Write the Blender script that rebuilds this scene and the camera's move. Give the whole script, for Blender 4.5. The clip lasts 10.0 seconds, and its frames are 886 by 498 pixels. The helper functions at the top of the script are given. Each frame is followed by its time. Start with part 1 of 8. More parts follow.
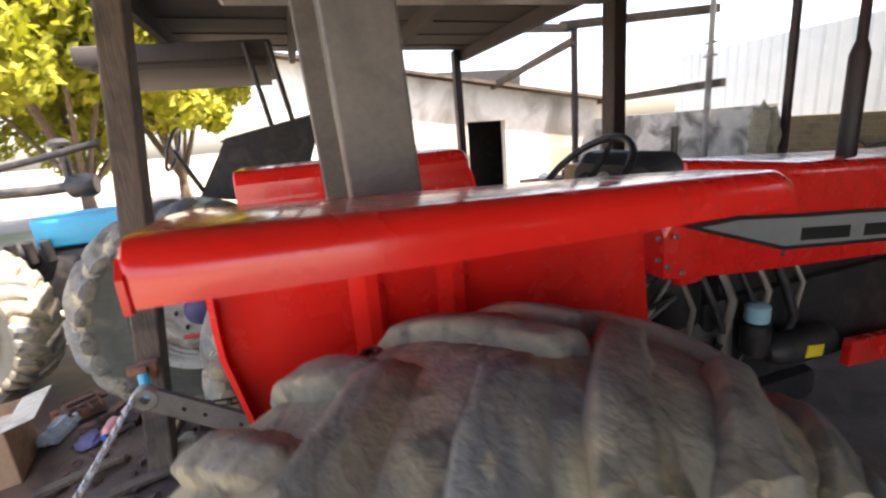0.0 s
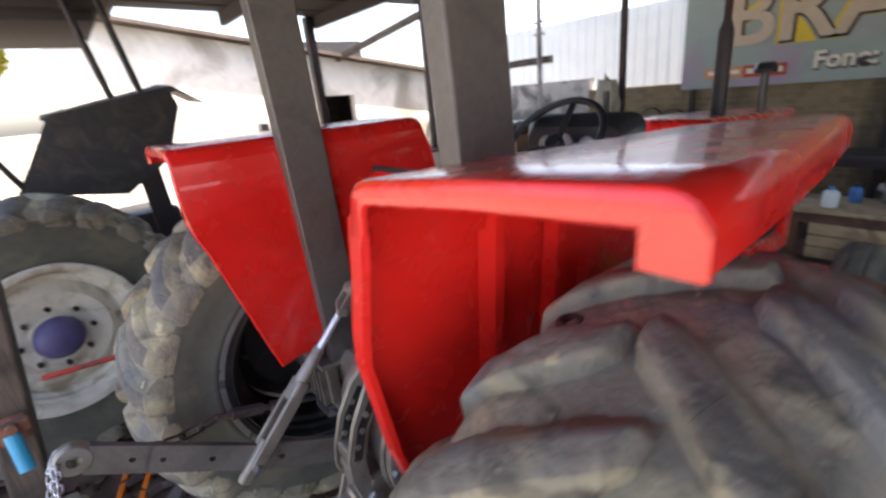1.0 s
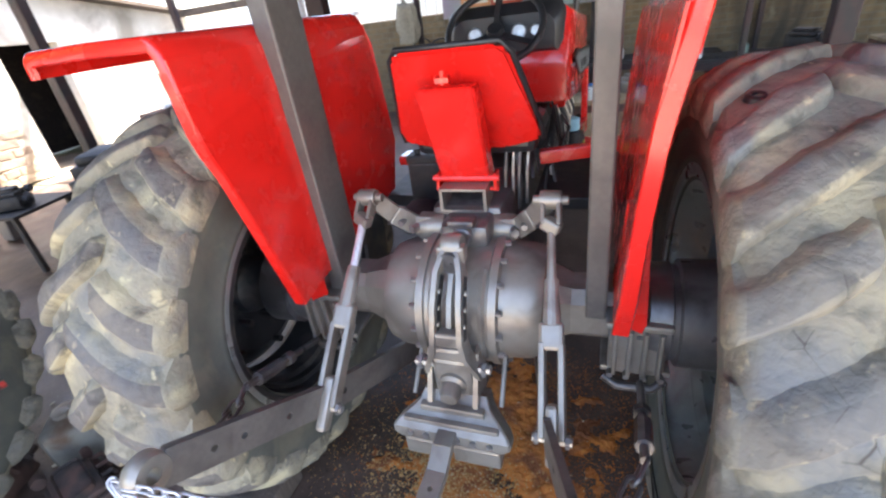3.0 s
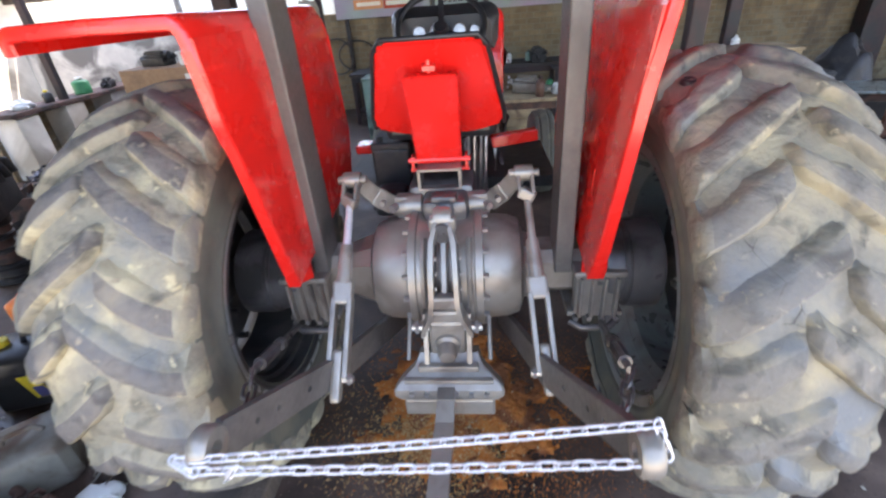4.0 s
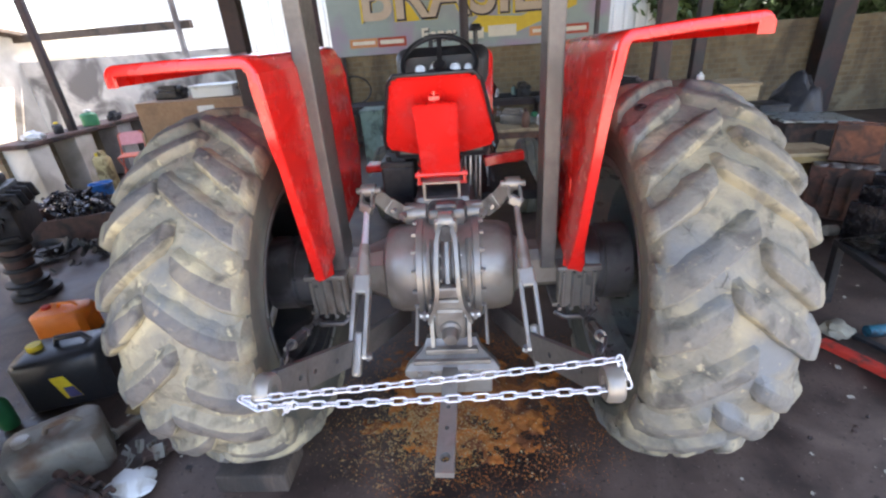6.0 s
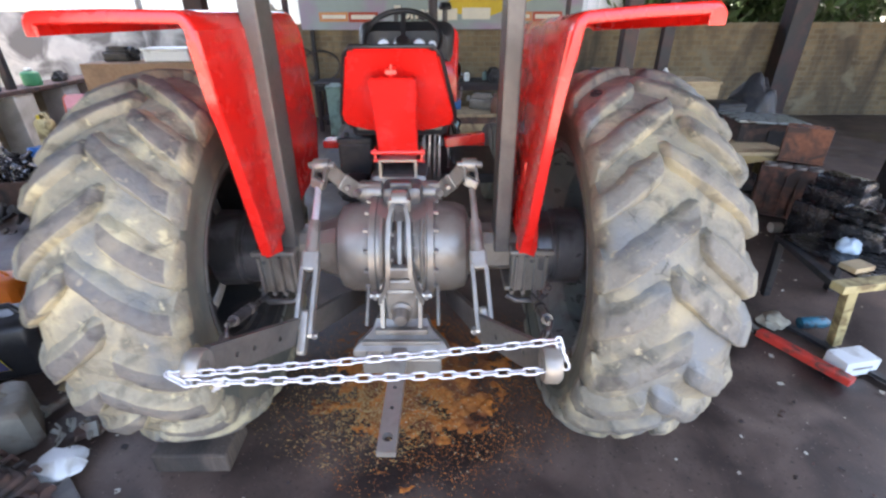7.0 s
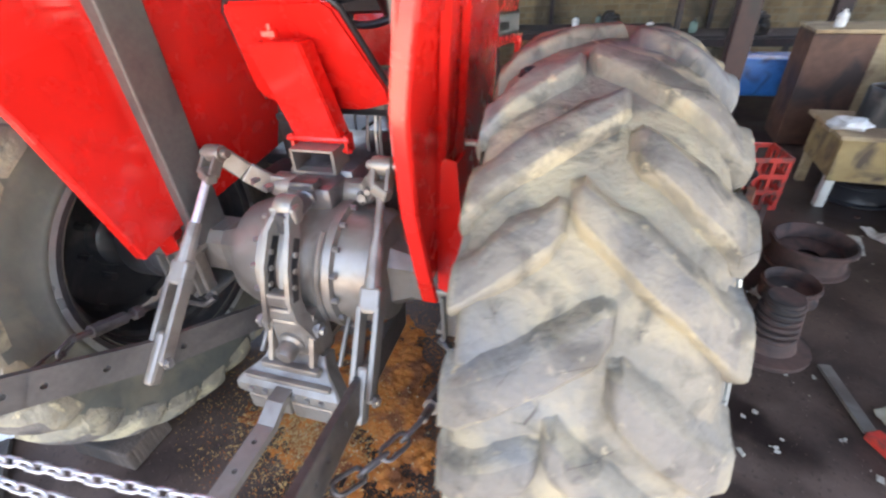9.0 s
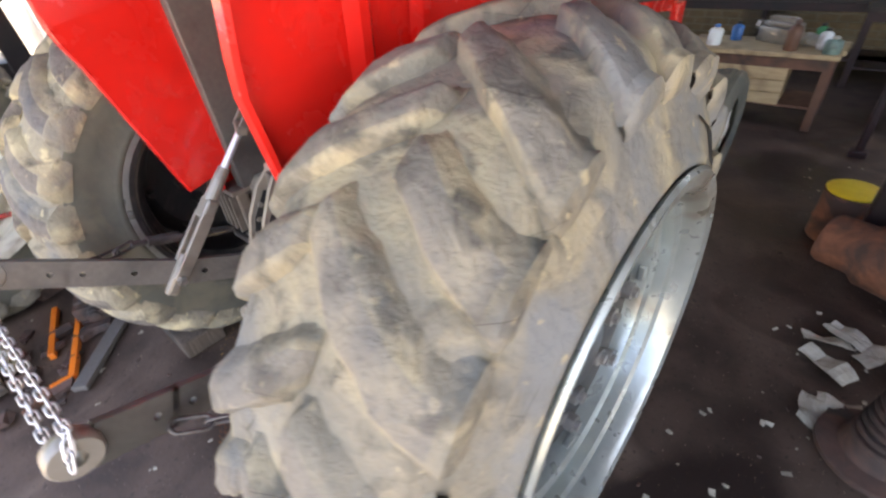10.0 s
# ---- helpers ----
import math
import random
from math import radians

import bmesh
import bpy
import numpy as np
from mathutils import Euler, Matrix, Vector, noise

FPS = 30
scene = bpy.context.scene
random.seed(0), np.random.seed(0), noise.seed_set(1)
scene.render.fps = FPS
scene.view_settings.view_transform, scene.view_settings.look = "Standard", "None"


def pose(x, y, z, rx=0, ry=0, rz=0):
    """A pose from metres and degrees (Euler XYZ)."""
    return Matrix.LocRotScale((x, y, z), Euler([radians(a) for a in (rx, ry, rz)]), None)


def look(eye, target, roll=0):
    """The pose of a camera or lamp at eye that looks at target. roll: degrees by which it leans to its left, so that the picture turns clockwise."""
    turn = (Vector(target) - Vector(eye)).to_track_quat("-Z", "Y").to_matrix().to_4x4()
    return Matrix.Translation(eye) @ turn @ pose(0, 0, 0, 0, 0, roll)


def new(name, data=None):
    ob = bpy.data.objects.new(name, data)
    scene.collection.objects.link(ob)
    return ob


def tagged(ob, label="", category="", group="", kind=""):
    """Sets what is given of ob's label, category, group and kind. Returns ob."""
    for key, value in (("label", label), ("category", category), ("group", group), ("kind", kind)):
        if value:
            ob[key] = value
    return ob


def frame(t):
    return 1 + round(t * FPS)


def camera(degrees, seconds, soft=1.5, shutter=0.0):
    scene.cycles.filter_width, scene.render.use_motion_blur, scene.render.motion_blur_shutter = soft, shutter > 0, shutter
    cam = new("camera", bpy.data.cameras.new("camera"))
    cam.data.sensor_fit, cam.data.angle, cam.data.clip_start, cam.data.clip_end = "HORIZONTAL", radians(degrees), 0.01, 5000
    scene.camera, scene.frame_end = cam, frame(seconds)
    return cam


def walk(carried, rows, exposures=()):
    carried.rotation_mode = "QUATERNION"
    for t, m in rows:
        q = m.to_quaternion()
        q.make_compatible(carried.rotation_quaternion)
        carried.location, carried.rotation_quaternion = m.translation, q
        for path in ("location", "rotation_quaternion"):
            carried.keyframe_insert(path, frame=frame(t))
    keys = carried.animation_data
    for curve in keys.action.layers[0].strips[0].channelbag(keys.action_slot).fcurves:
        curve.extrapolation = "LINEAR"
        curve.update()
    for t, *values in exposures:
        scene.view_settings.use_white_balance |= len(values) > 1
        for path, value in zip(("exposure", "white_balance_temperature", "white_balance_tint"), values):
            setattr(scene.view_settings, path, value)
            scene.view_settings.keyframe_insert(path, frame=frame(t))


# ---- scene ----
cam = camera(89.4, 10.0, soft=2.3, shutter=0.5)
PATH = [
    (0, (1.376, -0.511, 1.781), (-0.471, 0.066, 1.273), -5.1),
    (0.5, (1.227, -0.684, 1.816), (-0.526, 0.111, 1.272), -5.8),
    (1, (1.069, -0.941, 1.788), (-0.42, 0.218, 1.125), -5.7),
    (1.5, (0.888, -1.092, 1.743), (-0.403, 0.18, 0.896), -6.1),
    (2, (0.7, -1.167, 1.739), (-0.463, 0.213, 0.877), -8.0),
    (2.5, (0.576, -1.387, 1.696), (-0.286, 0.143, 0.741), -8.8),
    (3.8, (0.193, -1.675, 1.679), (-0.095, 0.076, 0.756), -5.1),
    (4, (0.155, -1.752, 1.692), (-0.027, -0.02, 0.709), -4.6),
    (4.5, (0.117, -1.939, 1.694), (-0.067, -0.187, 0.746), -4.1),
    (5, (0.127, -2.001, 1.72), (-0.039, -0.204, 0.857), -4.1),
    (6.5, (0.118, -2.064, 1.712), (0.026, -0.266, 0.841), -3.3),
    (7, (0.181, -2.041, 1.687), (0.189, -0.27, 0.759), -0.2),
    (7.5, (0.391, -1.941, 1.64), (0.348, -0.196, 0.665), 0.3),
    (8, (0.579, -1.806, 1.636), (0.448, -0.095, 0.607), -1.6),
    (8.5, (0.668, -1.62, 1.663), (0.25, 0.031, 0.615), -1.5),
    (9, (0.826, -1.407, 1.653), (0.303, 0.182, 0.558), -3.2),
    (9.5, (1.133, -1.215, 1.64), (0.198, 0.148, 0.513), -7.1),
    (10, (1.3, -1.039, 1.619), (0.172, 0.136, 0.459), -5.6),
]
EXPOSURES = [(0.0, 2.5, 7450, 17), (0.5, 2.4, 7350, 18), (1.0, 2.45, 6950, 18), (1.5, 2.91, 6900, 17), (2.0, 3.28, 6850, 16), (2.5, 3.25, 6750, 15), (4.0, 3.25, 6750, 16), (4.5, 3.41, 6780, 16), (5.0, 3.1, 6780, 16), (6.5, 3.12, 6800, 17), (7.5, 3.57, 6850, 16), (8.0, 3.63, 6930, 16), (9.0, 3.62, 7200, 17), (9.5, 3.43, 7600, 18), (10.0, 3.36, 7850, 19)]
walk(cam, [(t, look(eye, target, roll)) for t, eye, target, roll in PATH], EXPOSURES)

# ---- daylight ----
SUN_ELEVATION, SUN_AZIMUTH = 62.0, 34.0  # degrees; azimuth clockwise from +y
world = bpy.data.worlds.new("daylight")
world.use_nodes = True
scene.world = world
sky = world.node_tree.nodes.new("ShaderNodeTexSky")
sky.sky_type, sky.sun_disc = "NISHITA", False
sky.sun_elevation, sky.sun_rotation = radians(SUN_ELEVATION), radians(SUN_AZIMUTH)
sky.air_density, sky.dust_density = 1.0, 3.0
back = world.node_tree.nodes["Background"]
back.inputs["Strength"].default_value = 0.15
world.node_tree.links.new(sky.outputs[0], back.inputs["Color"])
sun = new("sun", bpy.data.lights.new("sun", "SUN"))
sun.data.energy, sun.data.angle, sun.data.color = 4.5, radians(0.6), (1.0, 0.96, 0.90)
az, el = radians(SUN_AZIMUTH), radians(SUN_ELEVATION)
sun.matrix_world = look((20 * math.sin(az) * math.cos(el), 20 * math.cos(az) * math.cos(el), 20 * math.sin(el)), (0, 0, 0))


# ---- materials ----
def ramp(nt, fac, lo, hi):
    n = nt.nodes.new("ShaderNodeMapRange")
    n.inputs["From Min"].default_value, n.inputs["From Max"].default_value = lo, hi
    nt.links.new(fac, n.inputs["Value"])
    return n.outputs["Result"]


def mixed(nt, fac, a, b):
    n = nt.nodes.new("ShaderNodeMix")
    n.data_type = "RGBA"
    for socket, v in ((n.inputs["Factor"], fac), (n.inputs["A"], a), (n.inputs["B"], b)):
        if isinstance(v, bpy.types.NodeSocket):
            nt.links.new(v, socket)
        elif isinstance(v, tuple):
            socket.default_value = (*v, 1)
        else:
            socket.default_value = v
    return n.outputs["Result"]


def noised(nt, scale, detail=4.0, distortion=0.0, stretch=(1, 1, 1)):
    pos = nt.nodes.new("ShaderNodeNewGeometry").outputs["Position"]
    if stretch != (1, 1, 1):
        m = nt.nodes.new("ShaderNodeMapping")
        m.inputs["Scale"].default_value = stretch
        nt.links.new(pos, m.inputs["Vector"])
        pos = m.outputs["Vector"]
    n = nt.nodes.new("ShaderNodeTexNoise")
    n.inputs["Scale"].default_value, n.inputs["Detail"].default_value = scale, detail
    n.inputs["Distortion"].default_value = distortion
    nt.links.new(pos, n.inputs["Vector"])
    return n.outputs["Fac"]


def mat(name, c1, c2, rough=0.6, metal=0.0, grain=30.0, bump=0.15, dirt=None, amount=0.4, patch=3.0, coat=0.0, stretch=(1, 1, 1), wet=0.0):
    """Two colours in the grain, a third in larger patches of dirt, relief from the grain."""
    m = bpy.data.materials.new(name)
    m.use_nodes = True
    nt = m.node_tree
    b = nt.nodes["Principled BSDF"]
    fine = noised(nt, grain, 5.0, 0.3, stretch)
    col = mixed(nt, ramp(nt, fine, 0.3, 0.7), c1, c2)
    rgh = ramp(nt, fine, 0.0, 1.0)
    if dirt:
        big = noised(nt, patch, 6.0, 0.8)
        lo = 0.62 - amount * 0.4
        fac = ramp(nt, big, lo, lo + 0.16)
        col = mixed(nt, fac, col, dirt)
    nt.links.new(col, b.inputs["Base Color"])
    b.inputs["Metallic"].default_value = metal
    rr = nt.nodes.new("ShaderNodeMapRange")
    rr.inputs["To Min"].default_value, rr.inputs["To Max"].default_value = max(0.03, rough - 0.12 - wet), min(1.0, rough + 0.12)
    nt.links.new(rgh, rr.inputs["Value"])
    nt.links.new(rr.outputs["Result"], b.inputs["Roughness"])
    b.inputs["Coat Weight"].default_value = coat
    b.inputs["Coat Roughness"].default_value = 0.08
    if bump:
        bp = nt.nodes.new("ShaderNodeBump")
        bp.inputs["Strength"].default_value, bp.inputs["Distance"].default_value = bump, 0.01
        nt.links.new(fine, bp.inputs["Height"])
        nt.links.new(bp.outputs["Normal"], b.inputs["Normal"])
    return m


RED = mat("red_paint", (0.80, 0.020, 0.014), (0.74, 0.017, 0.012), 0.26, 0, 14, 0.006, (0.66, 0.017, 0.013), 0.12, 2.0, coat=0.5)
GREY_PAINT = mat("grey_metallic_paint", (0.32, 0.292, 0.252), (0.28, 0.254, 0.218), 0.36, 0.42, 24, 0.03, (0.19, 0.16, 0.137), 0.30, 5.0)
DRUM_GREY = mat("dark_grey_metallic_paint", (0.175, 0.165, 0.162), (0.135, 0.128, 0.128), 0.32, 0.45, 24, 0.04, (0.06, 0.055, 0.052), 0.35, 6.0)
POST_GREY = mat("post_grey_paint", (0.15, 0.138, 0.126), (0.125, 0.115, 0.105), 0.42, 0.2, 60, 0.06, (0.085, 0.08, 0.075), 0.25, 4.0)
BARE = mat("bright_worn_steel", (0.45, 0.44, 0.43), (0.30, 0.29, 0.28), 0.35, 0.8, 50, 0.15)
CHAIN = mat("galvanised_steel", (0.78, 0.79, 0.82), (0.62, 0.63, 0.67), 0.32, 0.55, 80, 0.05)


def tyre_mat(name, rubber, worn, dust, stain, caked):
    """Rubber under patchy caked dust, with bluish stains, grain and fine cracks; caked is the share of dust."""
    m = bpy.data.materials.new(name)
    m.use_nodes = True
    nt = m.node_tree
    b = nt.nodes["Principled BSDF"]
    fine, mid, big, blot = noised(nt, 60, 6.0, 0.4), noised(nt, 14, 8.0, 0.5), noised(nt, 5.0, 6.0, 0.7), noised(nt, 3.3, 5.0, 0.4, (1.0, 1.3, 0.8))
    col = mixed(nt, ramp(nt, fine, 0.3, 0.7), rubber, worn)
    each = nt.nodes.new("ShaderNodeObjectInfo").outputs["Random"]
    cake = nt.nodes.new("ShaderNodeMath")
    cake.operation = "MULTIPLY_ADD"
    nt.links.new(each, cake.inputs[0])
    cake.inputs[1].default_value = 0.10
    nt.links.new(big, cake.inputs[2])
    lo = 0.75 - 0.4 * caked
    col = mixed(nt, ramp(nt, cake.outputs[0], lo, lo + 0.16), col, dust)
    col = mixed(nt, ramp(nt, mid, 0.52, 0.66), col, tuple(0.62 * v for v in rubber))
    col = mixed(nt, ramp(nt, blot, 0.53, 0.66), col, stain)
    speck = ramp(nt, noised(nt, 28, 4.0, 0.3), 0.64, 0.72)
    col = mixed(nt, speck, col, tuple(min(0.6, 1.05 * v) for v in dust))
    vor = nt.nodes.new("ShaderNodeTexVoronoi")
    vor.feature = "DISTANCE_TO_EDGE"
    vor.inputs["Scale"].default_value = 8.0
    place_ = nt.nodes.new("ShaderNodeNewGeometry")
    nt.links.new(place_.outputs["Position"], vor.inputs["Vector"])
    some = nt.nodes.new("ShaderNodeMath")
    some.operation = "MAXIMUM"
    nt.links.new(ramp(nt, vor.outputs["Distance"], 0.0, 0.008), some.inputs[0])
    nt.links.new(ramp(nt, mid, 0.66, 0.54), some.inputs[1])
    col = mixed(nt, some.outputs[0], (0.06, 0.052, 0.042), col)
    nt.links.new(col, b.inputs["Base Color"])
    b.inputs["Roughness"].default_value = 0.82
    total = nt.nodes.new("ShaderNodeMath")
    total.operation = "MULTIPLY_ADD"
    nt.links.new(mid, total.inputs[0])
    total.inputs[1].default_value = 3.0
    nt.links.new(fine, total.inputs[2])
    bp = nt.nodes.new("ShaderNodeBump")
    bp.inputs["Strength"].default_value, bp.inputs["Distance"].default_value = 0.5, 0.008
    nt.links.new(total.outputs[0], bp.inputs["Height"])
    nt.links.new(bp.outputs["Normal"], b.inputs["Normal"])
    return m


RUBBER = tyre_mat("scuffed_lug_rubber", (0.168, 0.155, 0.132), (0.20, 0.185, 0.156), (0.28, 0.25, 0.187), (0.14, 0.142, 0.14), 0.40)
RUBBER_DARK = tyre_mat("dark_scuffed_lug_rubber", (0.138, 0.123, 0.107), (0.17, 0.152, 0.13), (0.25, 0.215, 0.155), (0.115, 0.115, 0.118), 0.40)
TREAD = tyre_mat("dust_caked_tyre_rubber", (0.24, 0.215, 0.157), (0.29, 0.258, 0.184), (0.45, 0.385, 0.24), (0.165, 0.17, 0.165), 0.58)
TREAD_GREY = tyre_mat("grey_dusty_tyre_rubber", (0.190, 0.175, 0.138), (0.228, 0.208, 0.162), (0.355, 0.308, 0.205), (0.18, 0.188, 0.188), 0.50)
SIDE_RUBBER = mat("sidewall_rubber", (0.092, 0.096, 0.080), (0.125, 0.125, 0.10), 0.75, 0, 20, 0.2, (0.175, 0.16, 0.115), 0.28, 5.0)
BLACK = mat("black_oily_metal", (0.012, 0.012, 0.014), (0.024, 0.023, 0.024), 0.55, 0.1, 25, 0.3, (0.045, 0.037, 0.033), 0.28, 8.0)
BLACK_PLASTIC = mat("black_plastic", (0.02, 0.02, 0.022), (0.028, 0.028, 0.03), 0.35, 0, 60, 0.05)
DARK_RIM = mat("dark_rim_paint", (0.035, 0.036, 0.038), (0.05, 0.05, 0.05), 0.4, 0.3, 20, 0.08, (0.10, 0.09, 0.08), 0.25, 6)
PALE_RIM = mat("pale_rim_paint", (0.40, 0.44, 0.42), (0.32, 0.36, 0.345), 0.30, 0.55, 18, 0.1, (0.22, 0.21, 0.18), 0.3, 5)
WHITE_RIM = mat("cream_rim_paint", (0.72, 0.70, 0.60), (0.62, 0.60, 0.52), 0.5, 0, 18, 0.06, (0.35, 0.30, 0.22), 0.28, 6)
def floor_mat():
    """Trodden concrete: dusty red-brown, oil stains with soft edges, grit and pale specks."""
    m = bpy.data.materials.new("oily_concrete_floor")
    m.use_nodes = True
    nt = m.node_tree
    b = nt.nodes["Principled BSDF"]
    dust = noised(nt, 3.4, 7.0, 0.5)
    col = mixed(nt, ramp(nt, dust, 0.34, 0.66), (0.042, 0.027, 0.021), (0.108, 0.071, 0.053))
    pale = noised(nt, 1.7, 6.0, 1.2)
    col = mixed(nt, ramp(nt, pale, 0.56, 0.70), col, (0.135, 0.093, 0.070))
    oil = noised(nt, 1.15, 7.0, 0.9)
    wet = ramp(nt, oil, 0.52, 0.64)
    col = mixed(nt, wet, col, (0.024, 0.016, 0.014))
    grit = noised(nt, 55.0, 4.0, 0.2)
    col = mixed(nt, ramp(nt, grit, 0.60, 0.72), col, (0.030, 0.021, 0.017))
    speck = noised(nt, 90.0, 2.0, 0.0)
    col = mixed(nt, ramp(nt, speck, 0.70, 0.76), col, (0.30, 0.23, 0.17))
    nt.links.new(col, b.inputs["Base Color"])
    rr = nt.nodes.new("ShaderNodeMapRange")
    rr.inputs["To Min"].default_value, rr.inputs["To Max"].default_value = 0.55, 0.34
    nt.links.new(wet, rr.inputs["Value"])
    nt.links.new(rr.outputs["Result"], b.inputs["Roughness"])
    first = None
    for height, strength in ((dust, 0.5), (grit, 0.35)):
        bp = nt.nodes.new("ShaderNodeBump")
        bp.inputs["Strength"].default_value, bp.inputs["Distance"].default_value = strength, 0.012 if first is None else 0.004
        nt.links.new(height, bp.inputs["Height"])
        if first is not None:
            nt.links.new(first, bp.inputs["Normal"])
        first = bp.outputs["Normal"]
    nt.links.new(first, b.inputs["Normal"])
    return m


FLOOR = floor_mat()
SOIL = mat("dry_soil", (0.38, 0.32, 0.26), (0.31, 0.26, 0.21), 0.9, 0, 4, 0.4, (0.14, 0.16, 0.06), 0.3, 0.3)
WOOD = mat("weathered_wood", (0.13, 0.095, 0.07), (0.08, 0.06, 0.045), 0.8, 0, 14, 0.5, (0.05, 0.04, 0.032), 0.35, 3, stretch=(6, 6, 0.6))
DARK_STEEL = mat("dark_red_steel", (0.045, 0.022, 0.022), (0.03, 0.02, 0.022), 0.5, 0.3, 20, 0.15, (0.02, 0.02, 0.022), 0.4, 3)
DARK_BOARD = mat("sooty_roof_board", (0.035, 0.03, 0.03), (0.05, 0.042, 0.04), 0.85, 0, 6, 0.3, stretch=(0.4, 5, 1))
WHITE_WALL = mat("whitewashed_plaster", (0.76, 0.72, 0.63), (0.66, 0.62, 0.53), 0.9, 0, 6, 0.3, (0.36, 0.32, 0.25), 0.28, 0.8)
BLOCK_WALL = mat("grey_block_wall", (0.40, 0.38, 0.35), (0.30, 0.28, 0.26), 0.9, 0, 7, 0.4, (0.16, 0.14, 0.13), 0.4, 1.2)
STAINED_WALL = mat("stained_limewash", (0.60, 0.58, 0.53), (0.46, 0.44, 0.41), 0.9, 0, 5, 0.35, (0.17, 0.16, 0.15), 0.42, 1.7)
def brick_mat(name, brick, brick2, mortar):
    """Rough grimy brickwork: courses in the colour and the relief, dark streaks over it."""
    m = mat(name, brick, brick2, 0.9, 0, 8, 0.0, None)
    nt = m.node_tree
    b = nt.nodes["Principled BSDF"]
    old_col = b.inputs["Base Color"].links[0].from_socket
    tc = nt.nodes.new("ShaderNodeNewGeometry").outputs["Position"]
    sep = nt.nodes.new("ShaderNodeSeparateXYZ")
    com = nt.nodes.new("ShaderNodeCombineXYZ")
    nt.links.new(tc, sep.inputs[0])
    add = nt.nodes.new("ShaderNodeMath")
    nt.links.new(sep.outputs["X"], add.inputs[0])
    nt.links.new(sep.outputs["Y"], add.inputs[1])
    nt.links.new(add.outputs[0], com.inputs["X"])
    nt.links.new(sep.outputs["Z"], com.inputs["Y"])
    bt = nt.nodes.new("ShaderNodeTexBrick")
    bt.inputs["Scale"].default_value = 1.0
    bt.inputs["Brick Width"].default_value, bt.inputs["Row Height"].default_value = 0.21, 0.085
    bt.inputs["Mortar Size"].default_value, bt.inputs["Mortar Smooth"].default_value = 0.012, 0.6
    bt.inputs["Color1"].default_value, bt.inputs["Color2"].default_value, bt.inputs["Mortar"].default_value = (0.65, 0.65, 0.65, 1), (1, 1, 1, 1), (0.5, 0.5, 0.5, 1)
    nt.links.new(com.outputs[0], bt.inputs["Vector"])
    mul = nt.nodes.new("ShaderNodeMix")
    mul.data_type, mul.blend_type = "RGBA", "MULTIPLY"
    mul.inputs["Factor"].default_value = 0.8
    nt.links.new(old_col, mul.inputs["A"])
    nt.links.new(bt.outputs["Color"], mul.inputs["B"])
    col = mixed(nt, bt.outputs["Fac"], mul.outputs["Result"], mortar)
    col = mixed(nt, ramp(nt, noised(nt, 1.2, 6.0, 0.6, (1, 1, 0.35)), 0.50, 0.68), col, (0.055, 0.045, 0.034))
    col = mixed(nt, ramp(nt, noised(nt, 2.3, 5.0, 0.4), 0.56, 0.66), col, mortar)
    nt.links.new(col, b.inputs["Base Color"])
    bp = nt.nodes.new("ShaderNodeBump")
    bp.inputs["Strength"].default_value, bp.inputs["Distance"].default_value, bp.invert = 0.6, 0.012, True
    nt.links.new(bt.outputs["Fac"], bp.inputs["Height"])
    nt.links.new(bp.outputs["Normal"], b.inputs["Normal"])
    return m


DARK_WALL = brick_mat("grimy_brick_wall", (0.27, 0.19, 0.10), (0.19, 0.135, 0.075), (0.21, 0.175, 0.115))
SIDING = mat("pale_metal_siding", (0.62, 0.68, 0.70), (0.56, 0.62, 0.64), 0.5, 0.1, 2, 0.05)
LEAF = mat("leaf_green", (0.19, 0.215, 0.014), (0.27, 0.275, 0.02), 0.7, 0, 2.5, 0.0, (0.34, 0.32, 0.03), 0.42, 0.6)
def translucent(m, share):
    """Leaves that let some of the light through."""
    nt = m.node_tree
    b, out = nt.nodes["Principled BSDF"], nt.nodes["Material Output"]
    t, mix = nt.nodes.new("ShaderNodeBsdfTranslucent"), nt.nodes.new("ShaderNodeMixShader")
    nt.links.new(b.inputs["Base Color"].links[0].from_socket, t.inputs["Color"])
    mix.inputs["Fac"].default_value = share
    nt.links.new(b.outputs[0], mix.inputs[1])
    nt.links.new(t.outputs[0], mix.inputs[2])
    nt.links.new(mix.outputs[0], out.inputs["Surface"])


translucent(LEAF, 0.45)
LEAF_DARK = mat("dark_leaf_green", (0.03, 0.07, 0.02), (0.06, 0.11, 0.03), 0.5, 0, 3, 0.0)
BARK = mat("bark", (0.12, 0.09, 0.06), (0.07, 0.05, 0.04), 0.9, 0, 12, 0.6)


# ---- mesh helpers ----
def bm_new():
    return bmesh.new()


def part(name, bm, material, parent=None, label="", smooth=None, at=None):
    """One mesh object from a bmesh, under a thing or a part."""
    me = bpy.data.meshes.new(name)
    bm.to_mesh(me)
    bm.free()
    me.materials.append(material)
    if smooth is not None:
        me.shade_smooth()
        me.set_sharp_from_angle(angle=radians(smooth))
    ob = new(name, me)
    if parent is not None:
        ob.parent = parent
    if at is not None:
        ob.matrix_basis = at
    if label:
        ob["label"] = label
    return ob


def thing(name, at, label, category, group="", kind=""):
    ob = new(name)
    ob.empty_display_size = 0.1
    ob.matrix_basis = at if isinstance(at, Matrix) else Matrix.Translation(at)
    return tagged(ob, label, category, group, kind)


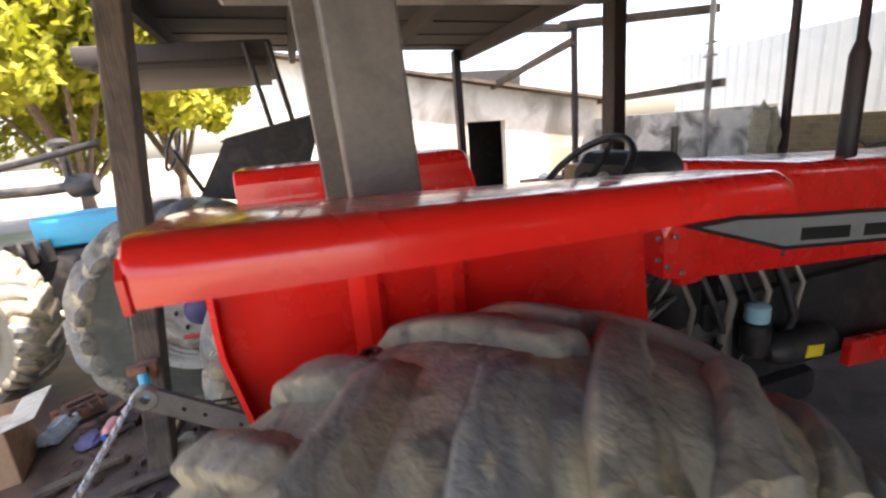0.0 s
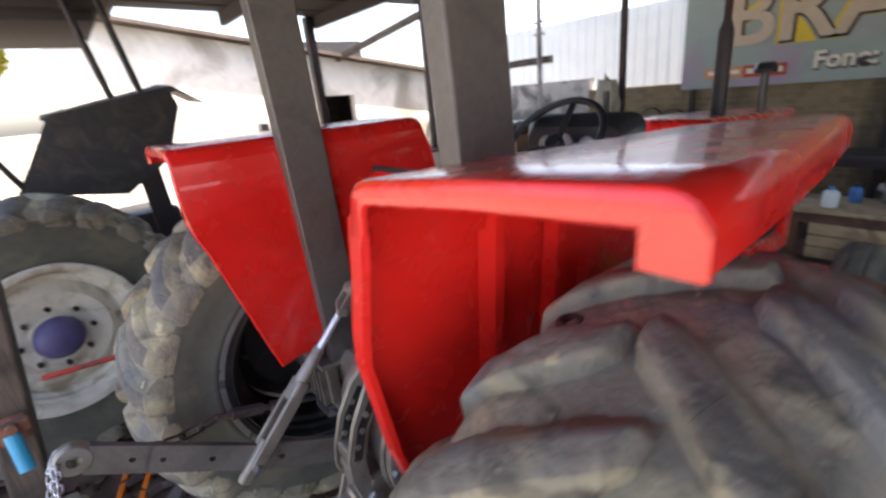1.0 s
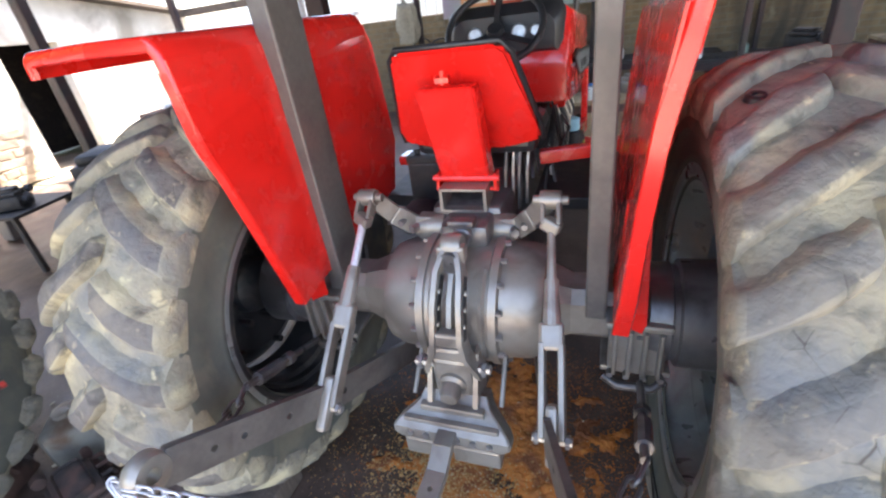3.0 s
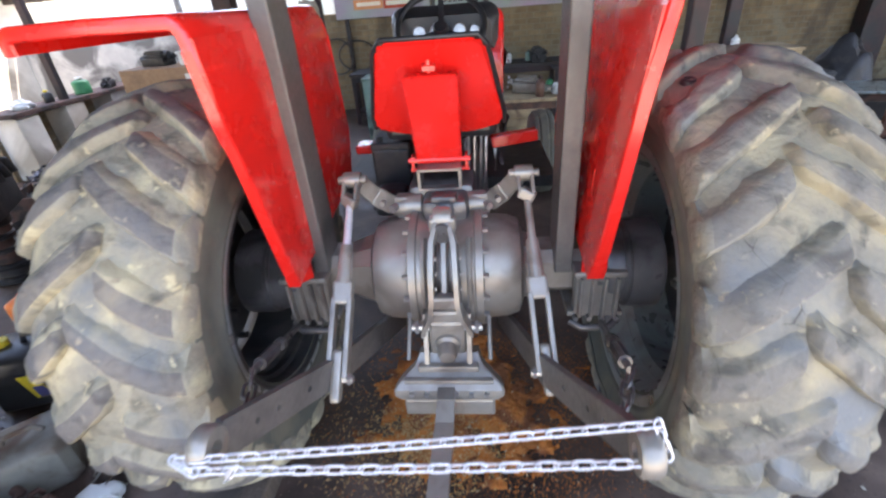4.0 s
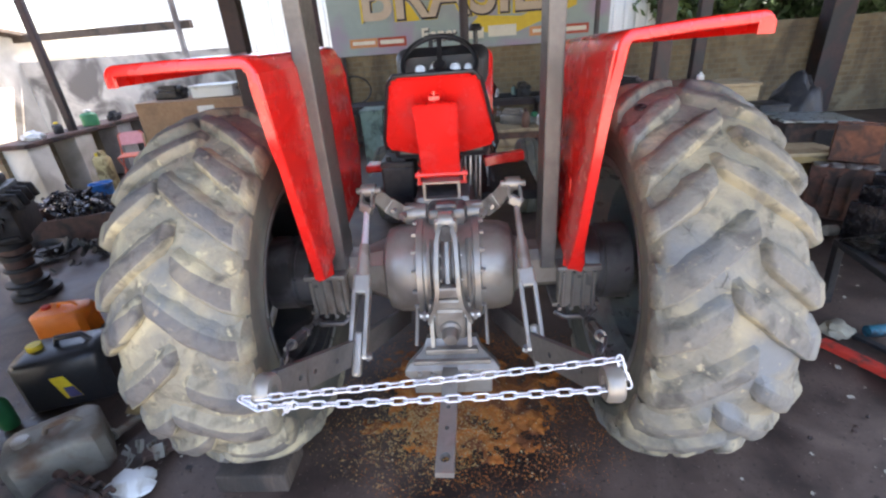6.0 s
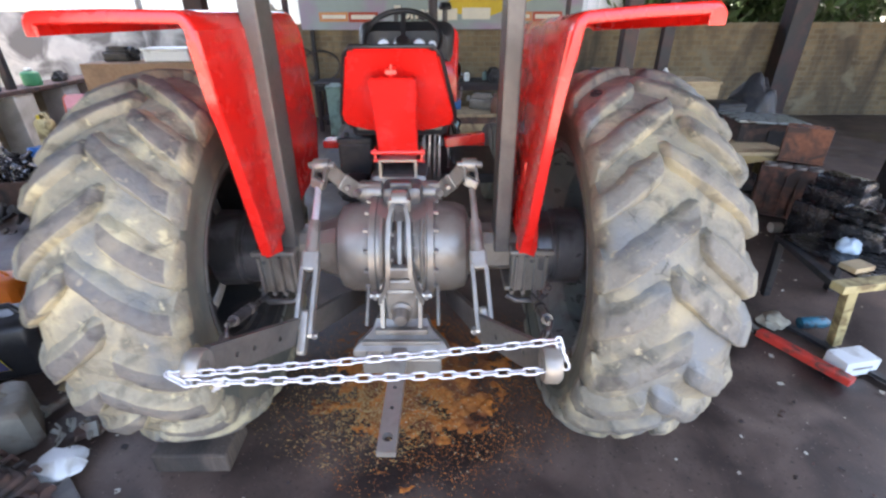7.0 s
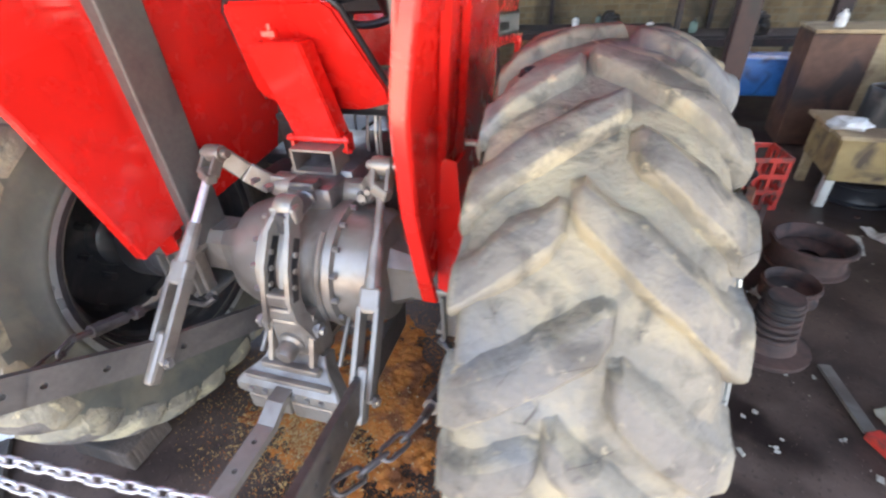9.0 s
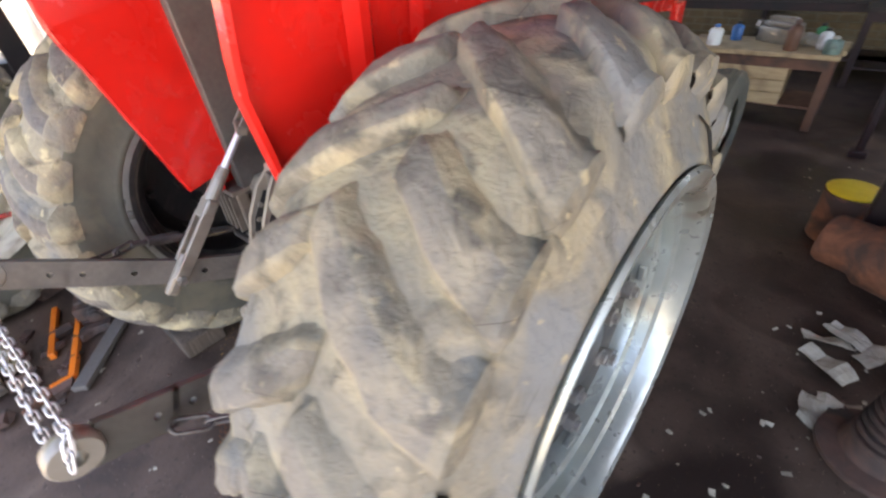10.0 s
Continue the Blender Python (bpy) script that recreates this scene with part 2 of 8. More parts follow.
def box(bm, size, centre=(0, 0, 0), m=None, bevel=0.0, segments=2):
    mm = Matrix.Translation(centre) @ (m or Matrix()) @ Matrix.Diagonal((*size, 1))
    vs = bmesh.ops.create_cube(bm, size=1.0, matrix=mm)["verts"]
    if bevel:
        edges = list({e for v in vs for e in v.link_edges})
        bmesh.ops.bevel(bm, geom=edges, offset=bevel, segments=segments, profile=0.5, affect="EDGES")
    return bm


def along(p, q):
    p, q = Vector(p), Vector(q)
    return Matrix.Translation((p + q) / 2) @ (q - p).to_track_quat("Z", "Y").to_matrix().to_4x4(), (q - p).length


def rod(bm, p, q, r, r2=None, seg=14):
    m, d = along(p, q)
    bmesh.ops.create_cone(bm, cap_ends=True, segments=seg, radius1=r, radius2=r if r2 is None else r2, depth=d, matrix=m)
    return bm


def bar(bm, p, q, w, h, bevel=0.0, up=(0, 0, 1)):
    """A flat bar from p to q: w across, h along up."""
    p, q = Vector(p), Vector(q)
    z = (q - p).normalized()
    x = Vector(up).cross(z).normalized()
    y = z.cross(x)
    m = Matrix((x, y, z)).transposed().to_4x4()
    return box(bm, (w, h, (q - p).length), (p + q) / 2, m, bevel)


def lathe(bm, profile, seg=32, m=None, closed=False):
    """Turn (radius, height) pairs round z."""
    m = m or Matrix()
    rings = []
    for r, z in profile:
        if r < 1e-5:
            rings.append([bm.verts.new(m @ Vector((0, 0, z)))])
        else:
            rings.append([bm.verts.new(m @ Vector((r * math.cos(2 * math.pi * k / seg), r * math.sin(2 * math.pi * k / seg), z))) for k in range(seg)])
    pairs = list(zip(rings, rings[1:])) + ([(rings[-1], rings[0])] if closed else [])
    for a, b in pairs:
        for k in range(seg):
            j = (k + 1) % seg
            vs = [a[0]] if len(a) == 1 else [a[k], a[j]]
            vs += [b[0]] if len(b) == 1 else [b[j], b[k]]
            if len(vs) > 2:
                bm.faces.new(vs)
    return bm


def loft(bm, sections, cap=True, ring=True):
    """Skin a row of equal-length point loops."""
    rows = [[bm.verts.new(p) for p in s] for s in sections]
    n = len(rows[0])
    for a, b in zip(rows, rows[1:]):
        for k in range(n if ring else n - 1):
            j = (k + 1) % n
            bm.faces.new((a[k], a[j], b[j], b[k]))
    if cap and ring:
        bm.faces.new(list(reversed(rows[0])))
        bm.faces.new(rows[-1])
    return bm


def tube(bm, pts, r, seg=8, closed=False):
    """A round tube along points."""
    pts = [Vector(p) for p in pts]
    rows = []
    n = len(pts)
    side = None
    for i, p in enumerate(pts):
        a = pts[(i - 1) % n] if closed or i else p
        b = pts[(i + 1) % n] if closed or i < n - 1 else p
        d = (b - a).normalized()
        if side is None:
            side = d.orthogonal().normalized()
        side = (side - d * side.dot(d)).normalized()
        other = d.cross(side)
        rows.append([p + r * (math.cos(2 * math.pi * k / seg) * side + math.sin(2 * math.pi * k / seg) * other) for k in range(seg)])
    if closed:
        rows.append(rows[0])
        verts = [[bm.verts.new(v) for v in row] for row in rows[:-1]]
        verts.append(verts[0])
        for a, b in zip(verts, verts[1:]):
            for k in range(seg):
                j = (k + 1) % seg
                bm.faces.new((a[k], a[j], b[j], b[k]))
        return bm
    return loft(bm, rows)


def prism(bm, outline, thick, m=None):
    """A plate: outline in x, y, from z = -thick/2 to thick/2."""
    m = m or Matrix()
    lo = [m @ Vector((x, y, -thick / 2)) for x, y in outline]
    hi = [m @ Vector((x, y, thick / 2)) for x, y in outline]
    return loft(bm, [lo, hi])


def arc(cx, cy, r, a0, a1, n=6):
    return [(cx + r * math.cos(radians(a0 + (a1 - a0) * k / n)), cy + r * math.sin(radians(a0 + (a1 - a0) * k / n))) for k in range(n + 1)]


def solid(bm, thick):
    bmesh.ops.recalc_face_normals(bm, faces=bm.faces[:])
    bmesh.ops.solidify(bm, geom=bm.faces[:], thickness=thick)
    return bm


ALONG_X = Matrix.Rotation(radians(90), 4, "Y")  # lathe axis to +x


# ---- setting ----
def slab(name, size, centre, material, label, category, kind="structure", bevel=0.0, m=None):
    ob = part(name, box(bm_new(), size, (0, 0, 0), None, bevel), material)
    ob.matrix_basis = Matrix.Translation(centre) @ (m or Matrix())
    return tagged(ob, label, category, kind=kind)


bm = bm_new()
bmesh.ops.create_grid(bm, x_segments=60, y_segments=60, size=400)
tagged(part("ground", bm, SOIL, at=Matrix.Translation((0, 0, -0.03))), "dry bare soil with scattered grass", "ground", kind="structure")

bm = bm_new()
bmesh.ops.create_grid(bm, x_segments=90, y_segments=90, size=1.0, matrix=Matrix.Diagonal((9.5, 4.9, 1, 1)))
for v in bm.verts:
    v.co.z = 0.012 * (noise.noise(v.co * 0.9) - 0.3)
tagged(part("floor", bm, FLOOR, smooth=60, at=Matrix.Translation((2.0, 1.9, -0.004))), "dark oil-stained concrete workshop floor", "floor", kind="structure")

slab("wall_north", (13.6, 0.2, 1.55), (3.0, 6.6, 0.775), DARK_WALL, "grimy unplastered brick boundary wall", "wall")
slab("wall_north_west", (5.6, 0.2, 1.75), (-6.6, 6.6, 0.875), STAINED_WALL, "weathered grey concrete block wall", "wall")
slab("wall_east", (0.2, 4.4, 3.3), (9.9, 4.7, 1.65), DARK_WALL, "grimy brick side wall of the workshop", "wall")

# whitewashed building with an open dark doorway
bm = bm_new()
X = -8.0
def quadwall(bm, y0, y1, z00, z01, z10, z11, t=0.2):
    loft(bm, [[Vector((X, y0, z00)), Vector((X, y0, z01)), Vector((X - t, y0, z01)), Vector((X - t, y0, z00))],
              [Vector((X, y1, z10)), Vector((X, y1, z11)), Vector((X - t, y1, z11)), Vector((X - t, y1, z10))]])
def roof_z(y):
    return 3.25 - 0.166 * y
quadwall(bm, -0.8, 3.22, 0, roof_z(-0.8), 0, roof_z(3.22))
box(bm, (3.2, 0.2, roof_z(-0.8)), (X - 1.8, -0.7, roof_z(-0.8) / 2))
quadwall(bm, 3.22, 4.12, 1.92, roof_z(3.22), 1.9, roof_z(4.12))
quadwall(bm, 4.12, 6.9, 0, roof_z(4.12), 0, roof_z(6.9))
WALL_WEST = tagged(part("wall_west", bm, WHITE_WALL), "sunlit whitewashed plaster wall of a low building", "wall", kind="structure")
# added inner walls; black colour stands in for the unlit room
slab("wall_west_inside", (0.1, 4.0, 3.2), (-10.0, 3.6, 1.6), BLACK, "inside wall added in black as the shade behind the doorway", "wall")
slab("wall_west_partition", (2.0, 0.1, 2.6), (-9.2, 2.6, 1.3), BLACK, "black partition added to keep the doorway dark", "wall")
slab("wall_west_partition", (2.0, 0.1, 2.2), (-9.2, 5.0, 1.1), BLACK, "black partition added to keep the doorway dark", "wall")
bm = bm_new()
loft(bm, [[Vector((X + 0.25, y, roof_z(y) + 0.02)), Vector((X + 0.25, y, roof_z(y) + 0.08)), Vector((X - 3.5, y, roof_z(y) + 0.28)), Vector((X - 3.5, y, roof_z(y) + 0.22))] for y in (-1.0, 7.1)])
tagged(part("roof_west", bm, WOOD), "thin weathered sloping roof edge", "roof", kind="structure")

# pale metal-clad hall beyond the north wall
bm = bm_new()
for k in range(56):
    x = -8.5 + 0.25 * k
    loft(bm, [[Vector((x, 9.4, z)), Vector((x + 0.05, 9.37, z)), Vector((x + 0.20, 9.37, z)), Vector((x + 0.25, 9.4, z)), Vector((x + 0.25, 9.5, z)), Vector((x, 9.5, z))] for z in (0.0, 3.12)])
tagged(part("metal_hall_wall", bm, SIDING), "pale blue-white ribbed metal wall of a neighbouring hall", "building", kind="structure")

# roofs
def roof(name, x0, x1, y0, y1, z, label, drop=0.0):
    bm = bm_new()
    n = int((x1 - x0) / 0.3)
    for k in range(n):
        xa = x0 + (x1 - x0) * k / n
        xb = x0 + (x1 - x0) * (k + 1) / n + 0.02
        loft(bm, [[Vector((xa, y, zz)), Vector((xa, y, zz + 0.03)), Vector((xb, y, zz + 0.03)), Vector((xb, y, zz))] for y, zz in ((y0, z + 0.012 * (k % 2)), (y1, z - drop + 0.012 * (k % 2)))])
    k = 0
    while y0 + 0.1 + k * 1.15 < y1:
        y = y0 + 0.1 + k * 1.15
        zz = z - drop * (y - y0) / (y1 - y0)
        box(bm, (x1 - x0, 0.07, 0.14), ((x0 + x1) / 2, y, zz - 0.075))
        k += 1
    return tagged(part(name, bm, DARK_BOARD), label, "roof", kind="structure")

roof("roof", -1.0, 5.2, -2.1, 2.1, 2.95, "dark sooty boarded shed roof on rafters", 0.1)
roof("roof_west_bay", -4.95, -1.02, -1.55, 2.1, 2.94, "dark sooty boarded shed roof on rafters", 0.09)
# unseen; its height and reach are set to cut light from the north
roof("roof_high", -1.7, 9.8, 2.2, 8.0, 3.4, "dark boarded roof over the benches, out of view", 0.3)

# added out of view to keep sun off the yard; the frame is open
roof("roof_yard_shade", -5.2, -0.9, 2.2, 8.0, 4.7, "unseen boarded roof added to shade the yard")


def post(x, y, w, top, material, label):
    bm = bm_new()
    box(bm, (w, w * 0.8, top), (0, 0, top / 2), None, 0.012)
    box(bm, (w + 0.06, w * 0.8 + 0.06, 0.05), (0, 0, 0.025), None, 0.01)
    return tagged(part("post", bm, material, at=Matrix.Translation((x, y, 0))), label, "post", kind="structure")

post(-1.75, 2.0, 0.15, 2.85, DARK_STEEL, "dark painted roof post")
post(-4.95, 1.9, 0.13, 2.85, DARK_STEEL, "dark painted roof post")
post(1.65, 1.8, 0.12, 2.80, DARK_STEEL, "dark red painted roof post")
post(-1.55, 3.66, 0.065, 3.2, DARK_STEEL, "dark painted roof post")
timber = bm_new()
bar(timber, (-1.36, -1.52, 0.0), (-1.36, -1.15, 2.92), 0.15, 0.13, 0.012, up=(0, 1, 0))
tagged(part("post", timber, WOOD), "rough brown leaning timber post", "post", kind="structure")

# ---- red tractor ----
TRACTOR = thing("tractor", (0, 0, 0), "freshly painted red farm tractor with grey driveline and worn tyres", "tractor")


def tread_r(u, R=0.758):
    """Radius over the lugs at u, the share of half the tyre's width."""
    return R + float(np.interp(abs(u), (0, 0.3, 0.5, 0.7, 0.85, 1.0, 1.1), (0, -0.003, -0.009, -0.022, -0.042, -0.075, -0.12)))


def tyre_mesh(R=0.758, h=0.22, rim=0.40, bulge=0.0):
    """The carcass of a farm tyre with its axle along x and a crowned, round-shouldered tread."""
    bm = bm_new()
    side = [(rim, 0.80), (rim + 0.02, 0.84), (rim + 0.05, 0.87), (rim + 0.058, 0.90), (rim + 0.074, 0.90), (rim + 0.082, 0.885), (rim + 0.15, 0.955), (R - 0.185, 0.985), (R - 0.150, 0.985), (R - 0.122, 0.965)]
    crown = [(tread_r(u, R) - 0.033, u) for u in (0.90, 0.80, 0.65, 0.45, 0.22, 0.0)]
    half = side + crown
    prof = [(r, -u * h) for r, u in half] + [(r, u * h + bulge * max(0.0, min(1.0, (0.62 - r) / 0.12))) for r, u in reversed(half[:-1])]
    lathe(bm, prof, 120, ALONG_X)
    for v in bm.verts:
        r = math.hypot(v.co.y, v.co.z)
        if r > rim + 0.1:
            v.co *= 1 + (0.007 * noise.noise(v.co * 6) + 0.003 * noise.noise(v.co * 17)) / r
            if r < R - 0.10:
                v.co.x += 0.006 * noise.noise(v.co * 9) + 0.004 * math.sin(r * 160)
    for fc in bm.faces:
        m = fc.calc_center_median()
        fc.material_index = 1 if math.hypot(m.y, m.z) < (R - 0.11 if not bulge and m.x > 0 else R - 0.165) and not (bulge and m.x > 0) else 0
    bmesh.ops.recalc_face_normals(bm, faces=bm.faces[:])
    return bm


def lug_mesh(s, seed, long, inward, R=0.758, h=0.22):
    """One worn lug on the side s, its shoulder end at the rearmost point; it climbs towards the middle of the tread."""
    bm = bm_new()
    end = -0.15 if long else 0.22
    rows = []
    stations = [(1.0, R - 0.158, 0.000, 0.72), (1.035, R - 0.140, 0.010, 0.9), (1.055, R - 0.122, 0.020, 1.04), (1.04, R - 0.104, 0.024, 1.12)]
    first = 0.985
    if inward:  # cut off square before the shoulder
        first = 0.94
        stations = [(1.0, R - 0.150, 0.004, 0.95), (1.012, R - 0.134, 0.016, 1.10), (0.985, R - 0.098, 0.030, 1.16)]
    n = 9 if long else 7
    for k in range(n):
        u = first + (end + 0.05 - first) * k / (n - 1)
        stations.append((u, tread_r(u, R) - 0.034, 0.034 - 0.003 * (k / n), 1.13 - 0.20 * k / n))
    stations += [(end + 0.02, tread_r(end, R) - 0.034, 0.028, 0.78), (end - 0.02, tread_r(end, R) - 0.034, 0.014, 0.62), (end - 0.045, tread_r(end, R) - 0.034, -0.004, 0.45)]
    for u, r, hh, ww in stations:
        w = max(0.0, 1.0 - u)
        t = radians(12.6) * w ** 1.12
        row = []
        for dt, f in ((-0.050, -0.35), (-0.042, 0.38), (-0.037, 0.78), (-0.030, 0.96), (-0.012, 1.03), (0.012, 1.0), (0.029, 0.92), (0.040, 0.70), (0.054, 0.30), (0.078, -0.35)):
            k = noise.noise(Vector((u * 4 + seed * 7.1, dt * 30, s * 3.0 + 9 * long)))
            rr = r + hh * f + (0.008 * k if f > 0 else 0)
            xx = s * h * u + (s * 0.008 * f if u > 1.0 else 0)
            tt = t + (dt * ww * (1 + 0.25 * k) + 0.006 * noise.noise(Vector((u * 3, seed * 5.3, s + 2.0 * long)))) / r
            row.append(Vector((xx, -rr * math.cos(tt), rr * math.sin(tt))))
        rows.append(row)
    loft(bm, rows)
    bmesh.ops.recalc_face_normals(bm, faces=bm.faces[:])
    return bm


LUG_MESHES = {}
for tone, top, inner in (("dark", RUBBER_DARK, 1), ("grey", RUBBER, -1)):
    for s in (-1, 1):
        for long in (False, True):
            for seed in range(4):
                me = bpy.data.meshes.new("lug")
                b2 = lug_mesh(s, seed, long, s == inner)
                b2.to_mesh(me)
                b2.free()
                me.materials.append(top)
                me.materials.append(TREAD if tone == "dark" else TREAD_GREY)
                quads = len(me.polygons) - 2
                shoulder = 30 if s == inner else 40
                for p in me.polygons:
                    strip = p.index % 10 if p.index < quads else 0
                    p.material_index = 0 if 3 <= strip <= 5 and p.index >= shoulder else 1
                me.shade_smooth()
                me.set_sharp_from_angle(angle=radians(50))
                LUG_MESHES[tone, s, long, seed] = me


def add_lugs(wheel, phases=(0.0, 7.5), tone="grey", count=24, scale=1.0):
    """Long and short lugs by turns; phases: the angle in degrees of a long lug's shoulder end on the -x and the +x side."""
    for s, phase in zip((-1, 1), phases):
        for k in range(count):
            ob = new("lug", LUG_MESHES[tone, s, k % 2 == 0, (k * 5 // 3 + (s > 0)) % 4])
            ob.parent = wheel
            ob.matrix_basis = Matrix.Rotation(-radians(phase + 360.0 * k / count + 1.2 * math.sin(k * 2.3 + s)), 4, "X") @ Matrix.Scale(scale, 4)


def rim_mesh(rim=0.40, out=0.2075, inn=0.2075):
    """A steel rim with stepped barrel; out and inn are how far its flanges reach to +x and -x."""
    bm = bm_new()
    prof = [(rim + 0.045, -inn - 0.012), (rim + 0.045, -inn), (rim + 0.012, -inn + 0.004), (rim - 0.005, -inn + 0.05), (rim - 0.035, -inn + 0.09), (rim - 0.04, out - 0.11), (rim - 0.006, out - 0.075), (rim + 0.008, out - 0.01), (rim + 0.045, out - 0.004), (rim + 0.052, out + 0.004), (rim + 0.045, out + 0.012),
            (rim + 0.012, out + 0.006), (rim - 0.006, out - 0.016), (rim - 0.012, out - 0.045), (rim - 0.026, out - 0.055), (rim - 0.03, out - 0.085), (rim - 0.050, out - 0.095), (rim - 0.056, out - 0.12), (rim - 0.056, -inn + 0.12), (rim - 0.03, -inn + 0.085), (rim - 0.012, -inn + 0.045), (rim + 0.01, -inn - 0.008)]
    lathe(bm, prof, 64, ALONG_X, closed=True)
    return bm


def disc_mesh(r=0.335, x=0.0, hub=0.11):
    bm = bm_new()
    prof = [(0, x + 0.06), (hub * 0.8, x + 0.06), (hub, x + 0.045), (hub + 0.01, x), (r * 0.6, x + 0.02), (r * 0.8, x + 0.035), (r, x - 0.01), (r, x - 0.025), (r * 0.8, x + 0.02), (r * 0.6, x + 0.005), (hub, x - 0.02), (0, x - 0.02)]
    lathe(bm, prof, 48, ALONG_X)
    return bm


for sx, cx, rimmat in ((1, 0.865, PALE_RIM), (-1, -0.815, DARK_RIM)):
    wheel = new("rear_wheel")
    wheel.parent = TRACTOR
    wheel.matrix_basis = Matrix.Translation((cx, -0.305, 0.757))
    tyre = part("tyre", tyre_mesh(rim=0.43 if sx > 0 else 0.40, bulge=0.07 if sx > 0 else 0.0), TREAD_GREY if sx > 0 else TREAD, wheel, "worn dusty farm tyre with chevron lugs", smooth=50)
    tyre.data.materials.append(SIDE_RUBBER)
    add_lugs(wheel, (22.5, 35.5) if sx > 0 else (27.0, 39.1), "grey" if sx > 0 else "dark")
    rim = part("rim", rim_mesh(0.435 if sx > 0 else 0.40, 0.272 if sx > 0 else 0.18, 0.18 if sx > 0 else 0.215), rimmat, wheel, smooth=35)
    if sx < 0:
        bm = bm_new()
        lathe(bm, [(0.43, 0.176), (0.452, 0.18), (0.458, 0.186), (0.452, 0.194), (0.432, 0.191), (0.424, 0.18)], 64, ALONG_X, closed=True)
        part("rim_flange", bm, PALE_RIM, rim, "scuffed pale steel flange", smooth=40)
    part("wheel_disc", disc_mesh(0.381 if sx > 0 else 0.346, 0.115 if sx > 0 else -0.13), DARK_RIM, wheel, smooth=40)
    nut = bm_new()
    rod(nut, (-0.045, 0, 0), (0.055, 0, 0), 0.016, seg=6)
    if sx > 0:
        rod(nut, (-0.03, 0, 0), (0.042, 0, 0), 0.026, seg=14)
    first_nut = part("wheel_nut", nut, BARE if sx > 0 else DARK_RIM, wheel, at=Matrix.Translation((0.13 if sx > 0 else -0.12, 0.285, 0)))
    for r, n in ((0.285, 8), (0.16, 8)):
        for k in range(n):
            if (r, k) != (0.285, 0):
                o = new("wheel_nut", first_nut.data)
                o.parent = wheel
                o.matrix_basis = Matrix.Translation((0.13 if sx > 0 else -0.12, r * math.cos(2 * math.pi * k / n), r * math.sin(2 * math.pi * k / n)))
    if sx > 0:
        hole = bm_new()
        lathe(hole, [(0.010, 0.0), (0.010, 0.012), (0.016, 0.014), (0.022, 0.010), (0.024, 0.0)], 14)
        spot = Vector((0.717, -0.441, 1.440))
        up = Vector((0, spot.y + 0.305, spot.z - 0.757)).to_track_quat("Z", "X").to_matrix().to_4x4()
        part("plug_hole", hole, BLACK_PLASTIC, wheel, smooth=40, at=wheel.matrix_basis.inverted() @ Matrix.Translation(spot) @ up)
        bm = bm_new()
        box(bm, (0.02, 0.05, 0.03), (0.16, 0.0, 0.385), None, 0.004)
        lug_block = part("rim_lug", bm, PALE_RIM, rim)
        for k in range(1, 8):
            o = new("rim_lug", lug_block.data)
            o.parent = rim
            o.matrix_basis = Matrix.Rotation(2 * math.pi * k / 8, 4, "X")


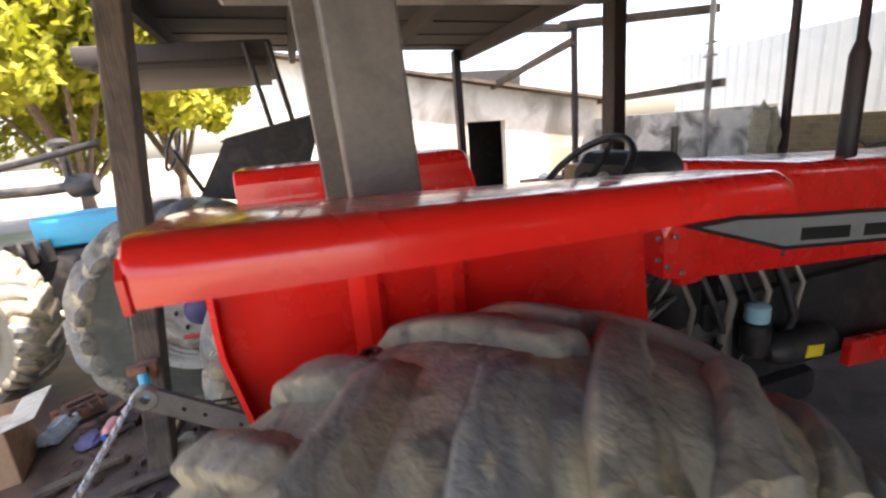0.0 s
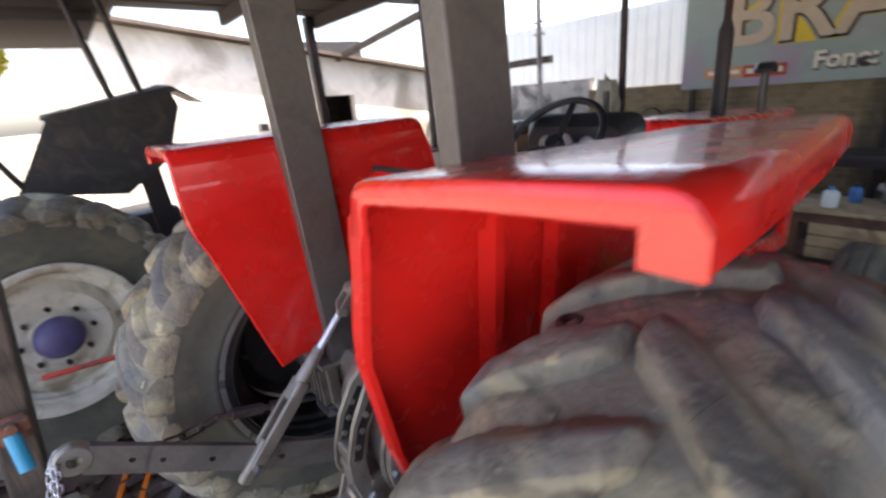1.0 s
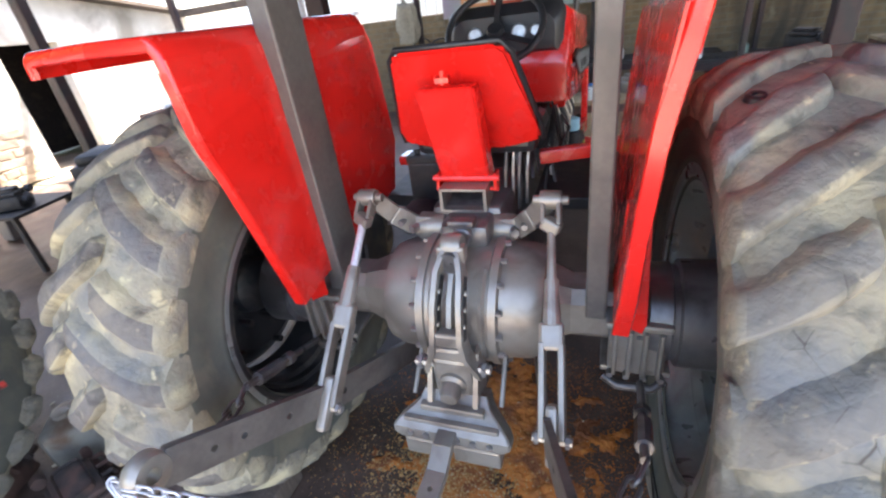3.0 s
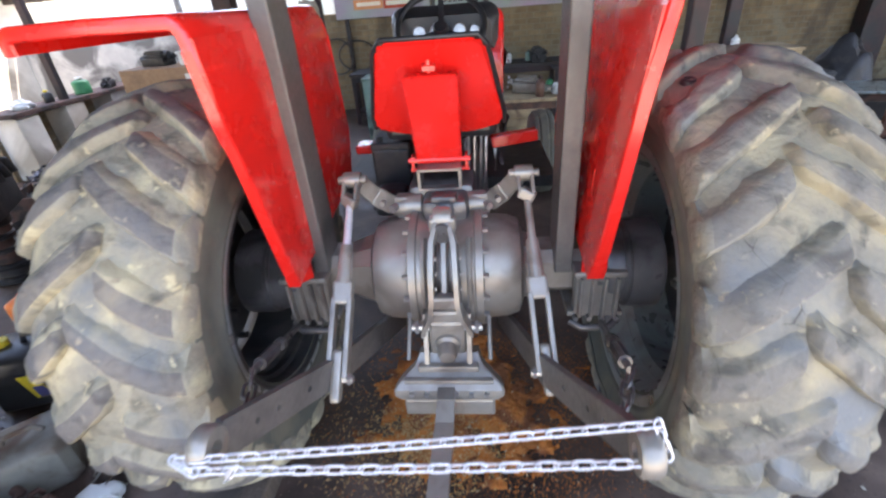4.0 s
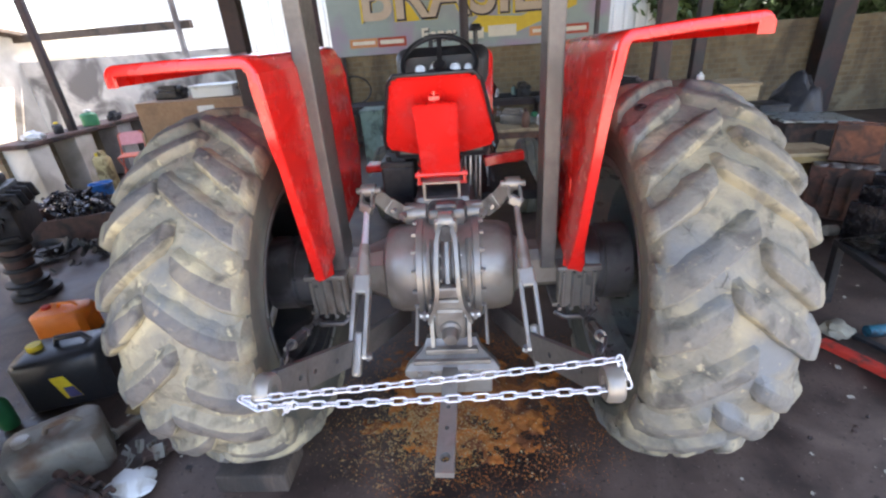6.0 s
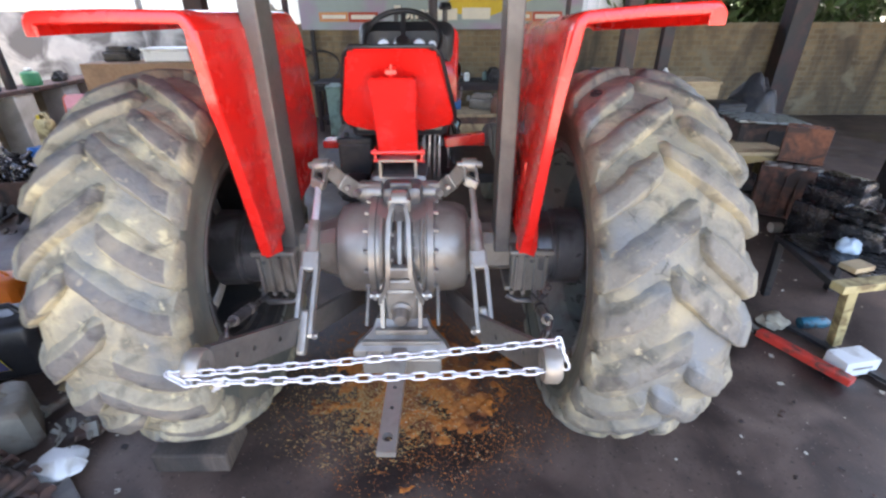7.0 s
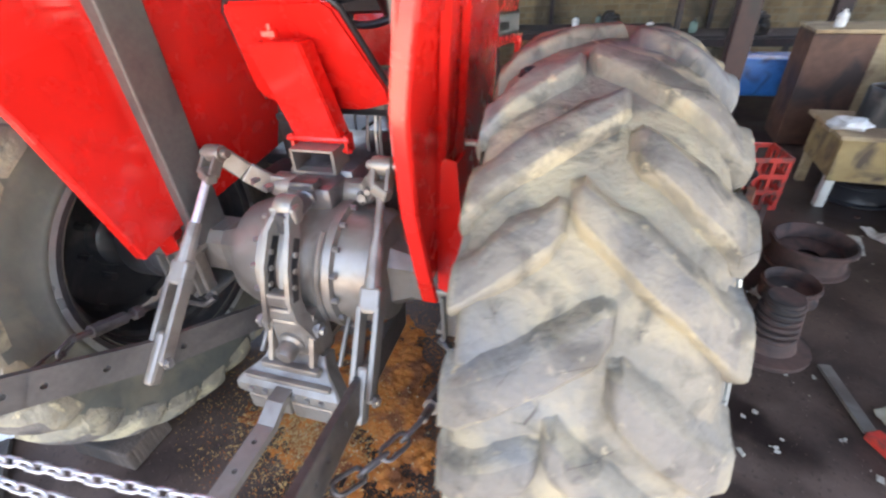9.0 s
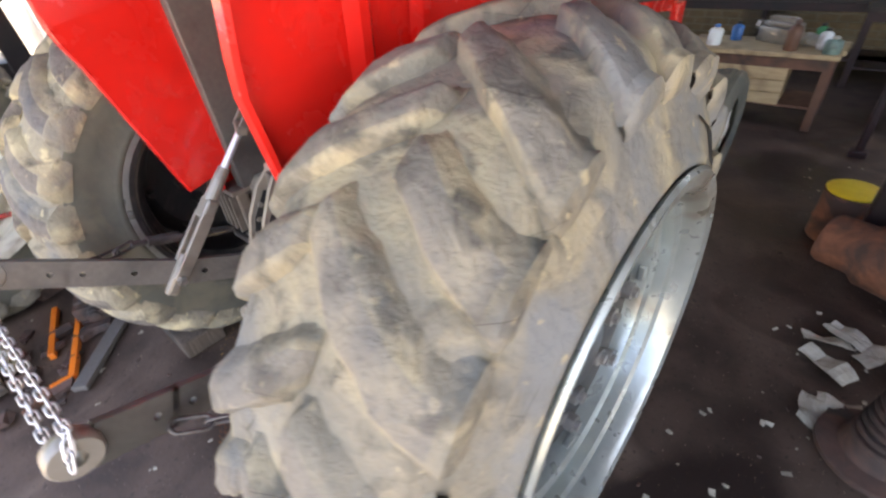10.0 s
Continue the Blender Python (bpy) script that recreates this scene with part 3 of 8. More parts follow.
def fender(s, xi, xb, xo, y0, y1, top, tipz, tipy, lip, slope, edge, sides, taper, droop, skew):
    """Flat-topped fender: side panel from xi (top) to xb (tip), top out to xo, lip turned down, flange round the rear."""
    root = new("fender")
    root.parent = TRACTOR
    r = 0.038
    w = xo - xi
    def px(z):
        return float(np.interp(z, [q[0] for q in sides], [q[1] for q in sides]))
    def fold(z):
        return float(np.interp(z, (tipz, 1.35, top - 0.12), (0.036, 0.024, 0.034)))
    prof = [(px(top - 0.12) - xi, top - 0.12), (px(top - r) - xi, top - r)] + arc(r, top - r, r, 180, 90, 6)[1:]
    prof += [(w * 0.5, top + 0.003), (w - r, top)] + arc(w - r, top - r, r, 90, 0, 6)[1:] + [(w, top - lip)]
    prof = [(x, z - slope * (1 - x / w)) for x, z in prof]
    def section(y, drop=0.0, inset=0.0):
        out = []
        n = len(prof)
        for k, (x, z) in enumerate(prof):
            a, b = prof[max(0, k - 1)], prof[min(n - 1, k + 1)]
            d = Vector((b[0] - a[0], b[1] - a[1])).normalized()
            nx, nz = d.y, -d.x  # towards the inside of the fold
            out.append(Vector((s * (xi + x - taper * max(0.0, x / w) * max(0.0, (y - y0) / (y1 - y0)) ** 1.3 + nx * inset), y + skew * max(0.0, x / w) * (1 - (y - y0) / (y1 - y0)), (max(z + nz * inset - drop, top - lip) if x > 0.1 else z + nz * inset - drop * (z > top - 0.1)) - droop * max(0.0, (y - y0) / (y1 - y0)))))
        return out
    bm = bm_new()
    rows = [section(y0 + 0.004, 0, 0.034), section(y0 - 0.002, 0, 0.030), section(y0 - 0.004, 0, 0.008), section(y0, 0, 0.002)]
    rows += [section(y0 + 0.006 + (y1 - y0 - 0.03) * k / 8) for k in range(9)]
    rows += [section(y1 - 0.012, 0.002), section(y1 + 0.004, 0.008), section(y1 + 0.014, 0.022), section(y1 + 0.016, 0.045)]
    loft(bm, rows, cap=False, ring=False)
    solid(bm, 0.005)
    part("fender_top", bm, RED, root, smooth=40)
    if slope:  # the sloping top has its outer corner closed
        bm = bm_new()
        prism(bm, [(s * (xo - 0.046), top - lip - 0.004), (s * (xo + 0.001), top - lip - 0.004), (s * (xo + 0.001), top - 0.034), (s * (xo - 0.010), top - 0.018), (s * (xo - 0.046), top - 0.022)], 0.006, Matrix(((1, 0, 0, 0), (0, 0, -1, y0 + skew - 0.002), (0, 1, 0, 0), (0, 0, 0, 1))))
        part("corner_flange", bm, RED, root)
    out = [(y1, top - 0.05 - slope - droop), (y1 + 0.03, top - 0.12 - droop), (y1 + 0.10, 1.18), (y1 + 0.02, 0.98), (tipy + 0.10, tipz + 0.02), (tipy, tipz)] + edge[::-1] + [(y0 - 0.001, top - 0.05 - slope)]
    bm = bm_new()
    loft(bm, [[Vector((s * (px(z) + d), y, z)) for y, z in out] for d in (-0.003, 0.003)])
    part("side_panel", bm, RED, root)
    bm = bm_new()
    line = [(y0 - 0.001, top - slope - 0.075)] + edge + [(tipy, tipz)]
    def proud(z):
        return float(np.interp(z, (1.48, top - slope - 0.08), (0.005, -0.006)))
    loft(bm, [[Vector((s * (px(z) - proud(z)), y + 0.004, z)), Vector((s * (px(z) + 0.003 - proud(z)), y - 0.003, z)), Vector((s * (px(z) + fold(z)), y - 0.003, z)), Vector((s * (px(z) + fold(z) + 0.004), y + 0.008, z))] for y, z in line], cap=False, ring=False)
    solid(bm, 0.004)
    part("rear_flange", bm, RED, root, smooth=40)
    for y in (-0.40, -0.22):
        bm = bm_new()
        loft(bm, [[Vector((s * (px(z) + 0.001), y - 0.045, z)), Vector((s * (px(z) + 0.014), y - 0.014, z)), Vector((s * (px(z) + 0.014), y + 0.010, z)), Vector((s * (px(z) + 0.001), y + 0.025, z))] for z in (1.0, top - slope - droop - 0.03)])
        part("rib", bm, RED, root)
    bm = bm_new()
    prism(bm, [(s * (px(0.91) + 0.002), 0.84), (s * (xb + 0.080), 0.805), (s * (xb + 0.090), 0.84), (s * (xb + 0.072), 1.235), (s * (px(1.22) + 0.026), 1.245), (s * (px(1.10) + 0.002), 1.20)], 0.005, Matrix(((1, 0, 0, 0), (0, 0, -1, -0.43), (0, 1, 0, 0), (0, 0, 0, 1))))
    loft(bm, [[Vector((s * (xb + x), y, z)) for x, z in ((0.084, 0.83), (0.089, 0.83), (0.071, 1.23), (0.066, 1.23))] for y in (-0.428, -0.33)])
    part("gusset", bm, RED, root)
    bm = bm_new()
    rod(bm, (s * (xi + 0.0), -0.33, 1.25), (s * (xi + 0.03), -0.33, 1.25), 0.010, seg=6)
    part("bolt", bm, BARE, root)
    return root


fender(1, 0.548, 0.480, 0.970, -0.680, 0.22, 1.722, 0.885, -0.545, 0.060, 0.028, [(-0.685, 1.54), (-0.689, 1.47), (-0.690, 1.41), (-0.656, 1.21), (-0.600, 1.02)], [(0.885, 0.480), (1.0, 0.488), (1.19, 0.494), (1.33, 0.501), (1.45, 0.511), (1.56, 0.527), (1.70, 0.548)], 0.083, 0.042, 0.026)
fender(-1, 0.470, 0.452, 0.915, -0.725, 0.20, 1.70, 0.885, -0.555, 0.062, 0.0, [(-0.725, 1.48), (-0.713, 1.43), (-0.690, 1.37)], [(0.885, 0.458), (1.30, 0.456), (1.50, 0.450), (1.60, 0.455), (1.70, 0.470)], 0.04, 0.0, 0.0)

# roll-bar posts and canopy
for s, bx, tx in ((-1, 0.452, 0.43), (1, 0.435, 0.425)):
    bm = bm_new()
    bar(bm, (s * bx, -0.30, 0.80), (s * tx, -0.36, 2.38), 0.06, 0.15, 0.006, up=(0, 1, 0))
    part("rollbar_post", bm, POST_GREY, TRACTOR)
bm = bm_new()
box(bm, (2.0, 2.0, 0.05), (0, 0.3, 2.42), None, 0.02)
part("canopy", bm, POST_GREY, TRACTOR)

# seat
bm = bm_new()
sec = []
for dy in (0.0, 0.05):
    pts = [(-0.24, 0.0), (-0.12, -0.035), (0.12, -0.035), (0.24, 0.0), (0.235, 0.05), (0.175, 0.31), (0.15, 0.33), (-0.15, 0.33), (-0.175, 0.31), (-0.235, 0.05)]
    sec.append([Vector((x, -0.065 - 0.165 * z / 0.3 + dy, 1.265 + z * 0.94)) for x, z in pts])
loft(bm, sec)
bmesh.ops.bevel(bm, geom=bm.edges[:], offset=0.012, segments=2, affect="EDGES")
part("seat_back", bm, RED, TRACTOR, smooth=40)
bm = bm_new()
tube(bm, [(x, -0.04 - 0.165 * z / 0.3, 1.265 + z * 0.94) for x, z in ((-0.245, 0.0), (-0.243, 0.05), (-0.183, 0.305), (-0.155, 0.338), (0.155, 0.338), (0.183, 0.305), (0.243, 0.05), (0.245, 0.0))], 0.009, 8)
part("seat_piping", bm, BLACK_PLASTIC, TRACTOR, "black rubber edging", smooth=60)
bm = bm_new()
box(bm, (0.44, 0.38, 0.08), (0, 0.17, 1.24), None, 0.03)
part("seat_cushion", bm, BLACK_PLASTIC, TRACTOR)
bm = bm_new()
loft(bm, [[Vector((sx * w, y, z)) for sx, y in ((-1, y0), (1, y0), (1, y0 + 0.075), (-1, y0 + 0.075))] for w, y0, z in ((0.084, -0.145, 1.145), (0.088, -0.285, 1.478))])
bmesh.ops.bevel(bm, geom=bm.edges[:], offset=0.006, segments=2, affect="EDGES")
part("seat_bracket", bm, RED, TRACTOR, smooth=40)
bm = bm_new()
rod(bm, (-0.02, -0.275, 1.50), (0.02, -0.275, 1.50), 0.014, seg=6)
rod(bm, (0, -0.275, 1.487), (0, -0.275, 1.525), 0.009)
part("wing_bolt", bm, RED, TRACTOR)
bm = bm_new()
rod(bm, (-0.115, -0.15, 1.165), (0.115, -0.15, 1.165), 0.010)
rod(bm, (-0.11, -0.14, 1.125), (0.11, -0.14, 1.125), 0.008)
for x in (-0.1, 0.1):
    box(bm, (0.012, 0.05, 0.06), (x, -0.13, 1.15), None, 0.003)
part("seat_hinge", bm, RED, TRACTOR)
bm = bm_new()
for x in (-0.075, 0.075):
    box(bm, (0.01, 0.10, 0.075), (x, -0.16, 1.105))
box(bm, (0.16, 0.10, 0.008), (0, -0.16, 1.144))
box(bm, (0.14, 0.10, 0.008), (0, -0.16, 1.07))
part("seat_support", bm, GREY_PAINT, TRACTOR)

# rear axle and hydraulics
AX = Vector((0.02, -0.265, 0.772))
bm = bm_new()
lathe(bm, [(0, -0.275), (0.15, -0.275), (0.18, -0.262), (0.196, -0.22), (0.20, -0.16), (0.207, -0.135), (0.228, -0.13), (0.228, -0.105), (0.222, -0.10), (0.219, 0), (0.222, 0.10), (0.228, 0.105), (0.228, 0.13), (0.207, 0.135), (0.20, 0.16), (0.196, 0.22), (0.18, 0.262), (0.15, 0.275), (0, 0.275)], 48, Matrix.Translation(AX) @ ALONG_X)
part("differential_housing", bm, GREY_PAINT, TRACTOR, smooth=35)
bolt = bm_new()
rod(bolt, (-0.006, 0, 0), (0.020, 0, 0), 0.010, seg=6)
first = part("bolt", bolt, BARE, TRACTOR)
first.matrix_basis = Matrix.Translation(AX + Vector((0.13, -0.218, 0)))
def bolt_at(p, rz=0.0, ry=0.0):
    ob = new("bolt", first.data)
    ob.parent, ob.matrix_basis = TRACTOR, Matrix.Translation(p) @ Matrix.Rotation(rz, 4, "Z") @ Matrix.Rotation(ry, 4, "Y")
for s in (-1, 1):
    for k in range(-4, 6):
        if (s, k) != (1, 0):
            a = radians(22 * k)
            bolt_at(AX + Vector((s * 0.13, -0.218 * math.cos(a), 0.218 * math.sin(a))), 0 if s > 0 else math.pi)
bm = bm_new()
for x in (-0.075, 0.085):
    tube(bm, [AX + Vector((x, -0.226 * math.cos(radians(a)), 0.226 * math.sin(radians(a)))) for a in range(-24, 62, 8)], 0.011, 6)
part("casting_rib", bm, GREY_PAINT, TRACTOR, smooth=50)
for s in (-1, 1):
    bm = bm_new()
    rows = []
    for x, hy, hz in ((0.26, 0.115, 0.125), (0.31, 0.10, 0.11), (0.36, 0.085, 0.09), (0.56, 0.085, 0.09), (0.60, 0.105, 0.105)):
        rows.append([AX + Vector((s * x - 0.02, hy * cy, hz * cz)) for cy, cz in ((-1, -0.6), (-0.6, -1), (0.6, -1), (1, -0.6), (1, 0.6), (0.6, 1), (-0.6, 1), (-1, 0.6))])
    loft(bm, rows)
    bmesh.ops.recalc_face_normals(bm, faces=bm.faces[:])
    part("axle_housing", bm, GREY_PAINT, TRACTOR)
    bm = bm_new()
    lathe(bm, [(0, 0.0), (0.125, 0.0), (0.15, 0.012), (0.155, 0.07), (0.148, 0.075), (0.148, 0.09), (0.165, 0.095), (0.168, 0.20), (0.15, 0.21), (0, 0.21)], 40, Matrix.Translation(AX + Vector((s * 0.57 - 0.02, 0, 0))) @ (ALONG_X if s > 0 else Matrix.Rotation(radians(-90), 4, "Y")))
    drum = part("brake_drum", bm, DRUM_GREY, TRACTOR, smooth=35)
    for k in range(10):
        bm = bm_new()
        a = 2 * math.pi * k / 10
        c = AX + Vector((s * 0.575 - 0.02, 0.138 * math.cos(a), 0.138 * math.sin(a)))
        rod(bm, c, c - Vector((s * 0.025, 0, 0)), 0.011, seg=6)
        part("drum_bolt", bm, DRUM_GREY, drum)
    bx0 = 0.555 if s > 0 else -0.51
    bm = bm_new()
    box(bm, (0.16, 0.05, 0.17), (bx0, -0.385, 0.725), None, 0.008)
    box(bm, (0.20, 0.20, 0.02), (bx0, -0.30, 0.63), None, 0.005)
    box(bm, (0.18, 0.09, 0.022), (bx0, -0.385, 0.818), None, 0.006)
    bracket = part("axle_bracket", bm, GREY_PAINT, TRACTOR)
    for k in range(4):
        part("rib", box(bm_new(), (0.012, 0.034, 0.165), (bx0 - 0.062 + 0.041 * k, -0.42, 0.722), None, 0.003), GREY_PAINT, bracket)
    for k in range(4):
        bolt_at((bx0 - 0.072 + 0.048 * k, -0.405, 0.625), math.radians(-90))
    part("clamp_strap", tube(bm_new(), [(bx0 - 0.09, -0.40, 0.60), (bx0 - 0.05, -0.42, 0.585), (bx0 + 0.05, -0.42, 0.585), (bx0 + 0.085, -0.40, 0.61)], 0.014, 8), DRUM_GREY, bracket, smooth=50)
bm = bm_new()
box(bm, (0.26, 0.42, 0.16), (0.0, 0.02, 1.0), None, 0.035)
box(bm, (0.17, 0.14, 0.09), (0.02, -0.24, 1.02), None, 0.03)
box(bm, (0.09, 0.06, 0.03), (0.02, -0.30, 1.075), None, 0.01)
part("lift_cover", bm, DRUM_GREY, TRACTOR, smooth=40)
bm = bm_new()
lathe(bm, [(0, 0), (0.03, 0), (0.034, 0.01), (0.034, 0.05), (0.028, 0.055), (0.028, 0.16), (0.036, 0.165), (0.036, 0.19), (0, 0.19)], 20, Matrix.Translation((0.02, -0.27, 1.035)) @ Matrix.Rotation(radians(97), 4, "X"))
part("draft_spring_housing", bm, DRUM_GREY, TRACTOR, smooth=35)
rocker = new("top_link_rocker")
rocker.parent = TRACTOR
ROCK = [(-0.430, 1.035), (-0.472, 0.990), (-0.522, 0.905), (-0.552, 0.810), (-0.556, 0.755), (-0.542, 0.695)]
def on(k, x=0.0, d=0.0):
    return Vector((0.02 + x, ROCK[k][0] - d, ROCK[k][1]))
def swept(pts, w, deep):
    """A bar of even width along x that follows points in the plane of y and z."""
    bm = bm_new()
    rows = []
    for i, p in enumerate(pts):
        a, b = pts[max(0, i - 1)], pts[min(len(pts) - 1, i + 1)]
        n = Vector((0, b.z - a.z, -(b.y - a.y))).normalized()
        if n.y > 0:
            n = -n
        rows.append([p + Vector((q * w / 2, 0, 0)) + n * e * deep / 2 for q, e in ((-1, -1), (-0.6, 1), (0.6, 1), (1, -1))])
    loft(bm, rows)
    bmesh.ops.recalc_face_normals(bm, faces=bm.faces[:])
    return bm
for s in (-1, 1):
    side = part("side_bar", swept([on(0, s * 0.020), on(1, s * 0.036), on(2, s * 0.040), on(3, s * 0.042), on(4, s * 0.052), on(5, s * 0.080), on(5, s * 0.084) + Vector((0, 0.01, -0.03))], 0.027, 0.05), GREY_PAINT, rocker, smooth=35)
    # no recess is cut: a black strip stands in for its shade
    part("pocket_shade", swept([on(1, s * 0.036 + 0.0125, 0.0) + Vector((0, 0.004, -0.01)), on(2, s * 0.040 + 0.0125), on(3, s * 0.042 + 0.0125)], 0.004, 0.026), BLACK, side)
    for u in (0.25, 0.5, 0.75):
        c = on(1).lerp(on(3), u) + Vector((s * 0.041 + 0.013, -0.012, 0))
        part("peg", rod(bm_new(), c, c + Vector((0.006, 0, 0)), 0.009, seg=8), GREY_PAINT, side)
    bm = bm_new()
    rod(bm, on(5, s * 0.055), on(5, s * 0.122), 0.015, seg=8)
    rod(bm, on(5, s * 0.097), on(5, s * 0.109), 0.025, seg=6)
    part("pin", bm, BARE, rocker)
for k, x, w in ((0, 0.045, 0.055), (3, 0.055, 0.05)):
    part("cross_bar", bar(bm_new(), on(k, -x, -0.004), on(k, x, -0.004), w, 0.044, 0.010, up=(0, 1, 0)), GREY_PAINT, rocker)
part("yoke", bar(bm_new(), on(4, -0.062, -0.01), on(4, 0.062, -0.01), 0.05, 0.045, 0.012, up=(0, 1, 0)), GREY_PAINT, rocker)
part("inner_link", swept([on(1, 0, -0.03) + Vector((0, 0, -0.02)), on(2, 0, -0.03), on(3, 0, -0.02)], 0.026, 0.03), GREY_PAINT, rocker, smooth=35)
boss = bm_new()
lathe(boss, [(0, -0.03), (0.034, -0.03), (0.038, -0.02), (0.038, 0.02), (0.034, 0.03), (0, 0.03)], 20, Matrix.Translation((0.02, -0.41, 1.05)) @ ALONG_X)
part("pivot_boss", boss, GREY_PAINT, rocker, smooth=40)
bm = bm_new()
box(bm, (0.13, 0.10, 0.15), (0.02, -0.51, 0.655), None, 0.015)
for s in (-1, 1):
    prism(bm, [(-0.60, 0.56), (-0.46, 0.56), (-0.46, 0.74), (-0.53, 0.74)], 0.016, Matrix(((0, 0, 1, 0.02 + s * 0.075), (1, 0, 0, 0), (0, 1, 0, 0), (0, 0, 0, 1))))
part("hitch_block", bm, GREY_PAINT, TRACTOR)
bm = bm_new()
lathe(bm, [(0.045, 0), (0.045, 0.02), (0.034, 0.03), (0.033, 0.06), (0.026, 0.075), (0, 0.08)], 20, Matrix.Translation((0.02, -0.545, 0.635)) @ Matrix.Rotation(radians(100), 4, "X"))
part("power_takeoff_cap", bm, GREY_PAINT, TRACTOR, smooth=40)
bm = bm_new()
rows = []
for w, y, z in ((0.105, -0.548, 0.590), (0.118, -0.572, 0.560), (0.128, -0.585, 0.552), (0.180, -0.632, 0.520), (0.192, -0.648, 0.505), (0.192, -0.652, 0.482), (0.172, -0.648, 0.462)):
    rows.append([Vector((0.02 + x * w, y + dy, z + dz)) for x, dy, dz in ((-1, 0, 0), (-0.97, -0.006, 0), (0.97, -0.006, 0), (1, 0, 0), (1, 0.05, -0.02), (-1, 0.05, -0.02))])
loft(bm, rows)
bmesh.ops.recalc_face_normals(bm, faces=bm.faces[:])
part("hitch_plate", bm, GREY_PAINT, TRACTOR, smooth=25)
part("step_strip", bar(bm_new(), (-0.085, -0.598, 0.560), (0.125, -0.598, 0.560), 0.026, 0.024, 0.004), GREY_PAINT, TRACTOR)
part("step_strip", bar(bm_new(), (-0.135, -0.634, 0.532), (0.175, -0.634, 0.532), 0.020, 0.016, 0.003), GREY_PAINT, TRACTOR)
for s in (-1, 1):
    part("drawbar_hanger", box(bm_new(), (0.155, 0.10, 0.075), (0.02 + s * 0.082, -0.605, 0.422), None, 0.008), GREY_PAINT, TRACTOR)
for k in range(6):
    bolt_at((-0.110 + 0.052 * k, -0.645, 0.492), radians(-90))
for s in (-1, 1):
    part("stay_rod", rod(bm_new(), (0.02 + s * 0.145, -0.42, 0.68), (0.02 + s * 0.148, -0.55, 0.55), 0.008), GREY_PAINT, TRACTOR)


def holed_bar(bm, p, q, w, h, holes, up=(0, 0, 1)):
    """A flat bar with round holes: (place along it, radius)."""
    p, q = Vector(p), Vector(q)
    d = (q - p).normalized()
    x = Vector(up).cross(d).normalized()
    z = d.cross(x)
    L = (q - p).length
    cuts = [0.0]
    for c, r in holes:
        cuts += [c - w / 2, c + w / 2]
    cuts.append(L)
    def pt(a, b, k):
        return p + d * a + x * b + z * (k * h / 2)
    for i in range(0, len(cuts), 2):
        a, b = cuts[i], cuts[i + 1]
        if b > a + 1e-4:
            loft(bm, [[pt(v, sx * w / 2, k) for sx, k in ((-1, -1), (1, -1), (1, 1), (-1, 1))] for v in (a, b)])
    for c, r in holes:
        n = 16
        ring = [(math.cos(2 * math.pi * k / n), math.sin(2 * math.pi * k / n)) for k in range(n)]
        def sq(a, b):
            f = 1 / max(abs(a), abs(b))
            return a * f * w / 2, b * f * w / 2
        o = [[bm.verts.new(pt(c + sq(a, b)[0], sq(a, b)[1], k)) for a, b in ring] for k in (-1, 1)]
        i2 = [[bm.verts.new(pt(c + a * r, b * r, k)) for a, b in ring] for k in (-1, 1)]
        for k in range(n):
            j = (k + 1) % n
            bm.faces.new((o[1][k], o[1][j], i2[1][j], i2[1][k]))
            bm.faces.new((o[0][j], o[0][k], i2[0][k], i2[0][j]))
            bm.faces.new((o[0][k], o[0][j], o[1][j], o[1][k]))
            bm.faces.new((i2[0][j], i2[0][k], i2[1][k], i2[1][j]))
    bmesh.ops.recalc_face_normals(bm, faces=bm.faces[:])
    return bm


bm = bm_new()
holed_bar(bm, (0.015, -0.30, 0.505), (0.012, -0.70, 0.500), 0.06, 0.026, [])
holed_bar(bm, (0.012, -0.69, 0.500), (0.010, -0.76, 0.462), 0.06, 0.026, [])
holed_bar(bm, (0.010, -0.75, 0.464), (0.0, -1.075, 0.437), 0.062, 0.026, [(0.065, 0.008), (0.155, 0.008), (0.27, 0.018)])
part("drawbar", bm, GREY_PAINT, TRACTOR)

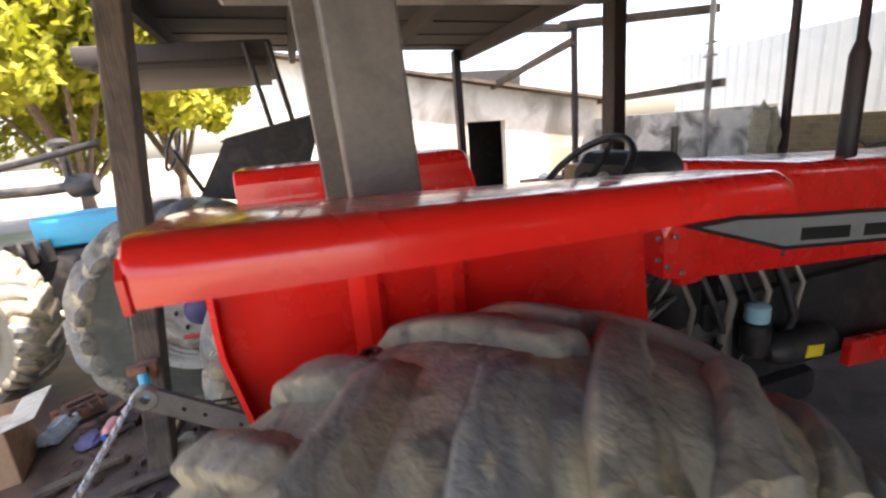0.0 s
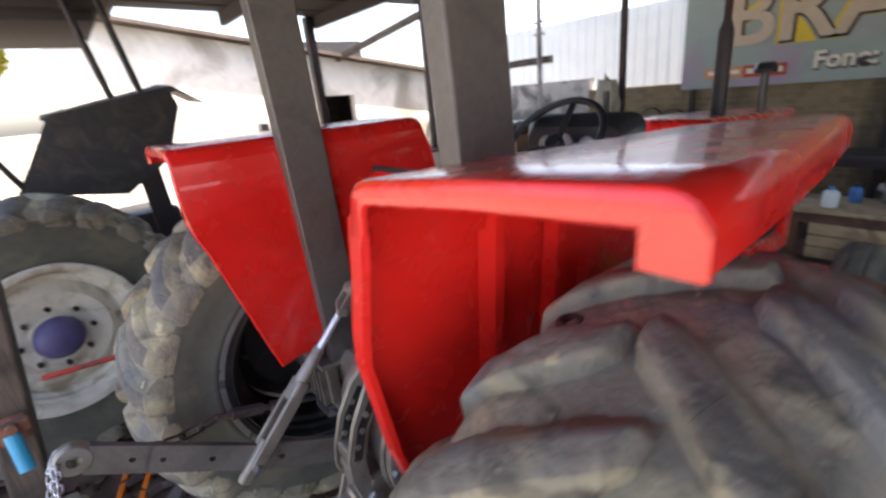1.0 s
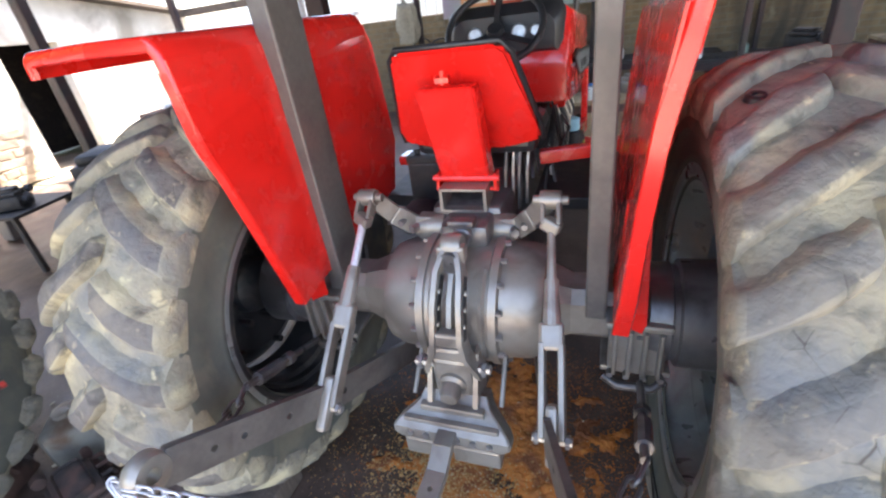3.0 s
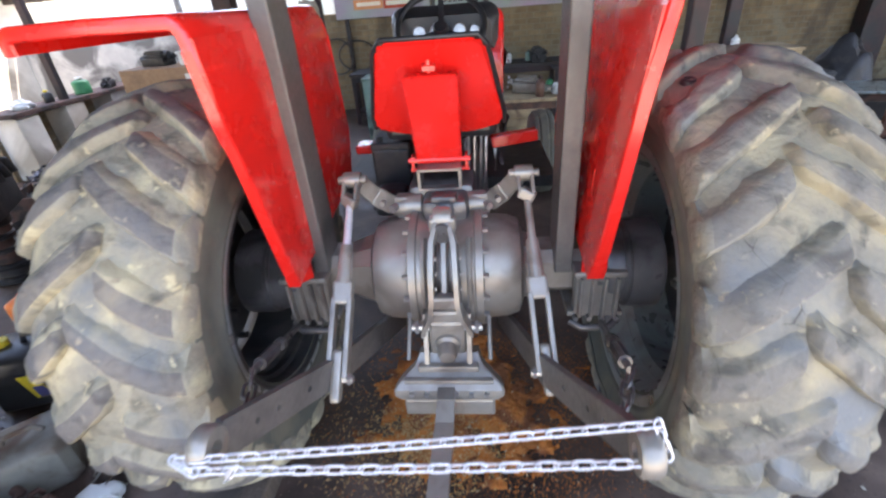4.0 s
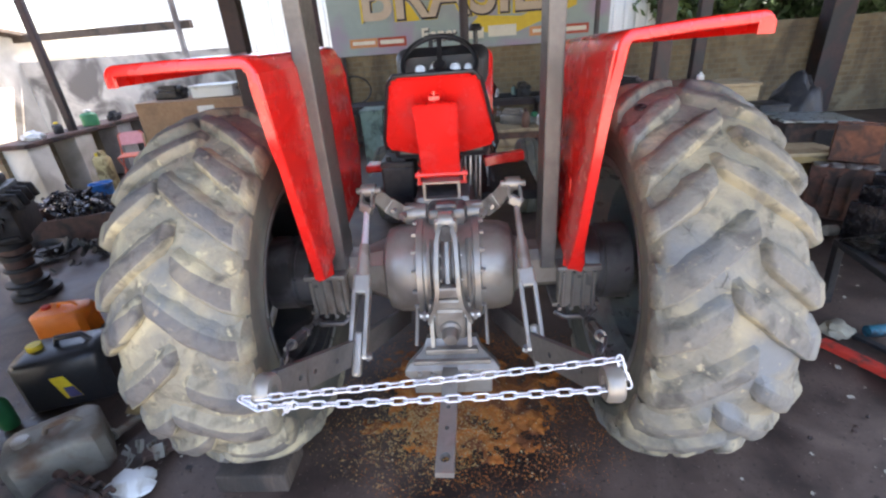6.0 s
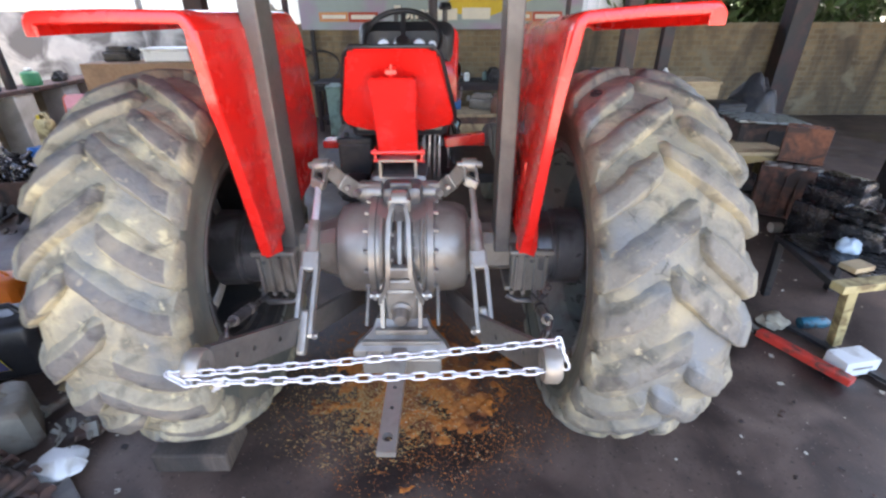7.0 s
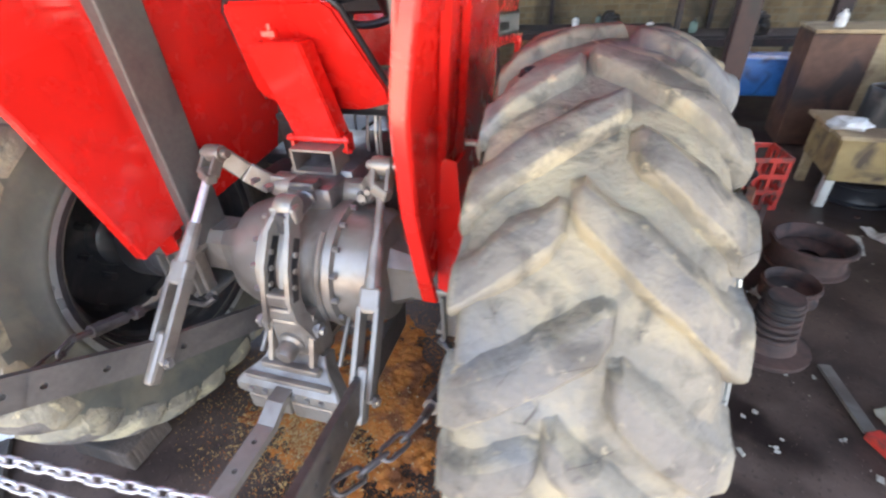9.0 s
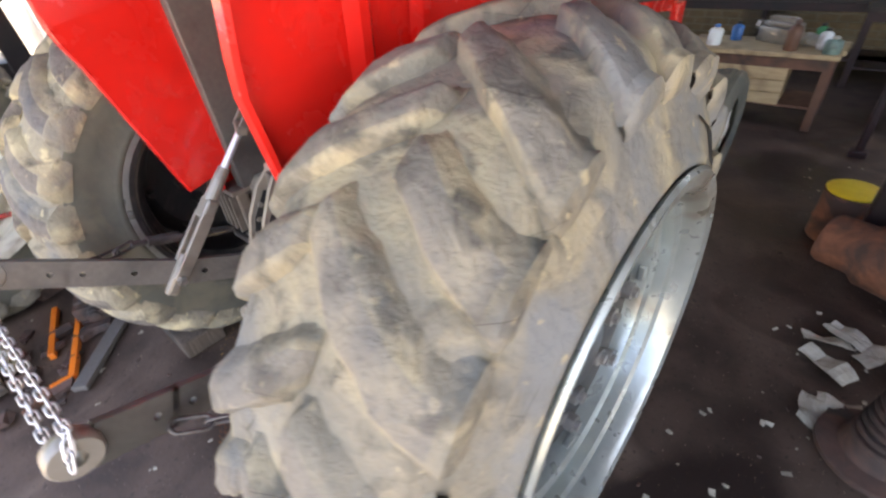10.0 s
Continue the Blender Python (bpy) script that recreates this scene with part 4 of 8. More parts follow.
for s in (-1, 1):
    arm = new("lift_arm")
    arm.parent = TRACTOR
    bm = bm_new()
    pts = [(s * 0.11, -0.20, 1.005), (s * 0.18, -0.215, 1.015), (s * 0.235, -0.255, 1.075), (s * 0.278, -0.292, 1.142)]
    for a, b, hh in zip(pts, pts[1:], (0.075, 0.07, 0.062)):
        bar(bm, a, b, 0.022, hh, 0.006)
    part("arm", bm, GREY_PAINT, arm)
    bm = bm_new()
    lathe(bm, [(0, -0.05), (0.045, -0.05), (0.05, -0.045), (0.05, 0.045), (0.045, 0.05), (0, 0.05)], 20, Matrix.Translation((s * 0.12, -0.185, 1.0)) @ ALONG_X)
    part("shaft_boss", bm, GREY_PAINT, arm, smooth=40)
    bm = bm_new()
    rod(bm, (s * 0.165, -0.215, 1.015), (s * 0.18, -0.255, 1.015), 0.015, seg=6)
    rod(bm, (s * 0.205, -0.225, 1.045), (s * 0.212, -0.270, 1.045), 0.011, seg=6)
    part("bolt", bm, BARE, arm)
    bm = bm_new()
    lathe(bm, [(0, -0.05), (0.012, -0.05), (0.014, -0.045), (0.014, -0.03), (0.026, -0.03), (0.028, -0.02), (0.028, 0.02), (0.026, 0.03), (0.014, 0.03), (0.014, 0.05), (0, 0.05)], 16, Matrix.Translation((s * 0.295, -0.30, 1.155)) @ ALONG_X)
    part("knuckle_pin", bm, GREY_PAINT, arm, smooth=40)
    lr = new("lift_rod")
    lr.parent = TRACTOR
    top, end = Vector((s * 0.298, -0.305, 1.15)), Vector((0.345, -0.745, 0.612) if s > 0 else (-0.318, -0.790, 0.630))
    def at(u, x=0.0):
        return top + (end - top) * u + Vector((x, 0, 0))
    bm = bm_new()
    for d in (-0.022, 0.022):
        bar(bm, at(-0.035, d), at(0.10, d), 0.012, 0.045, 0.004, up=(0, 1, 0))
    bar(bm, at(0.08, -0.024), at(0.12, 0.024), 0.04, 0.04, 0.008, up=(0, 1, 0))
    part("clevis", bm, GREY_PAINT, lr)
    bm = bm_new()
    rod(bm, at(0.10), at(0.34), 0.012, 0.014)
    part("threaded_rod", bm, CHAIN if s < 0 else GREY_PAINT, lr, smooth=40)
    bm = bm_new()
    rod(bm, at(0.32), at(0.50), 0.020, 0.026)
    bar(bm, at(0.49), at(0.60), 0.066, 0.044, 0.010, up=(0, 1, 0))
    for d in (-0.026, 0.026):
        bar(bm, at(0.57, d), at(0.93, d), 0.017, 0.045, 0.004, up=(0, 1, 0))
    part("slotted_fork", bm, GREY_PAINT, lr)
    bm = bm_new()
    bar(bm, at(0.80), at(1.03), 0.034, 0.046, 0.012, up=(0, 1, 0))
    part("end_plate", bm, GREY_PAINT, lr)
    bm = bm_new()
    rod(bm, at(0.93, -0.052), at(0.93, 0.052), 0.012, seg=8)
    part("pin", bm, BARE, lr)
    for d in (-1, 1):
        bm = bm_new()
        rod(bm, at(0.93, d * 0.035), at(0.93, d * 0.045), 0.018, seg=6)
        part("pin_nut", bm, BARE, lr)
    ll = new("lower_link")
    ll.parent = TRACTOR
    f0, mid, rear = (s * 0.215, -0.12, 0.43), (s * 0.332, -0.72, 0.665), (s * 0.440 + 0.01, -1.15, 0.888)
    bm = bm_new()
    L1 = (Vector(mid) - Vector(f0)).length
    side = Vector((0, 0.38, 1)).normalized()
    holed_bar(bm, f0, mid, 0.10, 0.020, [(L1 - 0.06, 0.011)], up=Vector((1, 0.22 * s, 0)))
    bmesh.ops.remove_doubles(bm, verts=bm.verts[:], dist=0.0002)
    part("bar", bm, POST_GREY, ll)
    bm = bm_new()
    holed_bar(bm, mid, rear, 0.095, 0.020, [(0.16, 0.010), (0.30, 0.009), (0.38, 0.009)], up=Vector((1, 0.25 * s, 0)))
    bmesh.ops.remove_doubles(bm, verts=bm.verts[:], dist=0.0002)
    part("bar", bm, POST_GREY, ll)
    bm = bm_new()
    lathe(bm, [(0.018, -0.022), (0.042, -0.022), (0.048, -0.014), (0.048, 0.014), (0.042, 0.022), (0.018, 0.022)], 24, Matrix.Translation((s * 0.446 + 0.01, -1.175, 0.902)) @ ALONG_X, closed=True)
    part("ball_eye", bm, GREY_PAINT, ll, "round grey-painted steel eye", smooth=40)

# galvanised chain slung between the link ends
link = bm_new()
n = 8
path = [Vector((0.009 * math.cos(a), 0, 0.014 + 0.009 * math.sin(a))) for a in [math.pi * k / n for k in range(n + 1)]]
path += [Vector((-p.x, 0, -p.z)) for p in path]
tube(link, path, 0.0031, 6, closed=True)
CHAIN_THING = thing("chain", (0, -1.2, 0.93), "bright galvanised steel chain looped twice between the link arms", "chain")
me = bpy.data.meshes.new("link")
link.to_mesh(me); link.free()
me.materials.append(CHAIN)
me.shade_smooth()
def hang(p, q, sag, pitch, mesh, root, turn=0.0, scale=1.0):
    p, q = Vector(p), Vector(q)
    count = max(3, round((q - p).length / pitch))
    pos = []
    for k in range(count + 1):
        u = k / count
        pos.append(p.lerp(q, u) - Vector((0, 0, sag * 4 * u * (1 - u))) + 0.0015 * Vector((noise.noise((k, 1, sag)), noise.noise((k, 5, sag)), noise.noise((k, 9, sag)))))
    for k in range(count):
        a, b = pos[k], pos[k + 1]
        z = (b - a).normalized()
        x = Vector((0, 0, 1)).cross(z)
        x = x.normalized() if x.length > 0.01 else Vector((1, 0, 0))
        y = z.cross(x)
        m = Matrix((x, y, z)).transposed().to_4x4()
        ob = new("link", mesh)
        ob.parent = root
        ob.matrix_basis = root.matrix_basis.inverted() @ Matrix.Translation((a + b) / 2) @ m @ Matrix.Rotation(turn + (math.pi / 2) * (k % 2), 4, "Z") @ Matrix.Scale(scale, 4)
hang((-0.478, -1.215, 0.912), (0.472, -1.16, 0.965), 0.006, 0.034, me, CHAIN_THING, radians(80), 0.93)
hang((-0.440, -1.228, 0.899), (0.452, -1.20, 0.905), 0.004, 0.034, me, CHAIN_THING, radians(70), 0.93)
hang((0.472, -1.16, 0.965), (0.492, -1.185, 0.905), 0.0, 0.034, me, CHAIN_THING, 0.3, 0.93)
hang((-0.478, -1.215, 0.912), (-0.440, -1.228, 0.899), 0.0, 0.034, me, CHAIN_THING, 0.3, 0.93)
hang((-0.352, -1.225, 0.905), (-0.368, -1.23, 0.884), 0.0, 0.034, me, CHAIN_THING, 0.6, 0.7)
dark_link = me.copy()
dark_link.materials.clear()
dark_link.materials.append(DRUM_GREY)
for s in (1, -1):
    stay = thing("check_chain", (s * 0.5, -0.8, 0.7), "dark greasy check chain from the axle to the link arm", "chain")
    hang((s * 0.462, -1.035, 0.815), (s * 0.553, -0.80, 0.745), 0.018, 0.062, dark_link, stay, 0.4, 1.75)
    bm = bm_new()
    rod(bm, (s * 0.553, -0.80, 0.745), (s * 0.572, -0.43, 0.615), 0.011)
    rod(bm, (s * 0.556, -0.75, 0.727), (s * 0.562, -0.64, 0.689), 0.022, seg=8)
    rod(bm, (s * 0.563, -0.61, 0.678), (s * 0.564, -0.585, 0.67), 0.024, seg=6)
    part("turnbuckle", bm, DRUM_GREY, stay, at=stay.matrix_basis.inverted())

# platform, battery, levers, gearbox
bm = bm_new()
rows = []
for y, w, zb, zt in ((-0.05, 0.16, 0.58, 0.98), (0.35, 0.16, 0.56, 0.98), (0.5, 0.19, 0.5, 0.98), (0.9, 0.19, 0.5, 1.0), (1.0, 0.2, 0.48, 1.05)):
    rows.append([Vector((x * w, y, z)) for x, z in ((-1, zb + 0.08), (-0.7, zb), (0.7, zb), (1, zb + 0.08), (1, zt - 0.08), (0.7, zt), (-0.7, zt), (-1, zt - 0.08))])
loft(bm, rows)
part("gearbox", bm, DRUM_GREY, TRACTOR, smooth=30)
bm = bm_new()
box(bm, (0.16, 0.20, 0.17), (-0.225, 0.16, 1.065), None, 0.012)
box(bm, (0.165, 0.205, 0.03), (-0.225, 0.16, 1.16), None, 0.008)
for dx in (-0.045, 0.045):
    rod(bm, (-0.225 + dx, 0.10, 1.17), (-0.225 + dx, 0.10, 1.195), 0.012)
part("battery", bm, BLACK, TRACTOR)
for sx in (-1, 1):
    bm = bm_new()
    box(bm, (0.30, 0.55, 0.015), (sx * 0.33, 0.42, 0.965), None, 0.004)
    box(bm, (0.30, 0.02, 0.05), (sx * 0.33, 0.16, 0.945), None, 0.004)
    part("footplate", bm, BLACK, TRACTOR)
bm = bm_new()
box(bm, (0.14, 0.10, 0.04), (-0.35, 0.28, 1.10), None, 0.01)
part("pedal_pad", bm, RED, TRACTOR)
bm = bm_new()
bar(bm, (0.20, 0.20, 1.12), (0.40, 0.22, 1.14), 0.05, 0.05, 0.006)
bar(bm, (0.22, 0.20, 1.12), (0.22, 0.20, 0.99), 0.03, 0.03)
part("lever_guard", bm, RED, TRACTOR)
for x, y, h in ((0.10, 0.0, 0.26), (0.125, 0.02, 0.30), (0.15, 0.0, 0.28), (0.17, 0.05, 0.24), (-0.10, 0.30, 0.2)):
    bm = bm_new()
    tube(bm, [(x, y, 0.99), (x + 0.005, y - 0.005, 0.99 + h * 0.5), (x + 0.01, y + 0.03, 0.99 + h)], 0.006, 6)
    part("lever", bm, BARE if x in (0.125, 0.17) else DRUM_GREY, TRACTOR, smooth=60)
rng = random.Random(17)
for k in range(12):
    x = rng.uniform(0.08, 0.27) * (1 if k < 9 else -1)
    y = rng.uniform(0.12, 0.40)
    top = (x + rng.uniform(-0.03, 0.05), 0.66, rng.uniform(1.16, 1.26))
    mid = (x + rng.uniform(-0.05, 0.05), rng.uniform(0.40, 0.55), rng.uniform(1.02, 1.16))
    part("cable", tube(bm_new(), [(x, y, 0.985), (x + rng.uniform(-0.02, 0.02), y + 0.03, 1.06), mid, top], rng.uniform(0.003, 0.008), 6), (BLACK_PLASTIC, DRUM_GREY, BARE)[k % 3 if k % 4 else 0], TRACTOR, smooth=60)
part("clutch_housing", box(bm_new(), (0.34, 0.16, 0.22), (0.0, 0.80, 1.08), None, 0.03), BLACK, TRACTOR, smooth=40)
bm = bm_new()
box(bm, (0.13, 0.16, 0.10), (-0.21, -0.08, 0.985), None, 0.03)
for a in range(5):
    rod(bm, (-0.26 + 0.026 * a, -0.165 + 0.004 * a, 0.985), (-0.26 + 0.026 * a, -0.175, 0.99), 0.012, seg=8)
part("control_valve", bm, BLACK, TRACTOR, smooth=40)

# dash and steering wheel
YELLOW = mat("yellow_label", (0.80, 0.60, 0.03), (0.74, 0.54, 0.03), 0.5, 0, 20, 0)
bm = bm_new()
rows = []
for y, w, zb, zt in ((0.58, 0.22, 1.47, 1.61), (0.62, 0.25, 1.44, 1.645), (0.655, 0.26, 1.43, 1.655)):
    rows.append([Vector((x, y, z)) for x, z in [(-w, zb), (w, zb), (w, zt - 0.06)] + arc(w - 0.06, zt - 0.06, 0.06, 0, 90, 4)[1:] + arc(-w + 0.06, zt - 0.06, 0.06, 90, 180, 4)])
loft(bm, rows)
part("dashboard", bm, BLACK_PLASTIC, TRACTOR, smooth=40)
bm = bm_new()
for x, r in ((-0.12, 0.032), (-0.03, 0.04), (0.07, 0.032), (0.14, 0.022)):
    lathe(bm, [(r, 0), (r, 0.008), (r * 0.85, 0.010), (r * 0.82, 0.004), (0, 0.004)], 20, Matrix.Translation((x, 0.578, 1.545)) @ Matrix.Rotation(radians(82), 4, "X"))
part("gauges", bm, BARE, TRACTOR, smooth=40)
bm = bm_new()
box(bm, (0.46, 0.06, 0.19), (0.02, 0.70, 1.335), None, 0.015)
box(bm, (0.07, 0.10, 0.14), (0.22, 0.72, 1.27), None, 0.01)
box(bm, (0.07, 0.10, 0.14), (-0.20, 0.72, 1.27), None, 0.01)
part("dash_panel", bm, RED, TRACTOR, smooth=40)
bm = bm_new()
box(bm, (0.065, 0.006, 0.05), (-0.045, 0.668, 1.272), None, 0.001)
part("label_plate", bm, YELLOW, TRACTOR)
bm = bm_new()
tube(bm, [(0.035, 0.665, 1.345), (0.036, 0.645, 1.345), (0.036, 0.64, 1.32)], 0.006, 6)
part("ignition_key", bm, BLACK_PLASTIC, TRACTOR)
wheel = new("steering_wheel")
wheel.parent = TRACTOR
wheel.matrix_basis = Matrix.Translation((-0.01, 0.47, 1.575)) @ Matrix.Rotation(radians(42), 4, "X")
bm = bm_new()
tube(bm, [(0.195 * math.cos(a), 0.195 * math.sin(a), 0) for a in [2 * math.pi * k / 40 for k in range(40)]], 0.014, 8, closed=True)
part("grip", bm, BLACK_PLASTIC, wheel, smooth=60)
for a in (90, 210, 330):
    bm = bm_new()
    bar(bm, (0, 0, -0.03), (0.19 * math.cos(radians(a)), 0.19 * math.sin(radians(a)), 0), 0.026, 0.008, 0.002)
    part("spoke", bm, BLACK_PLASTIC, wheel)
bm = bm_new()
lathe(bm, [(0, 0.0), (0.03, 0.0), (0.036, -0.01), (0.036, -0.04), (0.022, -0.06), (0.022, -0.34), (0, -0.34)], 20)
part("column", bm, BLACK_PLASTIC, wheel, smooth=40)

# bonnet, decals, engine
bm = bm_new()
rows = []
for y, w, zb, zt in ((0.58, 0.27, 1.25, 1.43), (0.62, 0.275, 1.245, 1.50), (0.66, 0.28, 1.24, 1.63), (0.9, 0.295, 1.22, 1.605), (1.15, 0.295, 1.20, 1.575), (1.7, 0.29, 1.155, 1.54), (2.45, 0.27, 1.06, 1.50), (2.58, 0.25, 1.05, 1.44)):
    rows.append([Vector((x if x > 0 else x * 0.72, y, z)) for x, z in [(-w, zb), (w, zb), (w, zt - 0.05)] + arc(w - 0.05, zt - 0.05, 0.05, 0, 90, 4)[1:] + arc(-w + 0.05, zt - 0.05, 0.05, 90, 180, 4)])
loft(bm, rows)
bmesh.ops.recalc_face_normals(bm, faces=bm.faces[:])
part("bonnet", bm, RED, TRACTOR, smooth=40)
DECAL_GREY = mat("decal_grey", (0.25, 0.27, 0.27), (0.22, 0.24, 0.24), 0.4, 0, 20, 0)
DECAL_BLACK = mat("decal_black", (0.02, 0.02, 0.02), (0.025, 0.025, 0.025), 0.4, 0, 20, 0)
def side_plate(name, pts, x, material, thick=0.003):
    for s in (-0.72, 1):
        part(name, prism(bm_new(), pts, thick, Matrix(((0, 0, 1, s * x), (1, 0, 0, 0), (0, 1, 0, 0), (0, 0, 0, 1)))), material, TRACTOR)
side_plate("side_decal_border", [(0.62, 1.425), (1.08, 1.272), (2.3, 1.15), (2.3, 1.29), (1.1, 1.40), (0.86, 1.428)], 0.2965, DECAL_BLACK, 0.004)
side_plate("side_decal", [(0.70, 1.410), (1.08, 1.287), (2.3, 1.165), (2.3, 1.275), (1.1, 1.385), (0.86, 1.412)], 0.2985, DECAL_GREY, 0.004)
for k, (y, w) in enumerate(((1.16, 0.26), (1.50, 0.34))):
    side_plate("decal_bar", [(y, 1.300 - 0.1 * (y - 1.1)), (y + w, 1.300 - 0.1 * (y + w - 1.1)), (y + w, 1.347 - 0.1 * (y + w - 1.1)), (y, 1.347 - 0.1 * (y - 1.1))], 0.3005, DECAL_BLACK, 0.003)
for y, z in ((0.53, 1.40), (0.60, 1.395), (0.53, 1.33), (0.57, 1.30), (0.63, 1.27), (1.08, 1.26)):
    bm = bm_new()
    rod(bm, (0.292, y, z), (0.302, y, z), 0.008, seg=8)
    part("screw", bm, BARE, TRACTOR)
bm = bm_new()
box(bm, (0.36, 1.35, 0.42), (0, 1.55, 0.86), None, 0.04)
box(bm, (0.30, 1.25, 0.14), (0, 1.60, 1.12), None, 0.03)
box(bm, (0.40, 0.5, 0.16), (0, 1.3, 0.56), None, 0.05)
part("engine_block", bm, BLACK, TRACTOR, smooth=40)
bm = bm_new()
lathe(bm, [(0, -0.16), (0.05, -0.16), (0.065, -0.14), (0.065, 0.10), (0.05, 0.15), (0.03, 0.17), (0, 0.17)], 24, Matrix.Translation((0.255, 1.28, 0.84)) @ Matrix.Rotation(radians(90), 4, "X"))
part("starter_motor", bm, BLACK, TRACTOR, smooth=40)
bm = bm_new()
box(bm, (0.006, 0.09, 0.05), (0.322, 1.28, 0.84), Matrix.Rotation(radians(-8), 4, "X"), 0.001)
part("label_plate", bm, YELLOW, TRACTOR)
FILTER_BLUE = mat("pale_blue_paint", (0.30, 0.52, 0.60), (0.26, 0.46, 0.54), 0.4, 0, 20, 0.02)
bm = bm_new()
lathe(bm, [(0, 0), (0.04, 0), (0.042, 0.005), (0.042, 0.06), (0.03, 0.068), (0, 0.068)], 20, Matrix.Translation((0.265, 1.03, 1.0)))
part("fuel_filter", bm, FILTER_BLUE, TRACTOR, smooth=40)
bm = bm_new()
lathe(bm, [(0, 0), (0.036, 0), (0.05, 0.02), (0.05, 0.13), (0.03, 0.14), (0, 0.14)], 20, Matrix.Translation((0.265, 1.03, 0.86)))
part("filter_bowl", bm, BLACK, TRACTOR, smooth=40)
for k in range(7):
    bm = bm_new()
    y = 0.72 + 0.09 * k
    tube(bm, [(0.21, y, 1.2), (0.25, y + 0.02, 1.1), (0.24, y + 0.10 * (k % 2), 0.95), (0.20, y + 0.05, 0.8)], 0.010 + 0.004 * (k % 3), 6)
    part("hose", bm, BLACK if k % 2 else GREY_PAINT, TRACTOR, smooth=60)
bm = bm_new()
lathe(bm, [(0, 0), (0.03, 0), (0.034, 0.02), (0.034, 0.43), (0.022, 0.47), (0.018, 0.48), (0.018, 0.98), (0.013, 0.98), (0.013, 0.90), (0, 0.90)], 24, Matrix.Translation((0.13, 1.63, 1.5)))
part("exhaust_pipe", bm, DARK_STEEL, TRACTOR, "dark red exhaust pipe", smooth=40)
bm = bm_new()
tube(bm, [(-0.08, 0.95, 1.58), (-0.08, 0.95, 1.72)], 0.014, 8)
part("breather", bm, BLACK_PLASTIC, TRACTOR, smooth=40)
bm = bm_new()
lathe(bm, [(0.02, 0), (0.05, 0.0), (0.055, 0.02), (0.04, 0.05), (0, 0.055)], 20, Matrix.Translation((0.22, 1.95, 1.72)))
tube(bm, [(0.22, 1.95, 1.48), (0.22, 1.95, 1.73)], 0.02, 8)
part("air_intake", bm, BLACK_PLASTIC, TRACTOR, smooth=40)
for sx in (-1, 1):
    bm = bm_new()
    box(bm, (0.05, 0.14, 0.5), (sx * 0.27, 2.52, 0.85), None, 0.01)
    bar(bm, (sx * 0.25, 1.6, 0.72), (sx * 0.27, 2.5, 0.66), 0.04, 0.12, 0.006)
    part("side_frame", bm, RED, TRACTOR)
bm = bm_new()
bar(bm, (-0.72, 2.35, 0.52), (0.72, 2.35, 0.52), 0.12, 0.10, 0.01)
part("front_axle", bm, RED, TRACTOR)
for sx in (-1, 1):
    fw = new("front_wheel")
    fw.parent = TRACTOR
    fw.matrix_basis = Matrix.Translation((sx * 0.70, 2.35, 0.375))
    bm = bm_new()
    lathe(bm, [(0.20, -0.08), (0.24, -0.10), (0.33, -0.10), (0.365, -0.075), (0.37, -0.05), (0.36, -0.04), (0.375, -0.025), (0.375, 0.025), (0.36, 0.04), (0.37, 0.05), (0.365, 0.075), (0.33, 0.10), (0.24, 0.10), (0.20, 0.08)], 40, ALONG_X)
    part("tyre", bm, SIDE_RUBBER, fw, smooth=40)
    part("wheel_disc", disc_mesh(0.21, 0.02 * sx, 0.06), WHITE_RIM, fw, smooth=40)

# ---- more materials ----
CARTON = mat("brown_cardboard", (0.36, 0.23, 0.14), (0.31, 0.19, 0.115), 0.85, 0, 30, 0.1, (0.22, 0.14, 0.09), 0.25, 3)
PALE_WOOD = mat("pale_plank_wood", (0.50, 0.38, 0.22), (0.40, 0.29, 0.16), 0.75, 0, 10, 0.3, (0.22, 0.15, 0.09), 0.3, 3, stretch=(1, 5, 5))
BROWN_RUST = mat("brown_rusted_iron", (0.19, 0.085, 0.055), (0.13, 0.065, 0.045), 0.85, 0.1, 20, 0.5, (0.06, 0.042, 0.035), 0.4, 6)
PALE_BLUE = mat("pale_blue_cloth", (0.45, 0.55, 0.64), (0.38, 0.47, 0.56), 0.9, 0, 30, 0.2)
TEAL_BLUE = mat("teal_blue_paint", (0.02, 0.15, 0.22), (0.02, 0.12, 0.18), 0.4, 0, 20, 0.02, (0.02, 0.03, 0.04), 0.4, 20)
DUSTY_GREY = mat("dusty_grey_metal", (0.24, 0.23, 0.19), (0.18, 0.17, 0.145), 0.6, 0.2, 14, 0.2, (0.13, 0.08, 0.05), 0.40, 5)
YELLOW_WOOD = mat("yellow_stained_wood", (0.40, 0.285, 0.12), (0.29, 0.195, 0.08), 0.75, 0, 10, 0.3, (0.115, 0.08, 0.05), 0.36, 5)
BROWN_WOOD = mat("brown_varnished_wood", (0.16, 0.075, 0.045), (0.11, 0.05, 0.03), 0.55, 0, 12, 0.2, (0.05, 0.03, 0.025), 0.35, 3)
RUST = mat("rusty_cast_iron", (0.30, 0.12, 0.065), (0.20, 0.085, 0.05), 0.85, 0.1, 22, 0.5, (0.09, 0.055, 0.045), 0.42, 6)
DARK_RUST = mat("dark_rusted_iron", (0.12, 0.065, 0.05), (0.08, 0.05, 0.042), 0.8, 0.15, 20, 0.5, (0.04, 0.033, 0.03), 0.4, 6)
WHITE_PLASTIC = mat("white_plastic", (0.74, 0.76, 0.74), (0.68, 0.70, 0.68), 0.45, 0, 10, 0.03, (0.45, 0.43, 0.38), 0.2, 8)
